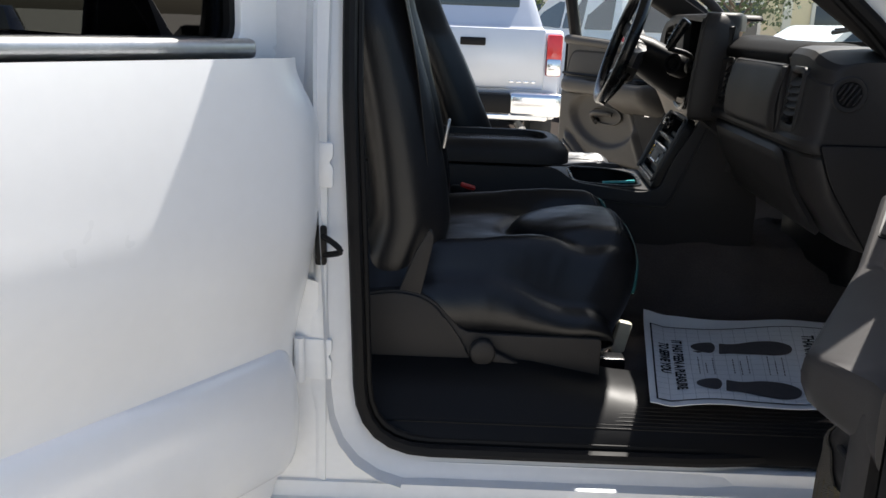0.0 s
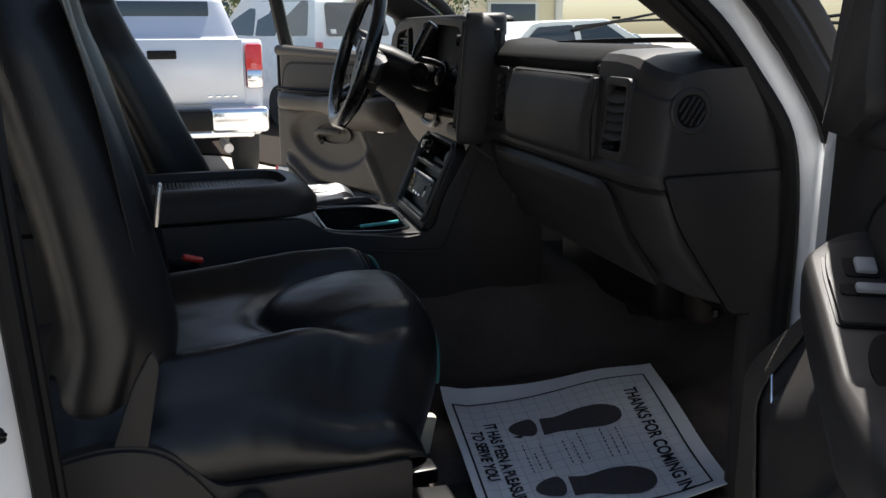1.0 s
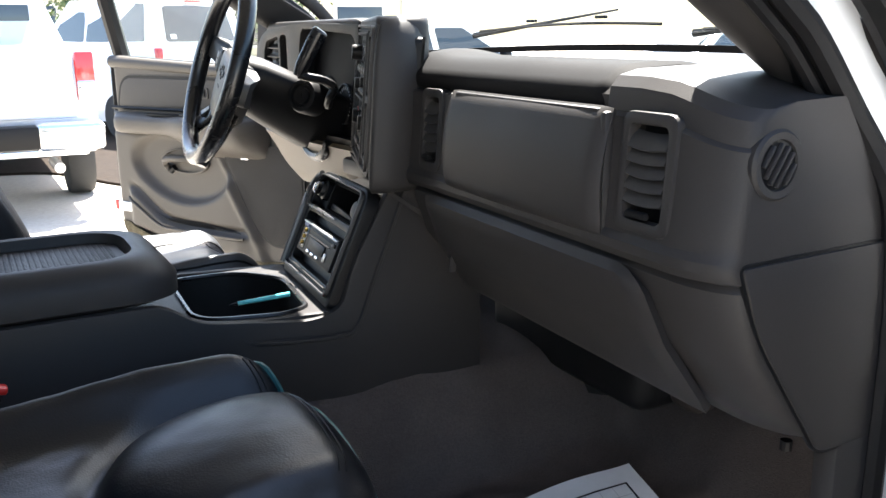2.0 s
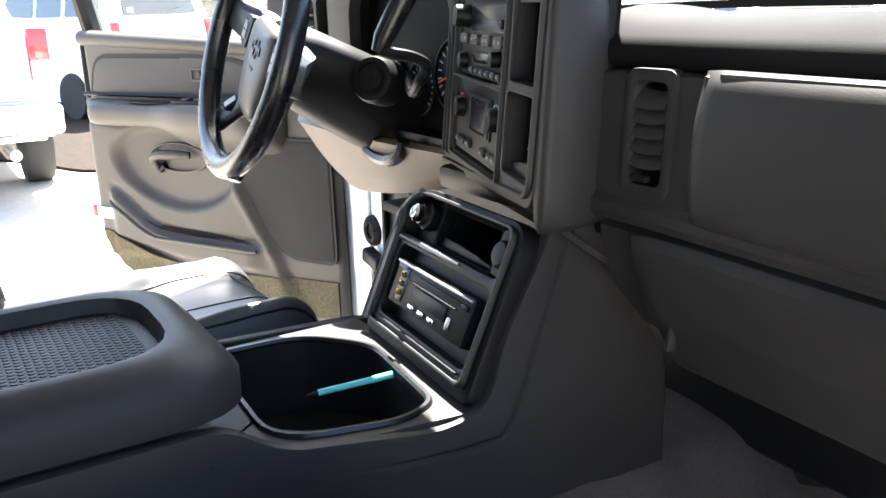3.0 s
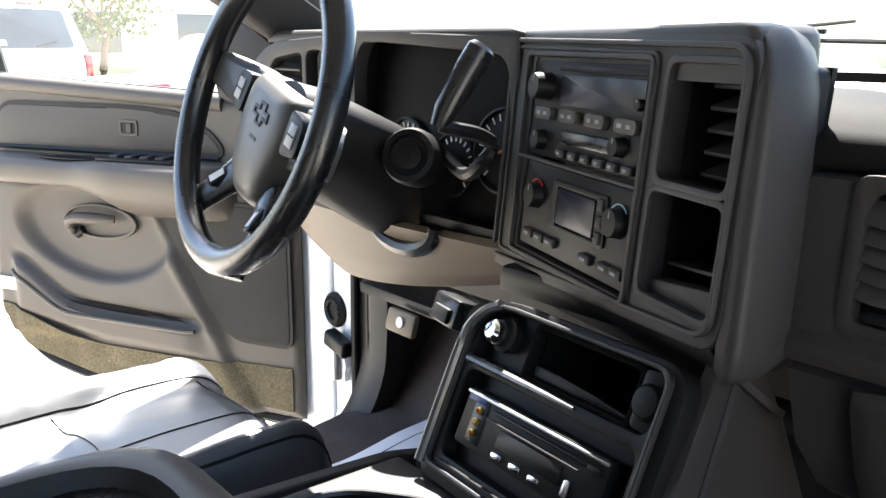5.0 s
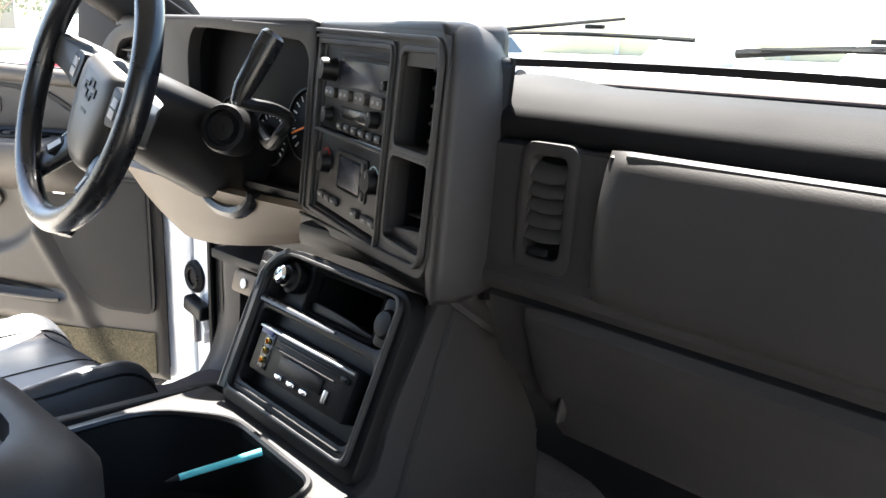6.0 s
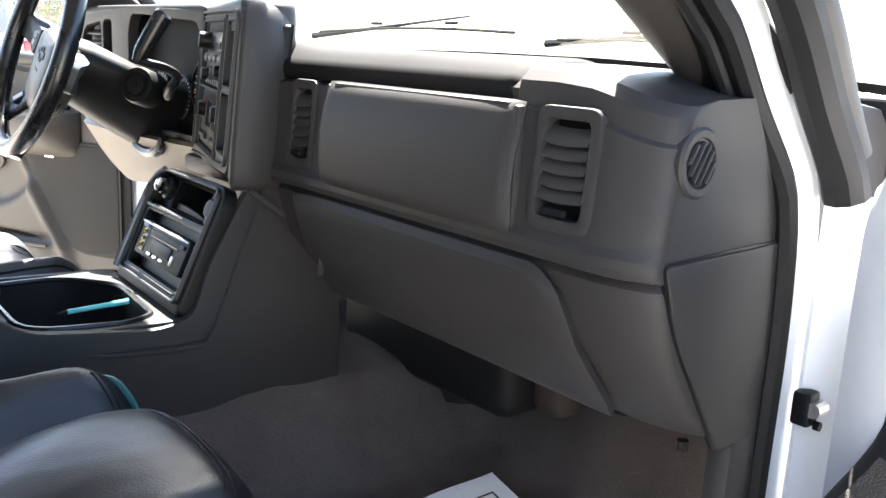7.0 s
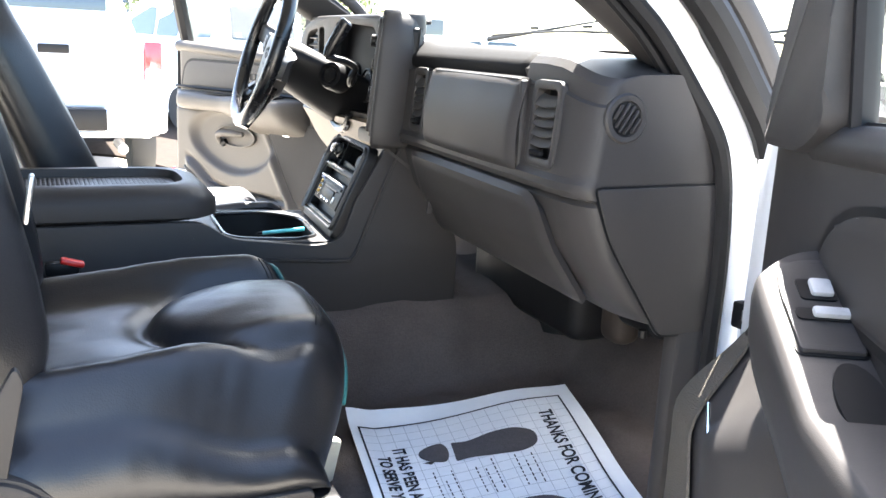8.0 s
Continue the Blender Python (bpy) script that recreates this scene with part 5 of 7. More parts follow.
# seat belt buckle on the console side of the passenger's seat
bk = thing("seat_belt_buckle", "black seat belt buckle with a red release", "buckle")
part("body", boxed((-0.535, -0.165, 0.988), (0.05, 0.022, 0.022), 0.005), M_BLACK, bk)
part("release_button", boxed((-0.520, -0.172, 0.998), (0.036, 0.018, 0.010), 0.004, rot=(0, 15, 0)), M_RED, bk)
part("stalk", tube([(-0.55, -0.165, 0.98), (-0.60, -0.165, 0.90), (-0.62, -0.165, 0.82)], 0.008, 8), M_BLACK, bk)
# belt tongue hanging by the passenger's backrest
bt = thing("seat_belt", "dark seat belt webbing with a bright metal tongue", "seat belt")
part("webbing", sheet(lambda u, w: Vector((lerp(-0.66, -0.578, u) + 0.004 * math.sin(6 * u), lerp(-0.60, -0.575, u) + 0.045 * w, lerp(1.42, 0.98, u))), 20, 2, 0.0015), M_BLACK, bt)
part("tongue", boxed((-0.574, -0.55, 1.165), (0.006, 0.026, 0.055), 0.003, rot=(0, 10, 0)), M_STEEL, bt)


# ---- steering column ----
column = thing("steering_column", "black leather steering wheel and column with ignition lock", "steering wheel")
WC = Vector((-0.0725, 0.448, 1.327))
wn = Vector((-0.949, 0.059, 0.309)).normalized()
W = axes(WC, (-0.062, -0.998, 0.0), (0.308, -0.019, 0.951)) @ Matrix.Rotation(radians(-15.5), 4, "Z")
R = 0.172
rim = tube([W @ Vector((R * math.cos(a), R * math.sin(a), 0)) for a in (2 * math.pi * i / 64 for i in range(64))], 0.0165, 14, closed=True, up=wn)
wheel = part("wheel", rim, M_RIM, column, "worn black leather wheel rim", 60)
# hub pad, broad at the top and tapering down
hub = rounded([(-0.070, -0.002), (-0.062, 0.036), (0.060, 0.036), (0.066, -0.002), (0.055, -0.058), (0.034, -0.106), (-0.036, -0.106), (-0.058, -0.058)], 0.026, 5)
bm = loft([[W @ Vector((x * k, y * k, z)) for x, y in hub] for z, k in ((-0.040, 0.88), (-0.026, 1.0), (-0.006, 1.0), (0.006, 0.95), (0.014, 0.80), (0.016, 0.45))])
M_HUB = material("grey_hub_plastic", (0.042, 0.041, 0.040), 0.45, 0, 0.12, 8, bump=0.06, bump_scale=900, fine=0.05, spec=0.4)
M_SWITCH = material("pale_grey_switch", (0.30, 0.30, 0.30), 0.5, 0, 0.2, 60)
pad = part("hub_pad", bm, M_HUB, wheel, "grey airbag pad with a raised badge", 50)
# badge as a plain raised outline
bm = plate([(-0.022, -0.005), (-0.009, -0.005), (-0.009, -0.013), (0.007, -0.013), (0.009, -0.005), (0.022, -0.005), (0.020, 0.006), (0.009, 0.006), (0.009, 0.014), (-0.007, 0.014), (-0.009, 0.006), (-0.022, 0.006)],
           [[(-0.018, -0.002), (-0.006, -0.002), (-0.006, -0.010), (0.005, -0.010), (0.006, -0.002), (0.018, -0.002), (0.017, 0.003), (0.006, 0.003), (0.006, 0.011), (-0.005, 0.011), (-0.006, 0.003), (-0.018, 0.003)]], 0.004, W @ Matrix.Translation((0, -0.004, 0.0175)))
part("badge", bm, M_BLACK, pad)
part("legend", boxed((0, -0.032, 0.0162), (0.018, 0.004, 0.001), 0, W), M_BLACK, pad)
# spokes: two broad arms with switches, two slim ones below
for s in (-1, 1):
    arm = rounded([(s * 0.050, 0.030), (s * 0.10, 0.030), (s * 0.160, 0.026), (s * 0.162, -0.016), (s * 0.105, -0.030), (s * 0.050, -0.045)], 0.012, 4)
    if s < 0:
        arm = arm[::-1]
    sp = part("spoke", plate(arm, [], 0.026, W, 0.007, z=-0.004), M_HUB, wheel, "", 50)
    pk = rounded([(s * 0.062, 0.026), (s * 0.098, 0.022), (s * 0.104, -0.018), (s * 0.066, -0.026)], 0.010, 4)
    b = part("switch", plate(pk if s > 0 else pk[::-1], [], 0.020, W, 0.003, z=0.014), M_BLACK, sp)
    part("legend", boxed((s * 0.083, 0.001, 0.0145), (0.018, 0.026, 0.003), 0.003, W), M_SWITCH, b)
    part("legend_bar", boxed((s * 0.083, 0.001, 0.0162), (0.016, 0.002, 0.0008), 0, W), M_BLACK, b)
    path = [W @ Vector((s * 0.042, -0.075, -0.014)), W @ Vector((s * 0.068, -0.115, -0.014)), W @ Vector((s * 0.092, -0.165, -0.004))]
    sp = part("spoke", tube(path, [0.028, 0.021, 0.018], 14, flat=0.55, up=wn), M_GLOSS, wheel, "", 60)
    b = part("switch", boxed((s * 0.064, -0.104, -0.001), (0.018, 0.030, 0.014), 0.005, W, rot=(0, 0, s * 25)), M_BLACK, sp)
    part("legend", boxed((s * 0.064, -0.104, 0.0063), (0.009, 0.018, 0.001), 0, W, rot=(0, 0, s * 25)), M_LIGHTBTN, b)
# the middle of the wheel lies deeper than its rim
WI = W.inverted()
for ob in wheel.children_recursive:
    for v in ob.data.vertices:
        q = WI @ v.co
        q.z -= 0.027 * (1 - sstep(0.105, 0.165, math.hypot(q.x, q.y)))
        v.co = W @ q
# column shroud
axis = -wn
c0 = WC + axis * 0.03
rings = []
for d, rx, rz, up in ((0.0, 0.056, 0.058, 0.042), (0.04, 0.068, 0.072, 0.044), (0.10, 0.072, 0.090, 0.036), (0.17, 0.072, 0.108, 0.026), (0.24, 0.070, 0.112, 0.018)):
    c = c0 + axis * d
    rings.append([c + Vector((0, 1, 0)) * rx * math.cos(a) + W.col[1].to_3d() * (up if math.sin(a) > 0 else rz) * math.sin(a) for a in (2 * math.pi * i / 28 for i in range(28))])
part("shroud", loft(rings), M_BLACK, column, "black plastic column shroud", 50)
# ignition lock on the right of the column
ig = Vector((0.054, 0.332, 1.276))
im = axes(ig, (0.58, -0.81, 0), (0.20, 0.12, 0.97))
lock = part("ignition_lock", turned(im, [(0.032, -0.04), (0.032, -0.002), (0.029, 0.006), (0.023, 0.007), (0.021, 0.001), (0.0155, 0.000), (0.0150, 0.006), (0.010, 0.007), (0.003, 0.006)], 28), M_BLACK, column, "round black ignition lock")
part("key_slot", boxed((0, 0, 0.0065), (0.0018, 0.009, 0.002), 0.0005, im), M_RUBBER, lock)
# gear lever with its long grip
part("gear_lever", tube(smooth_path([(0.115, 0.350, 1.272), (0.075, 0.262, 1.262), (0.064, 0.224, 1.279), (0.068, 0.212, 1.297), (0.050, 0.214, 1.309), (0.020, 0.216, 1.316), (0.009, 0.223, 1.320)], 6), 0.0075, 8), M_BLACK, column)
part("gear_grip", tube([(0.008, 0.224, 1.318), (0.014, 0.220, 1.334), (0.034, 0.208, 1.374), (0.043, 0.203, 1.391), (0.045, 0.202, 1.394)], [0.009, 0.0125, 0.0145, 0.0145, 0.011], 16), M_GLOSS, column, "glossy black gear selector grip")
part("turn_stalk", tube([(0.03, 0.50, 1.31), (0.02, 0.58, 1.325), (0.018, 0.63, 1.33)], 0.007, 8), M_BLACK, column)
# column boot hoop below
hp = [Vector((0.105, 0.415 + 0.066 * math.cos(a), 1.186 + 0.036 * math.sin(a))) for a in (math.pi + math.pi * i / 14 for i in range(15))]
part("column_collar", tube(hp, 0.010, 8), M_GLOSS, column)


# ---- doors ----
def door_panel_set(door, D, M_BOARD, M_SOFT, pod=0.0, blunt=0.235):
    """A front door. Local x runs from the hinge to the rear edge, y up from the ground's datum, z to the cabin."""
    shell = rounded([(-0.035, 0.60), (0.60, 0.605), (0.80, 0.640), (0.882, 0.78), (0.882, 1.30), (-0.035, 1.265)], [0.04, 0.2, 0.12, 0.1, 0.02, 0.02], 6)
    part("shell", plate(shell, [], 0.11, D, 0.012, z=-0.012), M_WHITE, door, "white painted door shell", 40)
    board = rounded([(0.05, 0.622), (0.58, 0.634), (0.77, 0.672), (0.862, 0.79), (0.852, 1.310), (0.05, 1.270)], [0.03, 0.2, 0.12, 0.1, 0.015, 0.015], 6)
    part("seal", tube([D @ Vector((x, y, -0.004)) for x, y in outward(board, 0.014)], 0.010, 6, closed=True), M_RUBBER, door)

    def xd(z):
        return 0.195 + (z - 0.763) * 0.62

    def top_z(x):
        return 1.279 + 0.052 * x

    def depth(x, z):
        """How far the moulded trim stands out towards the cabin."""
        d = 0.014
        low = sstep(1.10, 1.06, z)
        d += 0.020 * low * sstep(xd(z) + 0.005, xd(z) + 0.035, x)
        r = ((x - 0.545) / 0.215) ** 2 + ((z - 0.985) / 0.110) ** 2
        d -= 0.026 * low * sstep(1.15, 0.75, r)
        zp = 0.795 + 0.085 * sstep(0.60, 0.82, x)
        d += 0.016 * sstep(zp + 0.004, zp - 0.004, z) * sstep(0.24, 0.30, x) * sstep(0.80, 0.76, x) * sstep(0.730, 0.752, z)
        d -= 0.012 * math.exp(-((z - zp - 0.014) / 0.010) ** 2) * sstep(0.24, 0.30, x) * sstep(0.80, 0.76, x)
        d += 0.016 * math.exp(-((x - xd(z) - 0.016) / 0.016) ** 2) * low * sstep(0.74, 0.80, z)
        d += pod * sstep(1.075, 0.95, z) * (1 - sstep(0.20, 0.34, x)) * sstep(0.0, 0.05, x)
        ed = min(1.0, max(0.0, min(x - (0.045 if pod else 0.02), 0.856 - x, z - 0.62, top_z(x) + 0.002 - z) / 0.02))
        return d - 0.018 * (1 - math.sqrt(ed))

    nx, nz = 110, 90

    def bound(u, w):
        z = lerp(0.624, 1.320, w)
        zlow = 0.014 * u + 0.046 * sstep(0.55, 1.0, u)
        x1 = 0.856 - 0.10 * sstep(0.78, 0.63, z) ** 1.6
        x = lerp(0.046 if pod else 0.022, x1, u)
        z = lerp(0.624, top_z(x), w)
        return D @ Vector((x, z + zlow * (1 - w), depth(x, z)))

    part("trim_board", sheet(bound, nx, nz, 0.014 if pod else -0.014), M_BOARD, door, "grey moulded door trim", 60)
    if pod:
        edge = rounded([(-0.008, 0.66), (0.060, 0.66), (0.060, 1.266), (0.188, 1.487), (0.166, 1.502), (0.022, 1.290), (-0.008, 1.240)], [0.02, 0.01, 0.02, 0.008, 0.008, 0.05, 0.05], 4)
        part("inner_metal", plate(edge, [], 0.024, D, 0.004, z=0.010), M_JAMB, door, "white painted inner edge of the door")
    # carpet along the bottom
    def carpet(u, w):
        x = lerp(0.060 if pod else 0.045, 0.838, u)
        top = 0.738 - 0.006 * math.sin(math.pi * u) + 0.060 * sstep(0.6, 1, u)
        z = lerp(0.642 + 0.016 * u + 0.044 * sstep(0.55, 1.0, u) + 0.03 * sstep(0.88, 1.0, u), top, w)
        x -= 0.03 * sstep(0.9, 1.0, u) * (1 - w)
        return D @ Vector((x, z, depth(x, z) + 0.004))
    part("carpet", sheet(carpet, 60, 8, -0.003), M_DOORCARPET, door, "tan carpet kick strip")
    # upper insert, with a groove round it
    ins = rounded([(0.248, 1.150), (0.825, 1.150), (0.81, 1.252), (0.40, 1.243), (0.318, 1.230), (0.268, 1.203)], [0.02, 0.012, 0.06, 0.06, 0.05, 0.03], 6) if pod else rounded([(0.19, 1.176), (0.825, 1.172), (0.800, 1.262), (0.42, 1.262), (0.285, 1.250), (0.215, 1.21)], [0.02, 0.012, 0.06, 0.1, 0.06, 0.03], 6)
    part("groove", plate(outward(ins, 0.008), [], 0.004, D, z=0.0180), M_BLACK, door)
    part("upper_insert", plate(ins, [], 0.010, D, 0.005, z=0.020), M_SOFT, door, "soft upper insert")
    part("belt_roll", tube([D @ Vector((x, top_z(x) - 0.012, 0.002)) for x in (0.19, 0.4, 0.6, 0.862)], 0.020, 12), M_BOARD, door)
    if not pod:
        part("shelf_gap", tube([D @ Vector((x, 1.167, 0.016)) for x in (0.20, 0.4, 0.6, 0.862)], 0.006, 6), M_BLACK, door)
    # armrest: deep pull ahead, slim shelf behind
    rings = []
    def arm_top(x):
        """The passenger's armrest climbs towards its front end."""
        return max(1.172 - 0.34 * (x - 0.285) + 0.004 * sstep(0.32, 0.27, x), 1.112)

    for i in range(61 if pod else 0):
        x = lerp(0.256, 0.866, (i / 60) ** 1.6)
        w = 0.069 * min(1.0, (x - 0.2555) / 0.040) ** 0.45 * (0.05 + 0.95 * sstep(0.866, 0.80, x)) + 0.003
        zt, k = arm_top(x), sstep(0.46, 0.60, x)
        prof = [(0, 0), (0.90, 0), (0.975, 0.003), (1.0, 0.009), (1.02, 0.020), (1.0, lerp(0.055, 0.030, k)), (0.9, lerp(0.085, 0.045, k)), (0.62, lerp(0.115, 0.055, k)), (0.3, lerp(0.138, 0.060, k)), (0, lerp(0.150, 0.063, k))]
        rings.append([D @ Vector((x, zt - dz, 0.008 + w * f)) for f, dz in prof])
    for i in range(0 if pod else 33):
        x = lerp(0.165, 0.866, i / 32)
        k = sstep(0.42, 0.56, x)
        w = 0.094 * math.sqrt(sstep(0.160, blunt, x)) * (1 - 0.22 * k * (blunt < 0.3)) + 0.004
        e = sstep(0.866, 0.760, x)
        a = [(0.0, 1.160), (w * 0.86, 1.156), (w * 0.97, 1.150), (w * 1.02, 1.136), (w * 1.02, 1.115), (w * 0.92, 1.092), (w * 0.66, 1.066), (w * 0.36, 1.045), (0.0, 1.03)]
        b = [(0.0, 1.156), (w * 0.86, 1.150), (w * 0.97, 1.144), (w * 1.02, 1.132), (w * 1.02, 1.112), (w * 0.94, 1.100), (w * 0.70, 1.092), (w * 0.35, 1.088), (0.0, 1.085)]
        rings.append([D @ Vector((x, lerp(p[1], q[1], k), 0.008 + lerp(p[0], q[0], k) * max(0.05, e))) for p, q in zip(a, b)])
    part("armrest", loft(rings), M_BOARD, door, "moulded armrest with a deep pull", 50)
    # flat black oval on the armrest stands in for the pull cup's dark hollow
    slot = [(0.565 + 0.085 * math.cos(a), 0.054 + 0.022 * math.sin(a)) for a in (2 * math.pi * i / 24 for i in range(24))]
    m2 = D @ axes((0, 1.1545, 0), (1, 0, 0), (0, 0, 1))
    if not pod:
        part("pull_cup", plate(slot, [], 0.002, m2 if m2.to_3x3().determinant() > 0 else m2, z=0.0), M_BLACK, door, "flat black oval standing in for the pull cup's dark hollow")
    # speaker grille at the hinge side
    sp = rounded([(0.045, 0.788), (0.180, 0.788), (0.235, 0.83), (0.350, 1.040), (0.32, 1.072), (0.045, 1.072)], [0.02, 0.05, 0.2, 0.03, 0.02, 0.02], 6)
    if pod:
        # cone-shaped mesh over the speaker, moulded to the lower front
        def cone_at(u, w):
            z = lerp(0.66, 1.050, w)
            x = lerp(0.030, lerp(0.285, 0.060, w ** 1.2), u) + 0.05 * w
            return D @ Vector((x, z, depth(x, z) + 0.004))
        g = part("speaker_grille", sheet(cone_at, 24, 30, -0.003), M_MESH, door, "tan mesh speaker grille", 60)
        part("emblem_bar", boxed((0.180, 0.985, depth(0.180, 0.985) + 0.006), (0.034, 0.009, 0.004), 0.001, D, rot=(0, 0, -62)), M_CHROME, g)
    else:
        part("grille_gap", plate(outward(sp, 0.007), [], 0.004, D, z=0.0215 + pod), M_BLACK, door)
        g = part("speaker_grille", plate(sp, [], 0.010 + pod, D, 0.003, z=0.0235 + pod), M_GRILLE, door, "perforated speaker grille")
        part("emblem_bar", boxed((0.265, 1.038, 0.0245 + pod), (0.030, 0.008, 0.002), 0.001, D), M_CHROME, g)
    # inside handle in its cup
    cup = [(0.535 + 0.105 * math.cos(a), 1.010 + 0.040 * math.sin(a)) for a in (2 * math.pi * i / 28 for i in range(28))]
    hd = part("handle_cup", plate(cup, [[(0.535 + 0.097 * math.cos(a), 1.010 + 0.034 * math.sin(a)) for a in (2 * math.pi * i / 28 for i in range(28))]], 0.010, D, 0.002, z=0.018), M_PANEL, door)
    part("handle", tube([D @ Vector(p) for p in ((0.485, 1.020, 0.022), (0.51, 1.022, 0.036), (0.58, 1.020, 0.038), (0.605, 1.012, 0.034), (0.612, 0.995, 0.026), (0.608, 0.978, 0.018))], [0.009, 0.012, 0.013, 0.012, 0.010, 0.008], 10), M_PANEL, hd, "pull handle")
    # black tube stands in for the shadow at the handle's lower end
    part("shadow_gap", tube([D @ Vector(p) for p in ((0.585, 0.988, 0.014), (0.605, 0.975, 0.014))], 0.010, 8), M_BLACK, hd)
    # black strip laid on the trim for the dark inside the map pocket
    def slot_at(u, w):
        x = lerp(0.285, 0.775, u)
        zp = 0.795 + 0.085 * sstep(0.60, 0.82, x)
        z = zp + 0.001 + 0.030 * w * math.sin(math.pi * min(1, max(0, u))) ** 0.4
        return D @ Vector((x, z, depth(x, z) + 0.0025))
    part("pocket_slot", sheet(slot_at, 40, 3, -0.001), M_BLACK, door, "black strip standing in for the map pocket's dark opening")
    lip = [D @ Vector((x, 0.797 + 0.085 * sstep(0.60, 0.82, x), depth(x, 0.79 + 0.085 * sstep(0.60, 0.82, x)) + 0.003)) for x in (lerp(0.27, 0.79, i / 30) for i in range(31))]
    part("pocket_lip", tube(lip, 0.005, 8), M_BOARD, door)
    # lock rocker
    if not pod:
        lk = part("lock_switch", plate(rect(0.402, 0.450, 1.205, 1.238, 0.006), [rect(0.407, 0.445, 1.210, 1.233, 0.003)], 0.006, D, 0.0015, z=0.0235), M_PANEL, door, "lock rocker in a raised surround")
        part("well", plate(rect(0.405, 0.447, 1.208, 1.235), [], 0.003, D, z=0.0215), M_BLACK, lk)
        part("rocker", boxed((0.424, 1.2215, 0.0225), (0.014, 0.019, 0.005), 0.002, D), M_INSERT, lk)
    # sail panel ahead of the glass
    sail = rounded([(0.0, 1.272), (0.150, 1.272), (0.200, 1.292), (0.195, 1.33), (0.185, 1.49), (0.15, 1.50), (0.035, 1.40)], [0.005, 0.03, 0.01, 0.02, 0.01, 0.01, 0.02], 4)
    if pod:
        sail = rounded([(0.074, 1.263), (0.205, 1.267), (0.262, 1.296), (0.256, 1.36), (0.246, 1.500), (0.172, 1.500), (0.128, 1.410), (0.088, 1.310)], [0.012, 0.05, 0.016, 0.05, 0.008, 0.008, 0.1, 0.1], 4)
    part("sail_panel", plate(sail, [], 0.040 if pod else 0.05, D, 0.010, z=0.034 if pod else 0.018), M_DASH, door, "dark sail panel")
    # window frame and glass
    fr = [(-0.03, 1.31), (-0.015, 1.36), (0.56, 1.72), (0.66, 1.755), (0.83, 1.76), (0.865, 1.73), (0.875, 1.32)]
    if pod:
        fr[:3] = [(0.02, 1.30), (0.17, 1.440), (0.52, 1.715)]
    line = [D @ Vector((x, y, -0.05 + (y - 1.32) * 0.26)) for x, y in fr]
    part("window_frame", tube(line, 0.030, 8, flat=0.8), M_BLACK, door, "black window frame")
    if pod:
        part("glass_divider", tube([D @ Vector((0.272, 1.29, 0.0)), D @ Vector((0.250, 1.485, 0.012))], 0.014, 8, flat=0.7), M_RUBBER, door)
    bm = bmesh.new()
    bm.faces.new([bm.verts.new(D @ Vector((x, y, -0.05 + (y - 1.32) * 0.26))) for x, y in fr])
    gl = part("window_pane", bm, M_GLASS, door, "clear side glass")
    gl.visible_shadow = False
    return door


# driver's door, open about 62 degrees
ddoor = thing("front_door", "open white driver's door with grey inner trim", "car door", "front doors")
DD = axes((0.352, 1.058, 0.0), (-0.469, 0.883, 0), (0, 0, 1))
if DD.col[2].y > 0:
    DD = DD @ Matrix.Diagonal((1, 1, -1, 1))
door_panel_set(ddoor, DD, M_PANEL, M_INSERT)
rf = part("side_marker", boxed((0.815, 0.846, 0.038), (0.070, 0.032, 0.006), 0.003, DD), M_LIGHTBTN, ddoor, "white and red door marker")
part("red_end", boxed((0.858, 0.848, 0.036), (0.014, 0.032, 0.012), 0.002, DD), M_RED, rf)
swp = part("window_switch_panel", boxed((0.37, 1.160, 0.055), (0.20, 0.008, 0.050), 0.003, DD), M_BLACK, ddoor)
for i in range(4):
    part("switch", boxed((0.31 + i * 0.04, 1.166, 0.055), (0.022, 0.008, 0.030), 0.003, DD), M_DASH, swp)

# passenger's door
PTH = radians(59.0)
pdoor = thing("front_door", "open white passenger's door with charcoal inner trim", "car door", "front doors")
PD = axes((0.216, -0.839, 0.0), (-math.cos(PTH), -math.sin(PTH), 0), (0, 0, 1))
if PD.col[2].y < 0:
    PD = PD @ Matrix.Diagonal((1, 1, -1, 1))
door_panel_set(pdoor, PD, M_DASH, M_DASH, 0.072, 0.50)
AT = PD @ axes((0.285, 1.1725, 0.0), (1, -0.34, 0), (0, 0, 1))
if AT.col[2].z < 0:
    AT = AT @ Matrix.Diagonal((1, 1, -1, 1))
top = rounded([(-0.016, 0.016), (-0.012, 0.044), (0.006, 0.062), (0.040, 0.066), (0.118, 0.066), (0.118, 0.016)], [0.006, 0.02, 0.02, 0.03, 0.004, 0.004], 6)
part("plate_groove", plate(outward(top, 0.003), [], 0.004, AT, z=0.001), M_BLACK, pdoor)
swp = part("switch_panel", plate(top, [], 0.006, AT, 0.0015, z=0.0045), M_DASH, pdoor, "charcoal window switch plate")
edge = [AT @ Vector((x, y, 0.0030)) for x, y in outward(top, -0.006) if x > -0.012]
part("rim_line", tube(edge, 0.0016, 6), M_DASH, swp)
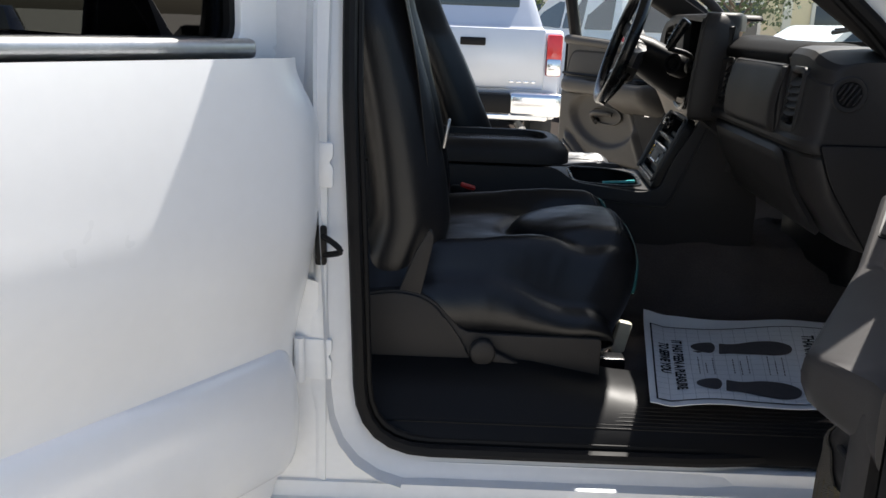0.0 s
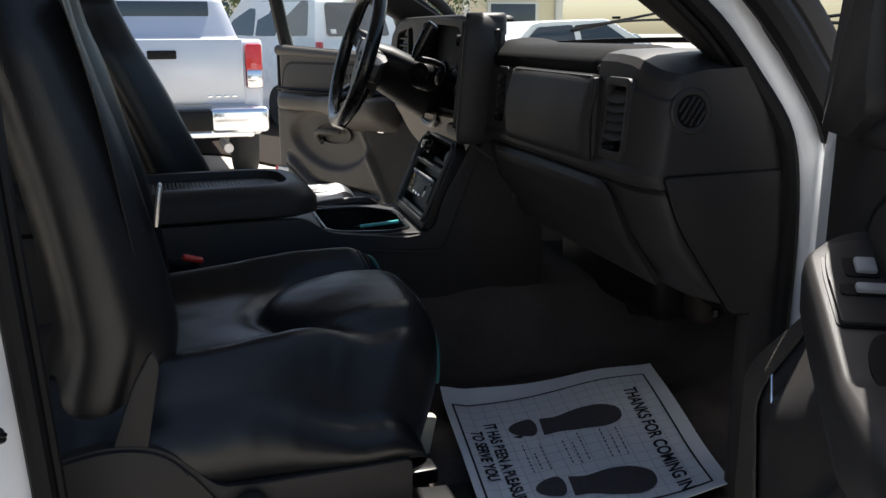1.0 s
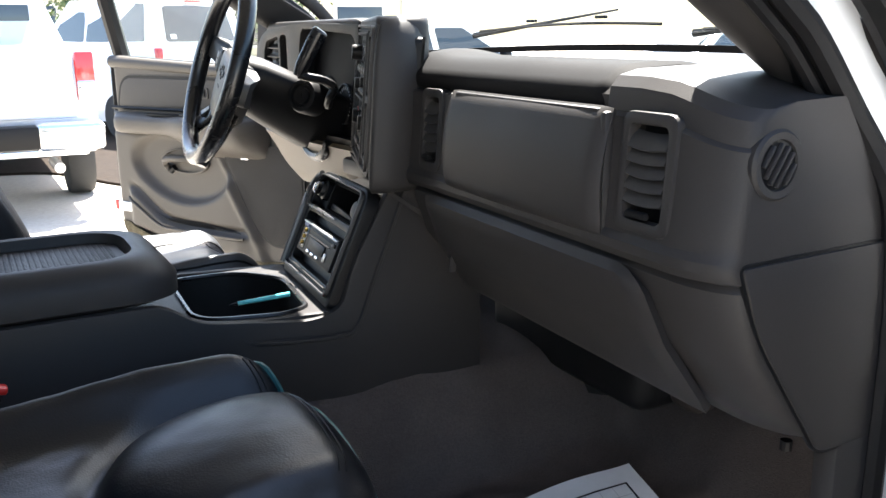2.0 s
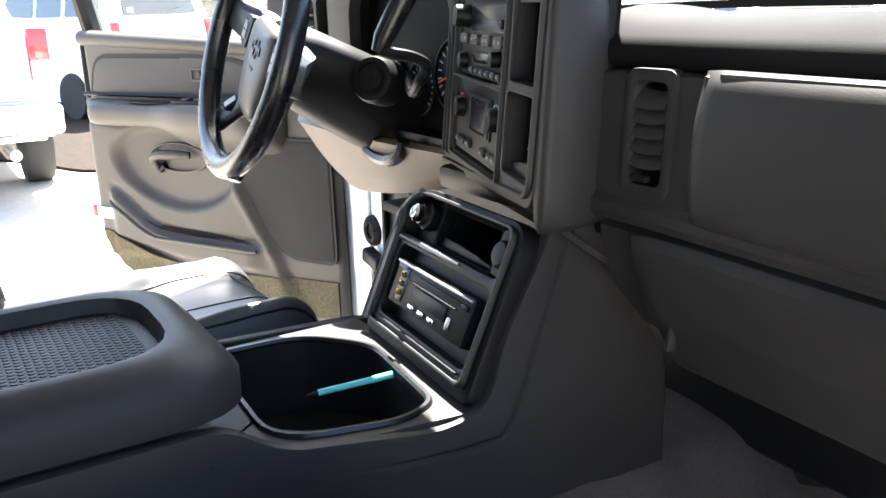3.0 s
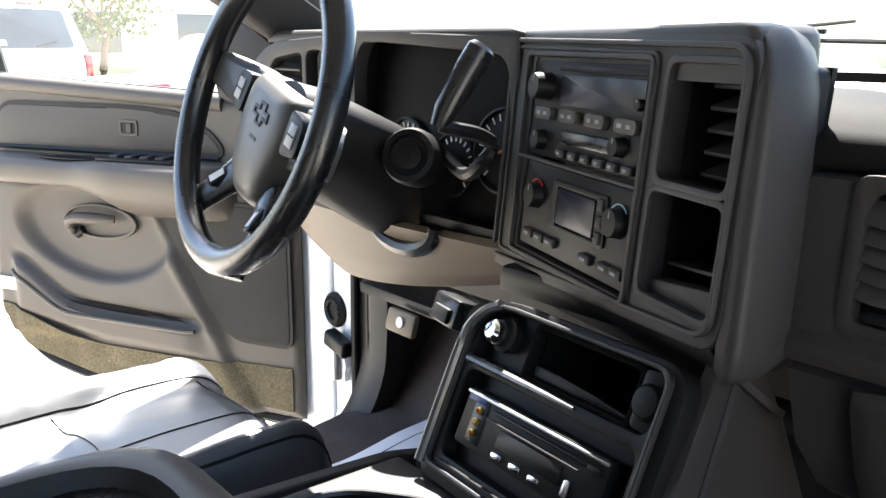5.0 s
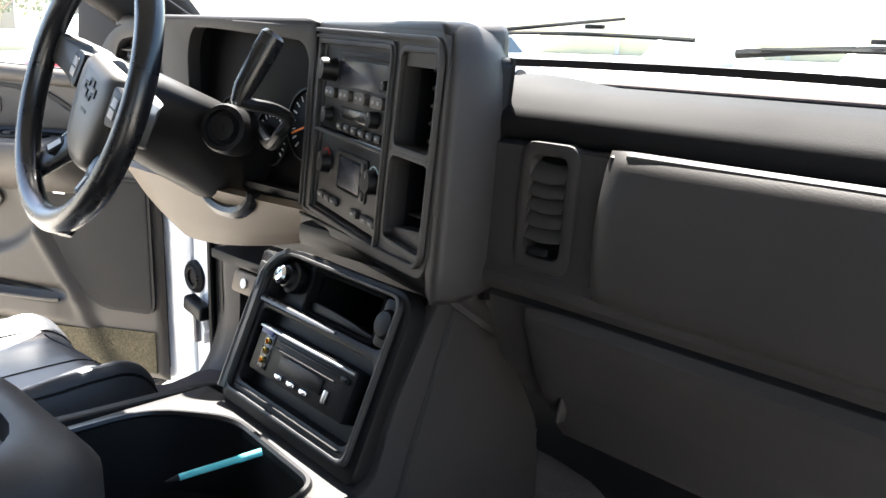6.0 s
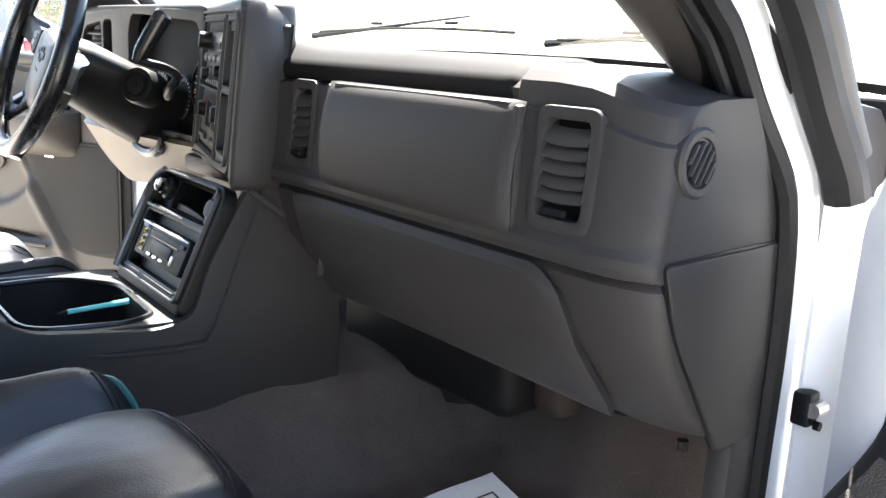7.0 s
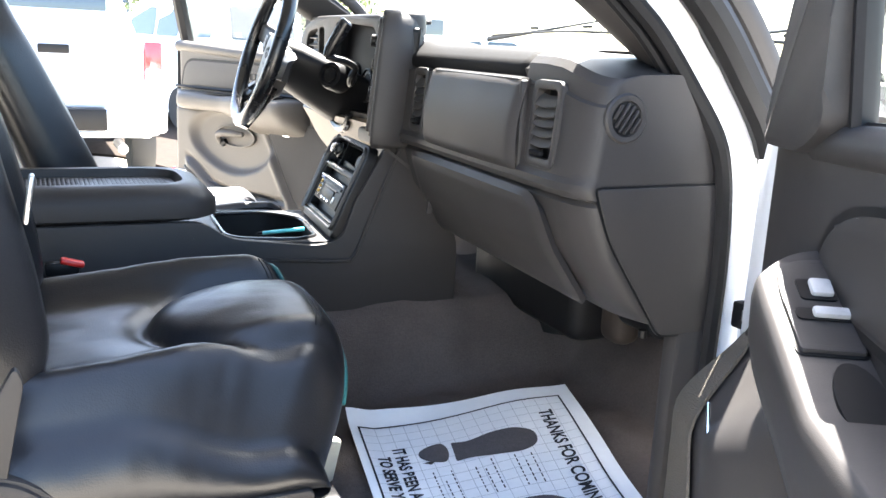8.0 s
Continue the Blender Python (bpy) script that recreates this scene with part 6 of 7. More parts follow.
# switches get a pale grey for the sun that falls on them
for x, y, w, d in ((0.036, 0.036, 0.030, 0.030), (0.072, 0.036, 0.016, 0.048)):
    part("switch_well", plate(rect(x - w / 2, x + w / 2, y - d / 2, y + d / 2, 0.005), [], 0.004, AT, z=0.006), M_BLACK, swp)
    part("switch", boxed((x + 0.001, y - 0.003, 0.0085), (w * 0.66, d * 0.62, 0.007), 0.003, AT, 2, (0, 8, 0)), M_SWITCH, swp)
# again a flat black oval in place of the cup's shaded depth
cupl = [(0.178 + 0.048 * math.cos(a), 0.034 + 0.020 * math.sin(a)) for a in (2 * math.pi * i / 24 for i in range(24))]
part("pull_cup", plate(cupl, [], 0.004, AT, z=0.003), M_BLACK, pdoor, "flat black oval standing in for the pull cup's dark hollow")

# rear door, open about 55 degrees, its outer skin towards the camera
RTH = radians(56.5)
rdoor = thing("rear_door", "open white rear door with a chrome-grey window sill trim", "car door")
RD = axes((-0.800, -0.806, 0.036), (-math.cos(RTH), -math.sin(RTH), 0), (0, 0, 1))   # z outwards
if RD.col[2].x < 0:
    RD = RD @ Matrix.Diagonal((1, 1, -1, 1))


def rear_skin(u, w):
    z = lerp(0.48, 1.27, w)
    front = 0.024 + 0.045 * sstep(1.16, 1.26, z) + 0.02 * sstep(0.70, 0.5, z)
    x = lerp(front, 1.05, u)
    out = 0.050 * (1 - (max(0.0, z - 1.12) / 0.42) ** 2) - 0.048 * sstep(1.08, 0.80, z) ** 1.3 - 0.02 * sstep(0.05, 0.0, u) ** 2
    out -= 0.035 * sstep(0.70, 0.50, z)
    return RD @ Vector((x, z, out))


part("skin", sheet(rear_skin, 30, 80, 0.02), M_WHITE, rdoor, "white painted door skin", 40)
# frame round the glass
part("window_frame", plate(rect(0.05, 1.05, 1.255, 1.86, 0.03), [rect(0.125, 1.0, 1.285, 1.80, 0.03)], 0.06, RD, 0.01, z=0.0), M_WHITE, rdoor)
part("sill_trim", boxed((0.570, 1.282, 0.008), (0.92, 0.028, 0.024), 0.010, RD, seg=3), M_STEEL, rdoor, "brushed grey window sill trim")
part("glass_run", plate(rect(0.118, 1.005, 1.28, 1.805, 0.03), [rect(0.135, 0.99, 1.29, 1.79, 0.025)], 0.02, RD, z=-0.012), M_RUBBER, rdoor)
bm = plate(rect(0.10, 1.0, 1.28, 1.80, 0.03), [], 0.004, RD, z=-0.025)
part("window_pane", bm, M_TINT, rdoor, "dark tinted glass")
def mould_ring(x, k):
    """The moulding's section: a broad convex band with a soft upper shoulder."""
    pts = [(0.705 + 0.112 * k * math.cos(a), -0.012 + 0.066 * k * max(0.0, math.sin(a)) ** 0.62) for a in (math.pi * i / 20 for i in range(21))]
    return [RD @ Vector((x, z + 0.010 * (z > 0.75), o)) for z, o in pts]


bm = loft([mould_ring(x, k) for x, k in ((0.046, 0.55), (0.052, 0.80), (0.062, 0.93), (0.080, 1.0), (0.4, 1.0), (0.8, 1.0), (1.05, 1.0))])
part("body_moulding", bm, M_WHITE, rdoor, "white body-side moulding")
part("inner_trim", plate(rect(0.04, 1.0, 0.60, 1.27, 0.04), [], 0.05, RD, z=-0.03), M_PANEL, rdoor)
# hinges and striker on the post
for z in (1.148, 0.826):
    hg = thing("hinge_assembly", "white painted steel door hinge on the centre post", "hinge", "rear door hinges")
    part("leaf", plate(rounded([(-0.795, z - 0.040), (-0.748, z - 0.040), (-0.748, z - 0.008), (-0.754, z), (-0.748, z + 0.008), (-0.748, z + 0.030), (-0.795, z + 0.030)], 0.004, 3), [], 0.008, axes((0, -0.826, 0), (1, 0, 0), (0, 0, 1)), 0.002, z=0.008), M_JAMB, hg)
    part("knuckle", tube([(-0.800, -0.838, z - 0.042), (-0.800, -0.838, z + 0.034)], 0.009, 10), M_JAMB, hg)
st = thing("striker_assembly", "black striker loop on the door post", "striker")
part("plate", boxed((-0.766, -0.834, 1.015), (0.018, 0.014, 0.064), 0.004), M_BLACK, st)
part("loop", tube(smooth_path([(-0.764, -0.838, 1.032), (-0.741, -0.854, 1.022), (-0.733, -0.854, 1.010), (-0.760, -0.838, 1.000)], 4), 0.005, 8), M_BLACK, st)


# ---- paper floor mat ----
mat = thing("paper_floor_mat", "white printed paper floor mat, slightly curled", "floor mat")
CORNERS = [Vector((-0.200, -0.762, 0.728)), Vector((0.188, -0.735, 0.731)), Vector((0.322, -0.298, 0.742)), Vector((-0.120, -0.318, 0.738))]


def pm(x, y, h):
    """A place on the mat: x forwards, y to the console, both -0.23 to 0.23."""
    u, w = (x + 0.235) / 0.46, (y + 0.235) / 0.45
    a, b, c, d = CORNERS
    p = (a * (1 - u) + b * u) * (1 - w) + (d * (1 - u) + c * u) * w
    return p + Vector((0, 0, h))


def mat_z(x, y):
    return 0.012 * noise.noise((x * 5 + 3, y * 5, 1)) + 0.05 * sstep(0.17, 0.25, y) * sstep(0.05, -0.2, x) * 0.4 + 0.012 * sstep(-0.18, -0.24, x)


def mat_at(u, w):
    x, y = lerp(-0.235, 0.225, u), lerp(-0.235, 0.215, w)
    return pm(x, y, mat_z(x, y))


part("sheet", sheet(mat_at, 40, 40, 0.0012), M_PAPER, mat, "", 60)


M_SOLE = material("grey_speckled_print", (0.095, 0.088, 0.092), 0.85, 0, 0.25, 90, fine=0.35, fine_scale=700, spec=0.2)


def on_mat(outline, name, holes=(), h=0.0012):
    """A print on the sheet: a thin film that follows it."""
    bm = bmesh.new()
    edges = []
    for loop in (outline, *holes):
        vs = [bm.verts.new((p[0], p[1], 0)) for p in loop]
        edges += [bm.edges.new((vs[i], vs[(i + 1) % len(vs)])) for i in range(len(vs))]
    bmesh.ops.triangle_fill(bm, use_beauty=True, edges=edges)
    bmesh.ops.subdivide_edges(bm, edges=[e for e in bm.edges if e.calc_length() > 0.04], cuts=3)
    for v in bm.verts:
        v.co = pm(v.co.x, v.co.y, mat_z(v.co.x, v.co.y) + h)
    return part(name, bm, M_SOLE if "print" in name else M_INK, mat)


def bar(x0, x1, y0, y1, name, h=0.0012):
    def f(u, w):
        x, y = lerp(x0, x1, u), lerp(y0, y1, w)
        return pm(x, y, mat_z(x, y) + h)
    return part(name, sheet(f, max(1, int(abs(x1 - x0) / 0.03)), max(1, int(abs(y1 - y0) / 0.03))), M_INK, mat)


for a in ((-0.221, 0.194, 0.166, 0.170), (-0.221, 0.194, -0.219, -0.215), (-0.221, -0.217, -0.219, 0.170), (0.190, 0.194, -0.219, 0.170)):
    bar(*a, "border")

# grid of thin ruled lines
M_RULE = material("grey_print", (0.42, 0.43, 0.46), 0.85, 0, 0.1, 60)


def rule(x0, x1, y0, y1):
    def f(u, w):
        x, y = lerp(x0, x1, u), lerp(y0, y1, w)
        return pm(x, y, mat_z(x, y) + 0.0006)
    return part("ruled_line", sheet(f, max(1, int(abs(x1 - x0) / 0.03)), max(1, int(abs(y1 - y0) / 0.03))), M_RULE, mat)


for i in range(1, 15):
    rule(lerp(-0.217, 0.190, i / 15) - 0.0005, lerp(-0.217, 0.190, i / 15) + 0.0005, -0.215, 0.166)
for i in range(1, 15):
    rule(-0.217, 0.190, lerp(-0.215, 0.166, i / 15) - 0.0005, lerp(-0.215, 0.166, i / 15) + 0.0005)


def sole(cx, cy, tilt):
    """Shoe print: heel and sole, toe towards the front."""
    c, s = math.cos(radians(tilt)), math.sin(radians(tilt))

    def place(p):
        return (cx + p[0] * c - p[1] * s, cy + p[0] * s + p[1] * c)
    heel = [(-0.085 + 0.040 * math.cos(a) * (1 if math.cos(a) < 0 else 0.40), (0.030 + 0.004 * math.cos(a)) * math.sin(a)) for a in (2 * math.pi * i / 24 for i in range(24))]
    toe = rounded([(-0.060, -0.034), (-0.03, -0.030), (0.02, -0.040), (0.070, -0.043), (0.105, -0.024), (0.108, 0.016), (0.070, 0.036), (0.02, 0.034), (-0.03, 0.020), (-0.060, 0.026)], [0.004, 0.02, 0.02, 0.02, 0.02, 0.02, 0.02, 0.02, 0.02, 0.004], 5)
    on_mat([place(p) for p in heel], "heel_print")
    on_mat([place(p) for p in toe], "sole_print")


sole(-0.006, 0.050, -4)
sole(-0.006, -0.150, -5)
# lines of small print
rnd = random.Random(3)
for k in range(9):
    x = -0.118 + (k // 3) * 0.078 + (k % 3) * 0.0165
    y0 = -0.088 + 0.006 * (k % 2)
    a = y0
    while a < -0.004 - 0.02 * (k % 3 == 1):
        w = rnd.uniform(0.004, 0.010)
        bar(x - 0.0012, x + 0.0012, a, a + w, "small_print", 0.0013)
        a += w + 0.004


def words(body, size, x, y, turn, squeeze=1.0):
    ob = text_mesh("lettering", body, size, Matrix(), M_INK, mat, 0.0, "CENTER", squeeze, 0.0011)
    c, s = math.cos(radians(turn)), math.sin(radians(turn))
    for v in ob.data.vertices:
        px, py = x + v.co.x * c - v.co.y * s, y + v.co.x * s + v.co.y * c
        v.co = pm(px, py, mat_z(px, py) + 0.0013)
    return ob


words("THANKS FOR COMING IN", 0.040, 0.142, -0.050, -90, 0.72)
words("IT HAS BEEN A PLEASURE", 0.031, -0.163, -0.040, -90, 0.74)
words("TO SERVE YOU", 0.031, -0.194, -0.010, -90, 0.74)

# second paper mat on the driver's floor
mat_d = thing("paper_floor_mat", "white printed paper mat on the driver's floor", "floor mat")


def dm(x, y, h=0.0):
    """A place on the driver's mat, x forwards and y across, from 0 to 0.44."""
    p = Vector((0.095, 0.655, 0.0)) + Vector((0.98, 0.20, 0)) * x + Vector((-0.62, -0.78, 0)) * y
    return Vector((p.x, p.y, 0.742 + 0.010 * noise.noise((p.x * 6, p.y * 6, 4)) + h))


part("sheet", sheet(lambda u, w: dm(u * 0.40, w * 0.36), 20, 20, 0.0012), M_PAPER, mat_d, "", 60)
for x0, x1, y0, y1 in ((0.03, 0.37, 0.045, 0.049), (0.03, 0.034, 0.045, 0.34), (0.366, 0.37, 0.045, 0.34)):
    part("border", sheet(lambda u, w: dm(lerp(x0, x1, u), lerp(y0, y1, w), 0.0014), 12, 12), M_INK, mat_d)
for i in range(9):
    part("ruled_line", sheet(lambda u, w: dm(0.05 + i * 0.038 + 0.0012 * w, lerp(0.06, 0.33, u), 0.0010), 12, 1), M_RULE, mat_d)
for i in range(6):
    part("ruled_line", sheet(lambda u, w: dm(lerp(0.05, 0.36, u), 0.075 + i * 0.038 + 0.0012 * w, 0.0010), 12, 1), M_RULE, mat_d)
sole = [(0.20 + 0.115 * math.cos(a), 0.19 + (0.036 - 0.010 * math.cos(a)) * math.sin(a)) for a in (2 * math.pi * i / 28 for i in range(28))]
bm = bmesh.new()
bm.faces.new([bm.verts.new(dm(x, y, 0.0035)) for x, y in sole])
part("sole_print", bm, M_INK, mat_d)


# ---- parked vehicles and distance ----
M_TAIL = material("red_tail_lamp", (0.55, 0.02, 0.02), 0.15, 0, 0.15, 15, coat=0.8)
M_TYRE = material("tyre_rubber", (0.02, 0.02, 0.02), 0.8, 0, 0.2, 12)
M_SILVER = material("silver_paint", (0.52, 0.55, 0.60), 0.32, 0.35, 0.04, 3, coat=0.6, fine=0.02)
M_DARKGLASS = material("dark_car_glass", (0.03, 0.04, 0.045), 0.06, 0, 0.1, 3, coat=0.5)
M_BLUECAR = material("dark_blue_paint", (0.02, 0.035, 0.09), 0.3, 0.2, 0.05, 3, coat=0.7)


def wheel_set(car, M, xs, half, r):
    for x in xs:
        for s in (-1, 1):
            m = M @ axes((x, s * (half - 0.10), r), (1, 0, 0), (0, 0, s))
            w = part("wheel", turned(m, [(r * 0.62, -0.12), (r * 0.95, -0.12), (r, -0.09), (r, 0.09), (r * 0.95, 0.12), (r * 0.66, 0.12)], 28), M_TYRE, car)
            part("rim", turned(m, [(r * 0.66, 0.10), (r * 0.64, 0.115), (r * 0.56, 0.09), (r * 0.2, 0.10), (r * 0.08, 0.115)], 24), M_STEEL, w)


def parked_car(name, label, category, M, side, glass, W, paint, wheels, r, belt, roof_w, rear_glass=None):
    """A parked vehicle. side: outline in x (length) and z; glass: side windows; M places it, x to its front."""
    car = thing(name, label, category, "parked cars")

    def width(z):
        return W / 2 * (1 - 0.04 * sstep(belt, 0.3, z)) if z < belt else lerp(W / 2, roof_w / 2, min(1, (z - belt) / 0.55))

    poly = rounded(side, 0.09, 4)
    ys = [-1.0, -0.97, -0.85, 0.0, 0.85, 0.97, 1.0]
    cx = sum(p[0] for p in poly) / len(poly)
    rings = []
    for k in ys:
        rings.append([M @ Vector((cx + (x - cx) * (0.985 if abs(k) == 1 else 1.0), k * width(z), 0.9 + (z - 0.9) * (0.985 if abs(k) == 1 else 1.0))) for x, z in poly])
    part("body", loft(rings), paint, car, "", 40)
    for g in glass:
        for s in (-1, 1):
            bm = bmesh.new()
            vs = [bm.verts.new(M @ Vector((x, s * (width(z) + 0.006), z))) for x, z in rounded(g, 0.04, 3)]
            bm.faces.new(vs if s > 0 else vs[::-1])
            ext = bmesh.ops.extrude_face_region(bm, geom=list(bm.faces))
            off = (M.to_3x3() @ Vector((0, -s * 0.02, 0)))
            bmesh.ops.translate(bm, verts=[e for e in ext["geom"] if isinstance(e, bmesh.types.BMVert)], vec=off)
            part("side_window", bm, M_DARKGLASS, car)
    wheel_set(car, M, wheels, W / 2, r)
    return car, width


def face_box(car, name, M, x, y0, y1, z0, z1, mat, d=0.04, bevel=0.012, label=""):
    return part(name, boxed((x, (y0 + y1) / 2, (z0 + z1) / 2), (d, abs(y1 - y0), abs(z1 - z0)), bevel, M), mat, car, label)


# pickup with its tailgate towards the open driver's door
TM = Matrix.Translation((-0.345, 7.0, GROUND)) @ Matrix.Rotation(radians(90), 4, "Z")     # its front points along +y
side = [(0.0, 0.78), (0.02, 1.44), (2.05, 1.44), (2.07, 1.46), (2.3, 1.92), (3.3, 1.95), (4.05, 1.42), (5.2, 1.32), (5.45, 1.1), (5.5, 0.55), (0.1, 0.52)]
truck, _ = parked_car("pickup_truck", "silver pickup truck with a chrome rear bumper, seen from behind", "pickup truck", TM, side,
                       [[(2.35, 1.42), (2.45, 1.84), (3.0, 1.87), (3.0, 1.42)], [(3.05, 1.42), (3.05, 1.87), (3.35, 1.87), (3.9, 1.42)]], 1.86, M_SILVER, (1.2, 4.6), 0.40, 1.42, 1.5)
face_box(truck, "tailgate", TM, -0.004, -0.74, 0.74, 0.84, 1.445, M_SILVER, 0.05, 0.02, "plain silver tailgate")
h = face_box(truck, "tailgate_handle", TM, -0.035, -0.13, 0.13, 1.265, 1.345, M_BLACK, 0.025, 0.015, "black tailgate handle")
for i in range(4):
    face_box(truck, "badge_bar", TM, -0.034, -0.66 + i * 0.075, -0.61 + i * 0.075, 0.905, 0.925, M_CHROME, 0.006, 0.002)
for s in (-1, 1):
    lamp = face_box(truck, "tail_lamp", TM, -0.012, s * 0.755, s * 0.915, 0.98, 1.40, M_TAIL, 0.06, 0.025, "red tail lamp with a clear lower lens")
    face_box(lamp, "clear_lens", TM, -0.020, s * 0.76, s * 0.91, 0.985, 1.16, M_CHROME, 0.06, 0.02)
    bm = boxed((-0.10, s * 0.66, 0.70), (0.20, 0.55, 0.24), 0.05, TM, 4)
    part("bumper_end", bm, M_CHROME, truck, "chrome bumper corner")
face_box(truck, "bumper_step", TM, -0.10, -0.42, 0.42, 0.60, 0.80, M_BLACK, 0.20, 0.03)
face_box(truck, "bumper_lower", TM, -0.06, -0.80, 0.80, 0.53, 0.61, M_CHROME, 0.16, 0.03)
part("exhaust", tube([TM @ Vector((0.5, -0.55, 0.42)), TM @ Vector((-0.05, -0.55, 0.42))], 0.045, 12), M_STEEL, truck)
face_box(truck, "rear_window", TM, 2.20, -0.62, 0.62, 1.50, 1.86, M_DARKGLASS, 0.03, 0.02)

# white sport utility vehicle beyond it, rear window towards us
UM = Matrix.Translation((2.82, 12.15, GROUND)) @ Matrix.Rotation(radians(112), 4, "Z")
side = [(0.0, 0.25), (0.0, 1.20), (0.05, 1.38), (0.24, 2.02), (2.5, 2.08), (3.2, 1.48), (4.05, 1.30), (4.2, 0.95), (4.2, 0.28), (0.1, 0.22)]
suv, _ = parked_car("sport_utility_vehicle", "white sport utility vehicle with a dark rear window", "car", UM, side,
                    [[(0.26, 1.45), (0.36, 1.98), (1.10, 2.00), (1.10, 1.45)], [(1.2, 1.45), (1.2, 2.00), (1.85, 2.01), (1.85, 1.45)], [(1.93, 1.45), (1.93, 2.01), (2.4, 1.98), (2.95, 1.48)]], 1.68, M_WHITE, (1.15, 3.40), 0.34, 1.42, 1.42)
tm = UM @ axes((0.135, 0, 1.70), (0, -1, 0), (0.30, 0, 1))
rw = part("rear_window", plate(rounded([(-0.60, -0.27), (0.60, -0.27), (0.54, 0.26), (-0.54, 0.26)], 0.06, 4), [], 0.02, tm, 0.005, z=0.02), M_DARKGLASS, suv, "dark tailgate window")
part("wiper", tube([tm @ Vector((0.0, -0.25, 0.035)), tm @ Vector((0.32, -0.18, 0.035))], 0.010, 6), M_BLACK, rw)
part("sticker", boxed((-0.48, -0.20, 0.022), (0.10, 0.07, 0.004), 0.001, tm), M_LIGHTBTN, rw)
face_box(suv, "high_brake_lamp", UM, 0.22, -0.14, 0.14, 2.00, 2.035, M_TAIL, 0.08, 0.01)
for s in (-1, 1):
    face_box(suv, "tail_lamp", UM, 0.02, s * 0.72, s * 0.83, 1.0, 1.36, M_TAIL, 0.08, 0.02)
face_box(suv, "rear_bumper", UM, -0.05, -0.80, 0.80, 0.28, 0.62, M_WHITE, 0.18, 0.05)
face_box(suv, "number_plate", UM, -0.01, -0.15, 0.15, 0.88, 1.01, M_LIGHTBTN, 0.02, 0.005)

# long white sedan further ahead, its red tail lamp over the door's edge
SM = Matrix.Translation((2.70, 9.4, GROUND)) @ Matrix.Rotation(radians(8), 4, "Z")
side = [(0.0, 0.55), (0.0, 0.95), (0.1, 1.12), (0.9, 1.16), (1.5, 1.62), (2.7, 1.66), (3.5, 1.22), (4.6, 1.08), (4.85, 0.8), (4.85, 0.4), (0.1, 0.38)]
sedan, _ = parked_car("sedan", "white sedan with a red tail lamp", "car", SM, side,
                        [[(1.05, 1.18), (1.55, 1.55), (2.1, 1.58), (2.1, 1.18)], [(2.2, 1.18), (2.2, 1.58), (2.65, 1.58), (3.25, 1.20)]], 1.80, M_WHITE, (0.95, 3.9), 0.33, 1.17, 1.35)
face_box(sedan, "tail_lamp", SM, 0.14, -0.915, -0.70, 0.96, 1.12, M_TAIL, 0.36, 0.05, "red tail lamp")
face_box(sedan, "tail_lamp", SM, 0.02, 0.70, 0.89, 0.98, 1.12, M_TAIL, 0.10, 0.03)
part("trim_strip", boxed((1.6, -0.905, 1.09), (1.6, 0.02, 0.10), 0.008, SM), M_STEEL, sedan)
part("mirror", boxed((3.2, -0.98, 1.22), (0.12, 0.16, 0.12), 0.04, SM), M_BLACK, sedan)

# row of cars ahead, seen through the windscreen
def row_car(x, y, yaw, paint, label):
    m = Matrix.Translation((x, y, GROUND)) @ Matrix.Rotation(radians(yaw), 4, "Z")
    prof = [(0.0, 0.50), (0.0, 0.95), (0.25, 1.10), (1.0, 1.45), (2.3, 1.47), (3.15, 1.02), (4.2, 0.88), (4.45, 0.65), (4.45, 0.35), (0.1, 0.33)]
    c, _ = parked_car("parked_car", label, "car", m, prof, [[(0.8, 1.02), (1.1, 1.38), (1.65, 1.40), (1.65, 1.02)], [(1.72, 1.02), (1.72, 1.40), (2.2, 1.40), (2.85, 1.02)]], 1.74, paint, (0.85, 3.55), 0.31, 1.0, 1.25)
    tmx = m @ axes((2.78, 0, 1.24), (0, 1, 0), (-0.9, 0, 0.5))
    part("windscreen", plate(rounded([(-0.66, -0.42), (0.66, -0.42), (0.56, 0.40), (-0.56, 0.40)], 0.08, 4), [], 0.02, tmx, 0.004, z=0.03), M_DARKGLASS, c)
    for s in (-1, 1):
        face_box(c, "headlamp", m, 4.36, s * 0.52, s * 0.80, 0.66, 0.78, M_CHROME, 0.12, 0.03)
    face_box(c, "grille", m, 4.43, -0.45, 0.45, 0.52, 0.72, M_BLACK, 0.06, 0.02)
    return c


row_car(14.5, 7.4, 200, M_WHITE, "white parked car facing the lot")
row_car(14.0, 3.6, 188, M_WHITE, "white parked car in the row ahead")
row_car(17.0, 14.5, 185, M_SILVER, "silver parked car in the row ahead")
row_car(13.0, -2.5, 178, M_BLUECAR, "dark blue parked car in the row ahead")
row_car(9.5, 15.0, 205, M_SILVER, "silver parked car near the building")

# buildings
M_STUCCO = material("yellow_stucco", (0.72, 0.62, 0.42), 0.9, 0, 0.1, 0.5, bump=0.4, bump_scale=40, fine=0.08, fine_scale=12)
M_TRIMW = material("pale_trim", (0.72, 0.68, 0.60), 0.8, 0, 0.06, 2)


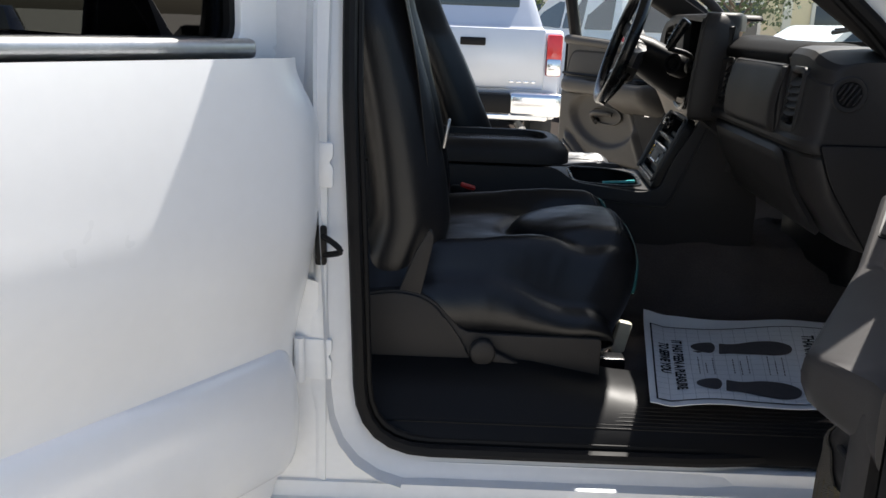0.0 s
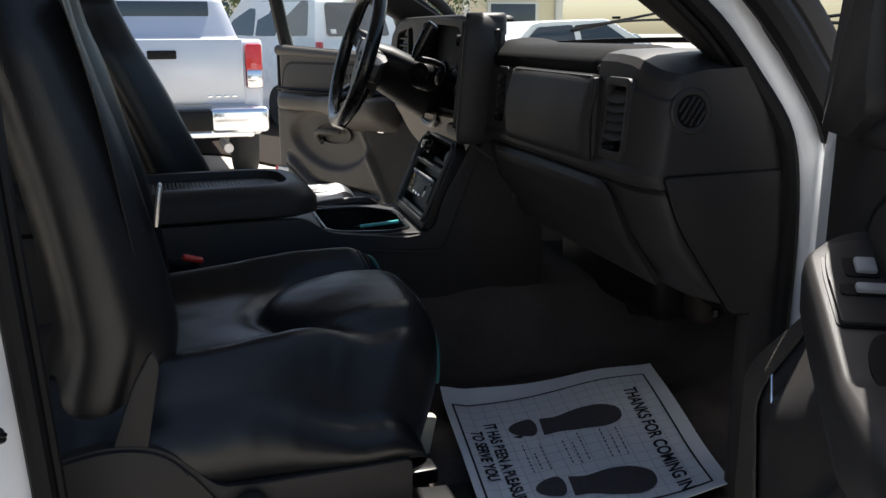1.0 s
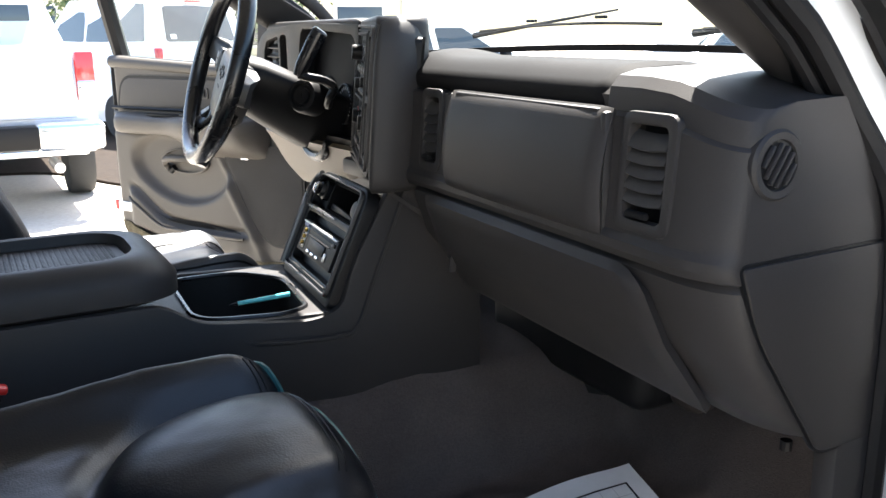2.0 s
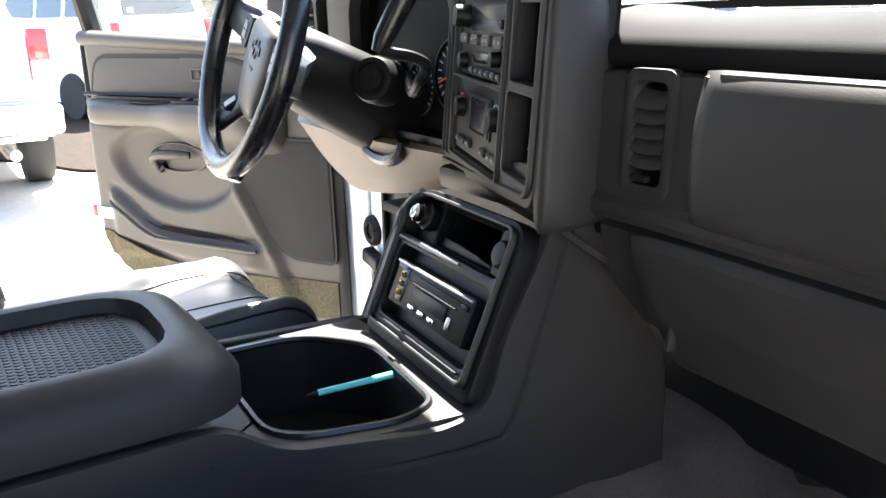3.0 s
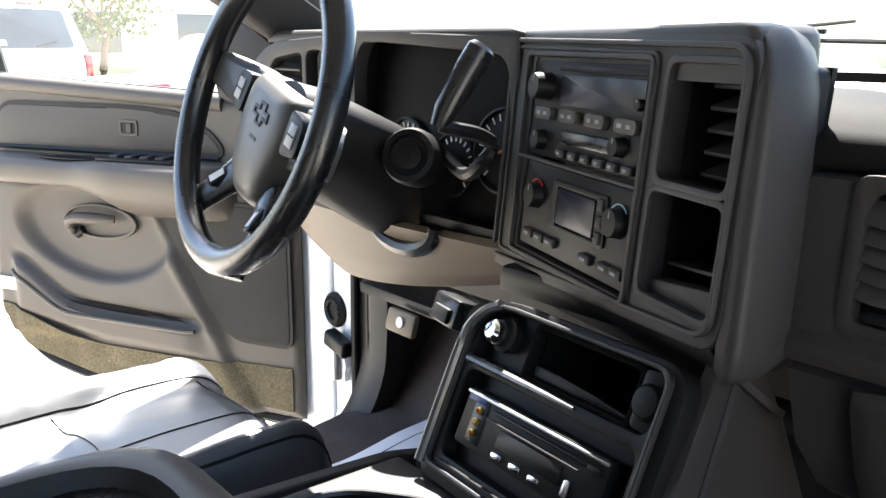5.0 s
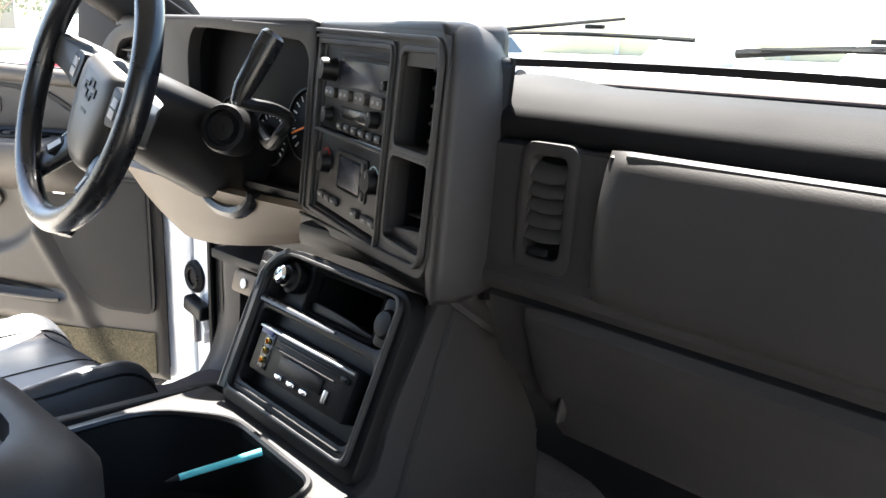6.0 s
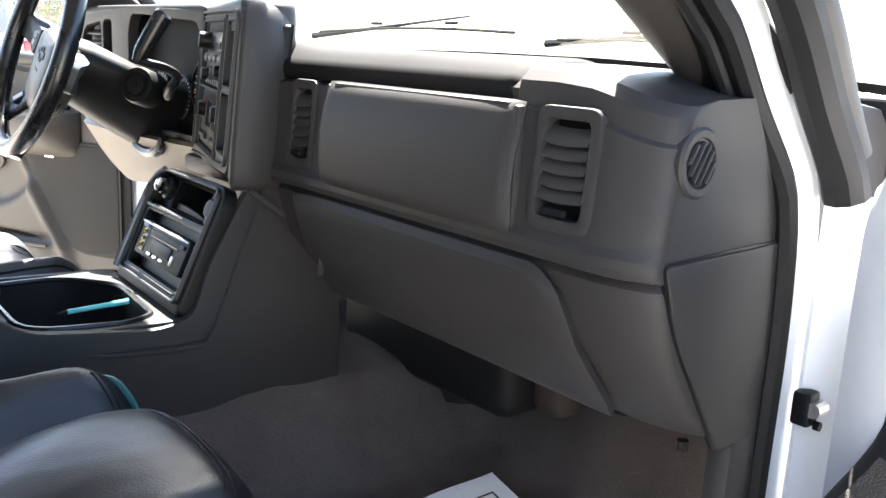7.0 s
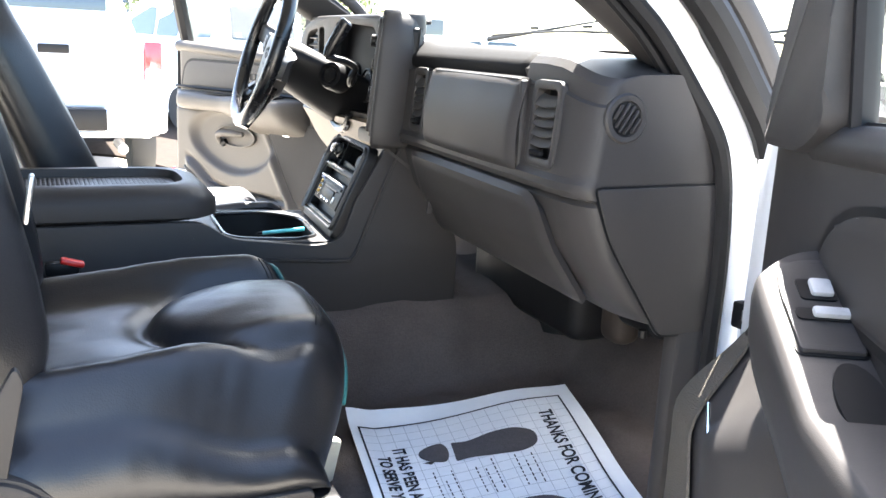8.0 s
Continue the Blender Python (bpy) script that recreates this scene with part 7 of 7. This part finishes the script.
def building(x, y, yaw, w, hgt, d, bays, label, pane):
    m = Matrix.Translation((x, y, GROUND)) @ Matrix.Rotation(radians(yaw), 4, "Z")
    b = thing("building", label, "building")
    part("wall", boxed((0, d / 2, hgt / 2), (w, d, hgt), 0.03, m), M_STUCCO, b)
    part("roof", boxed((0, d / 2, hgt + 0.15), (w + 0.6, d + 0.6, 0.35), 0.05, m), M_TRIMW, b)
    for i in range(bays):
        cx = lerp(-w / 2, w / 2, (i + 0.5) / bays)
        f = part("window", boxed((cx, -0.03, 1.9), (w / bays * 0.55, 0.10, 1.7), 0.02, m), M_TRIMW, b)
        part("pane", boxed((cx, -0.075, 1.9), (w / bays * 0.48, 0.04, 1.5), 0.01, m), pane, f)
        part("pilaster", boxed((cx + w / bays / 2, -0.06, hgt / 2), (0.35, 0.16, hgt), 0.02, m), M_TRIMW, b)
    return b


building(2, 34, 0, 30, 5.2, 10, 7, "low yellow stucco building behind the lot", M_DARKGLASS)
building(60, 30, -65, 30, 4.2, 10, 5, "distant yellow stucco building", M_WASHED_PANE)

# trees
M_BARK = material("bark", (0.16, 0.12, 0.09), 0.9, 0, 0.3, 6, bump=0.8, bump_scale=20)
M_LEAF = material("green_foliage", (0.075, 0.11, 0.035), 0.6, 0, 0.4, 2, fine=0.25, fine_scale=8)
rng = random.Random(5)


def tree(x, y, hgt, crown):
    t = thing("tree", "small leafy street tree", "tree", "trees")
    base = Vector((x, y, GROUND))
    bm = tube([base + Vector((0.03 * i * i, 0, hgt * 0.55 * i / 4)) for i in range(5)], [0.16, 0.14, 0.12, 0.10, 0.07], 8)
    for k in range(7):
        a = k * 0.9
        s = base + Vector((0.1, 0, hgt * (0.34 + 0.03 * k)))
        tube([s, s + Vector((math.cos(a), math.sin(a), 0.9)) * crown * 0.35, s + Vector((math.cos(a) * 1.1, math.sin(a) * 1.1, 1.3)) * crown * 0.6], [0.06, 0.04, 0.015], 6, bm)
    part("trunk", bm, M_BARK, t)
    bm = bmesh.new()
    for c in range(46):
        a, b = rng.uniform(0, 6.28), rng.uniform(-0.8, 1)
        rr = crown * rng.uniform(0.35, 1.0)
        cc = base + Vector((math.cos(a) * rr * math.sqrt(1 - min(1, b * b)), math.sin(a) * rr * math.sqrt(1 - min(1, b * b)), hgt * 0.66 + b * crown * 0.75))
        for _ in range(34):
            p = cc + Vector((rng.gauss(0, 0.26), rng.gauss(0, 0.26), rng.gauss(0, 0.20)))
            n = Vector((rng.gauss(0, 1), rng.gauss(0, 1), rng.gauss(0.5, 1))).normalized()
            u = n.orthogonal().normalized() * rng.uniform(0.06, 0.12)
            w = n.cross(u)
            bm.faces.new([bm.verts.new(q) for q in (p - u, p + w * 0.6, p + u, p - w * 0.6)])
    part("crown", bm, M_LEAF, t)


tree(3.4, 26.0, 4.2, 1.7)
tree(9.5, 30.0, 4.6, 2.0)
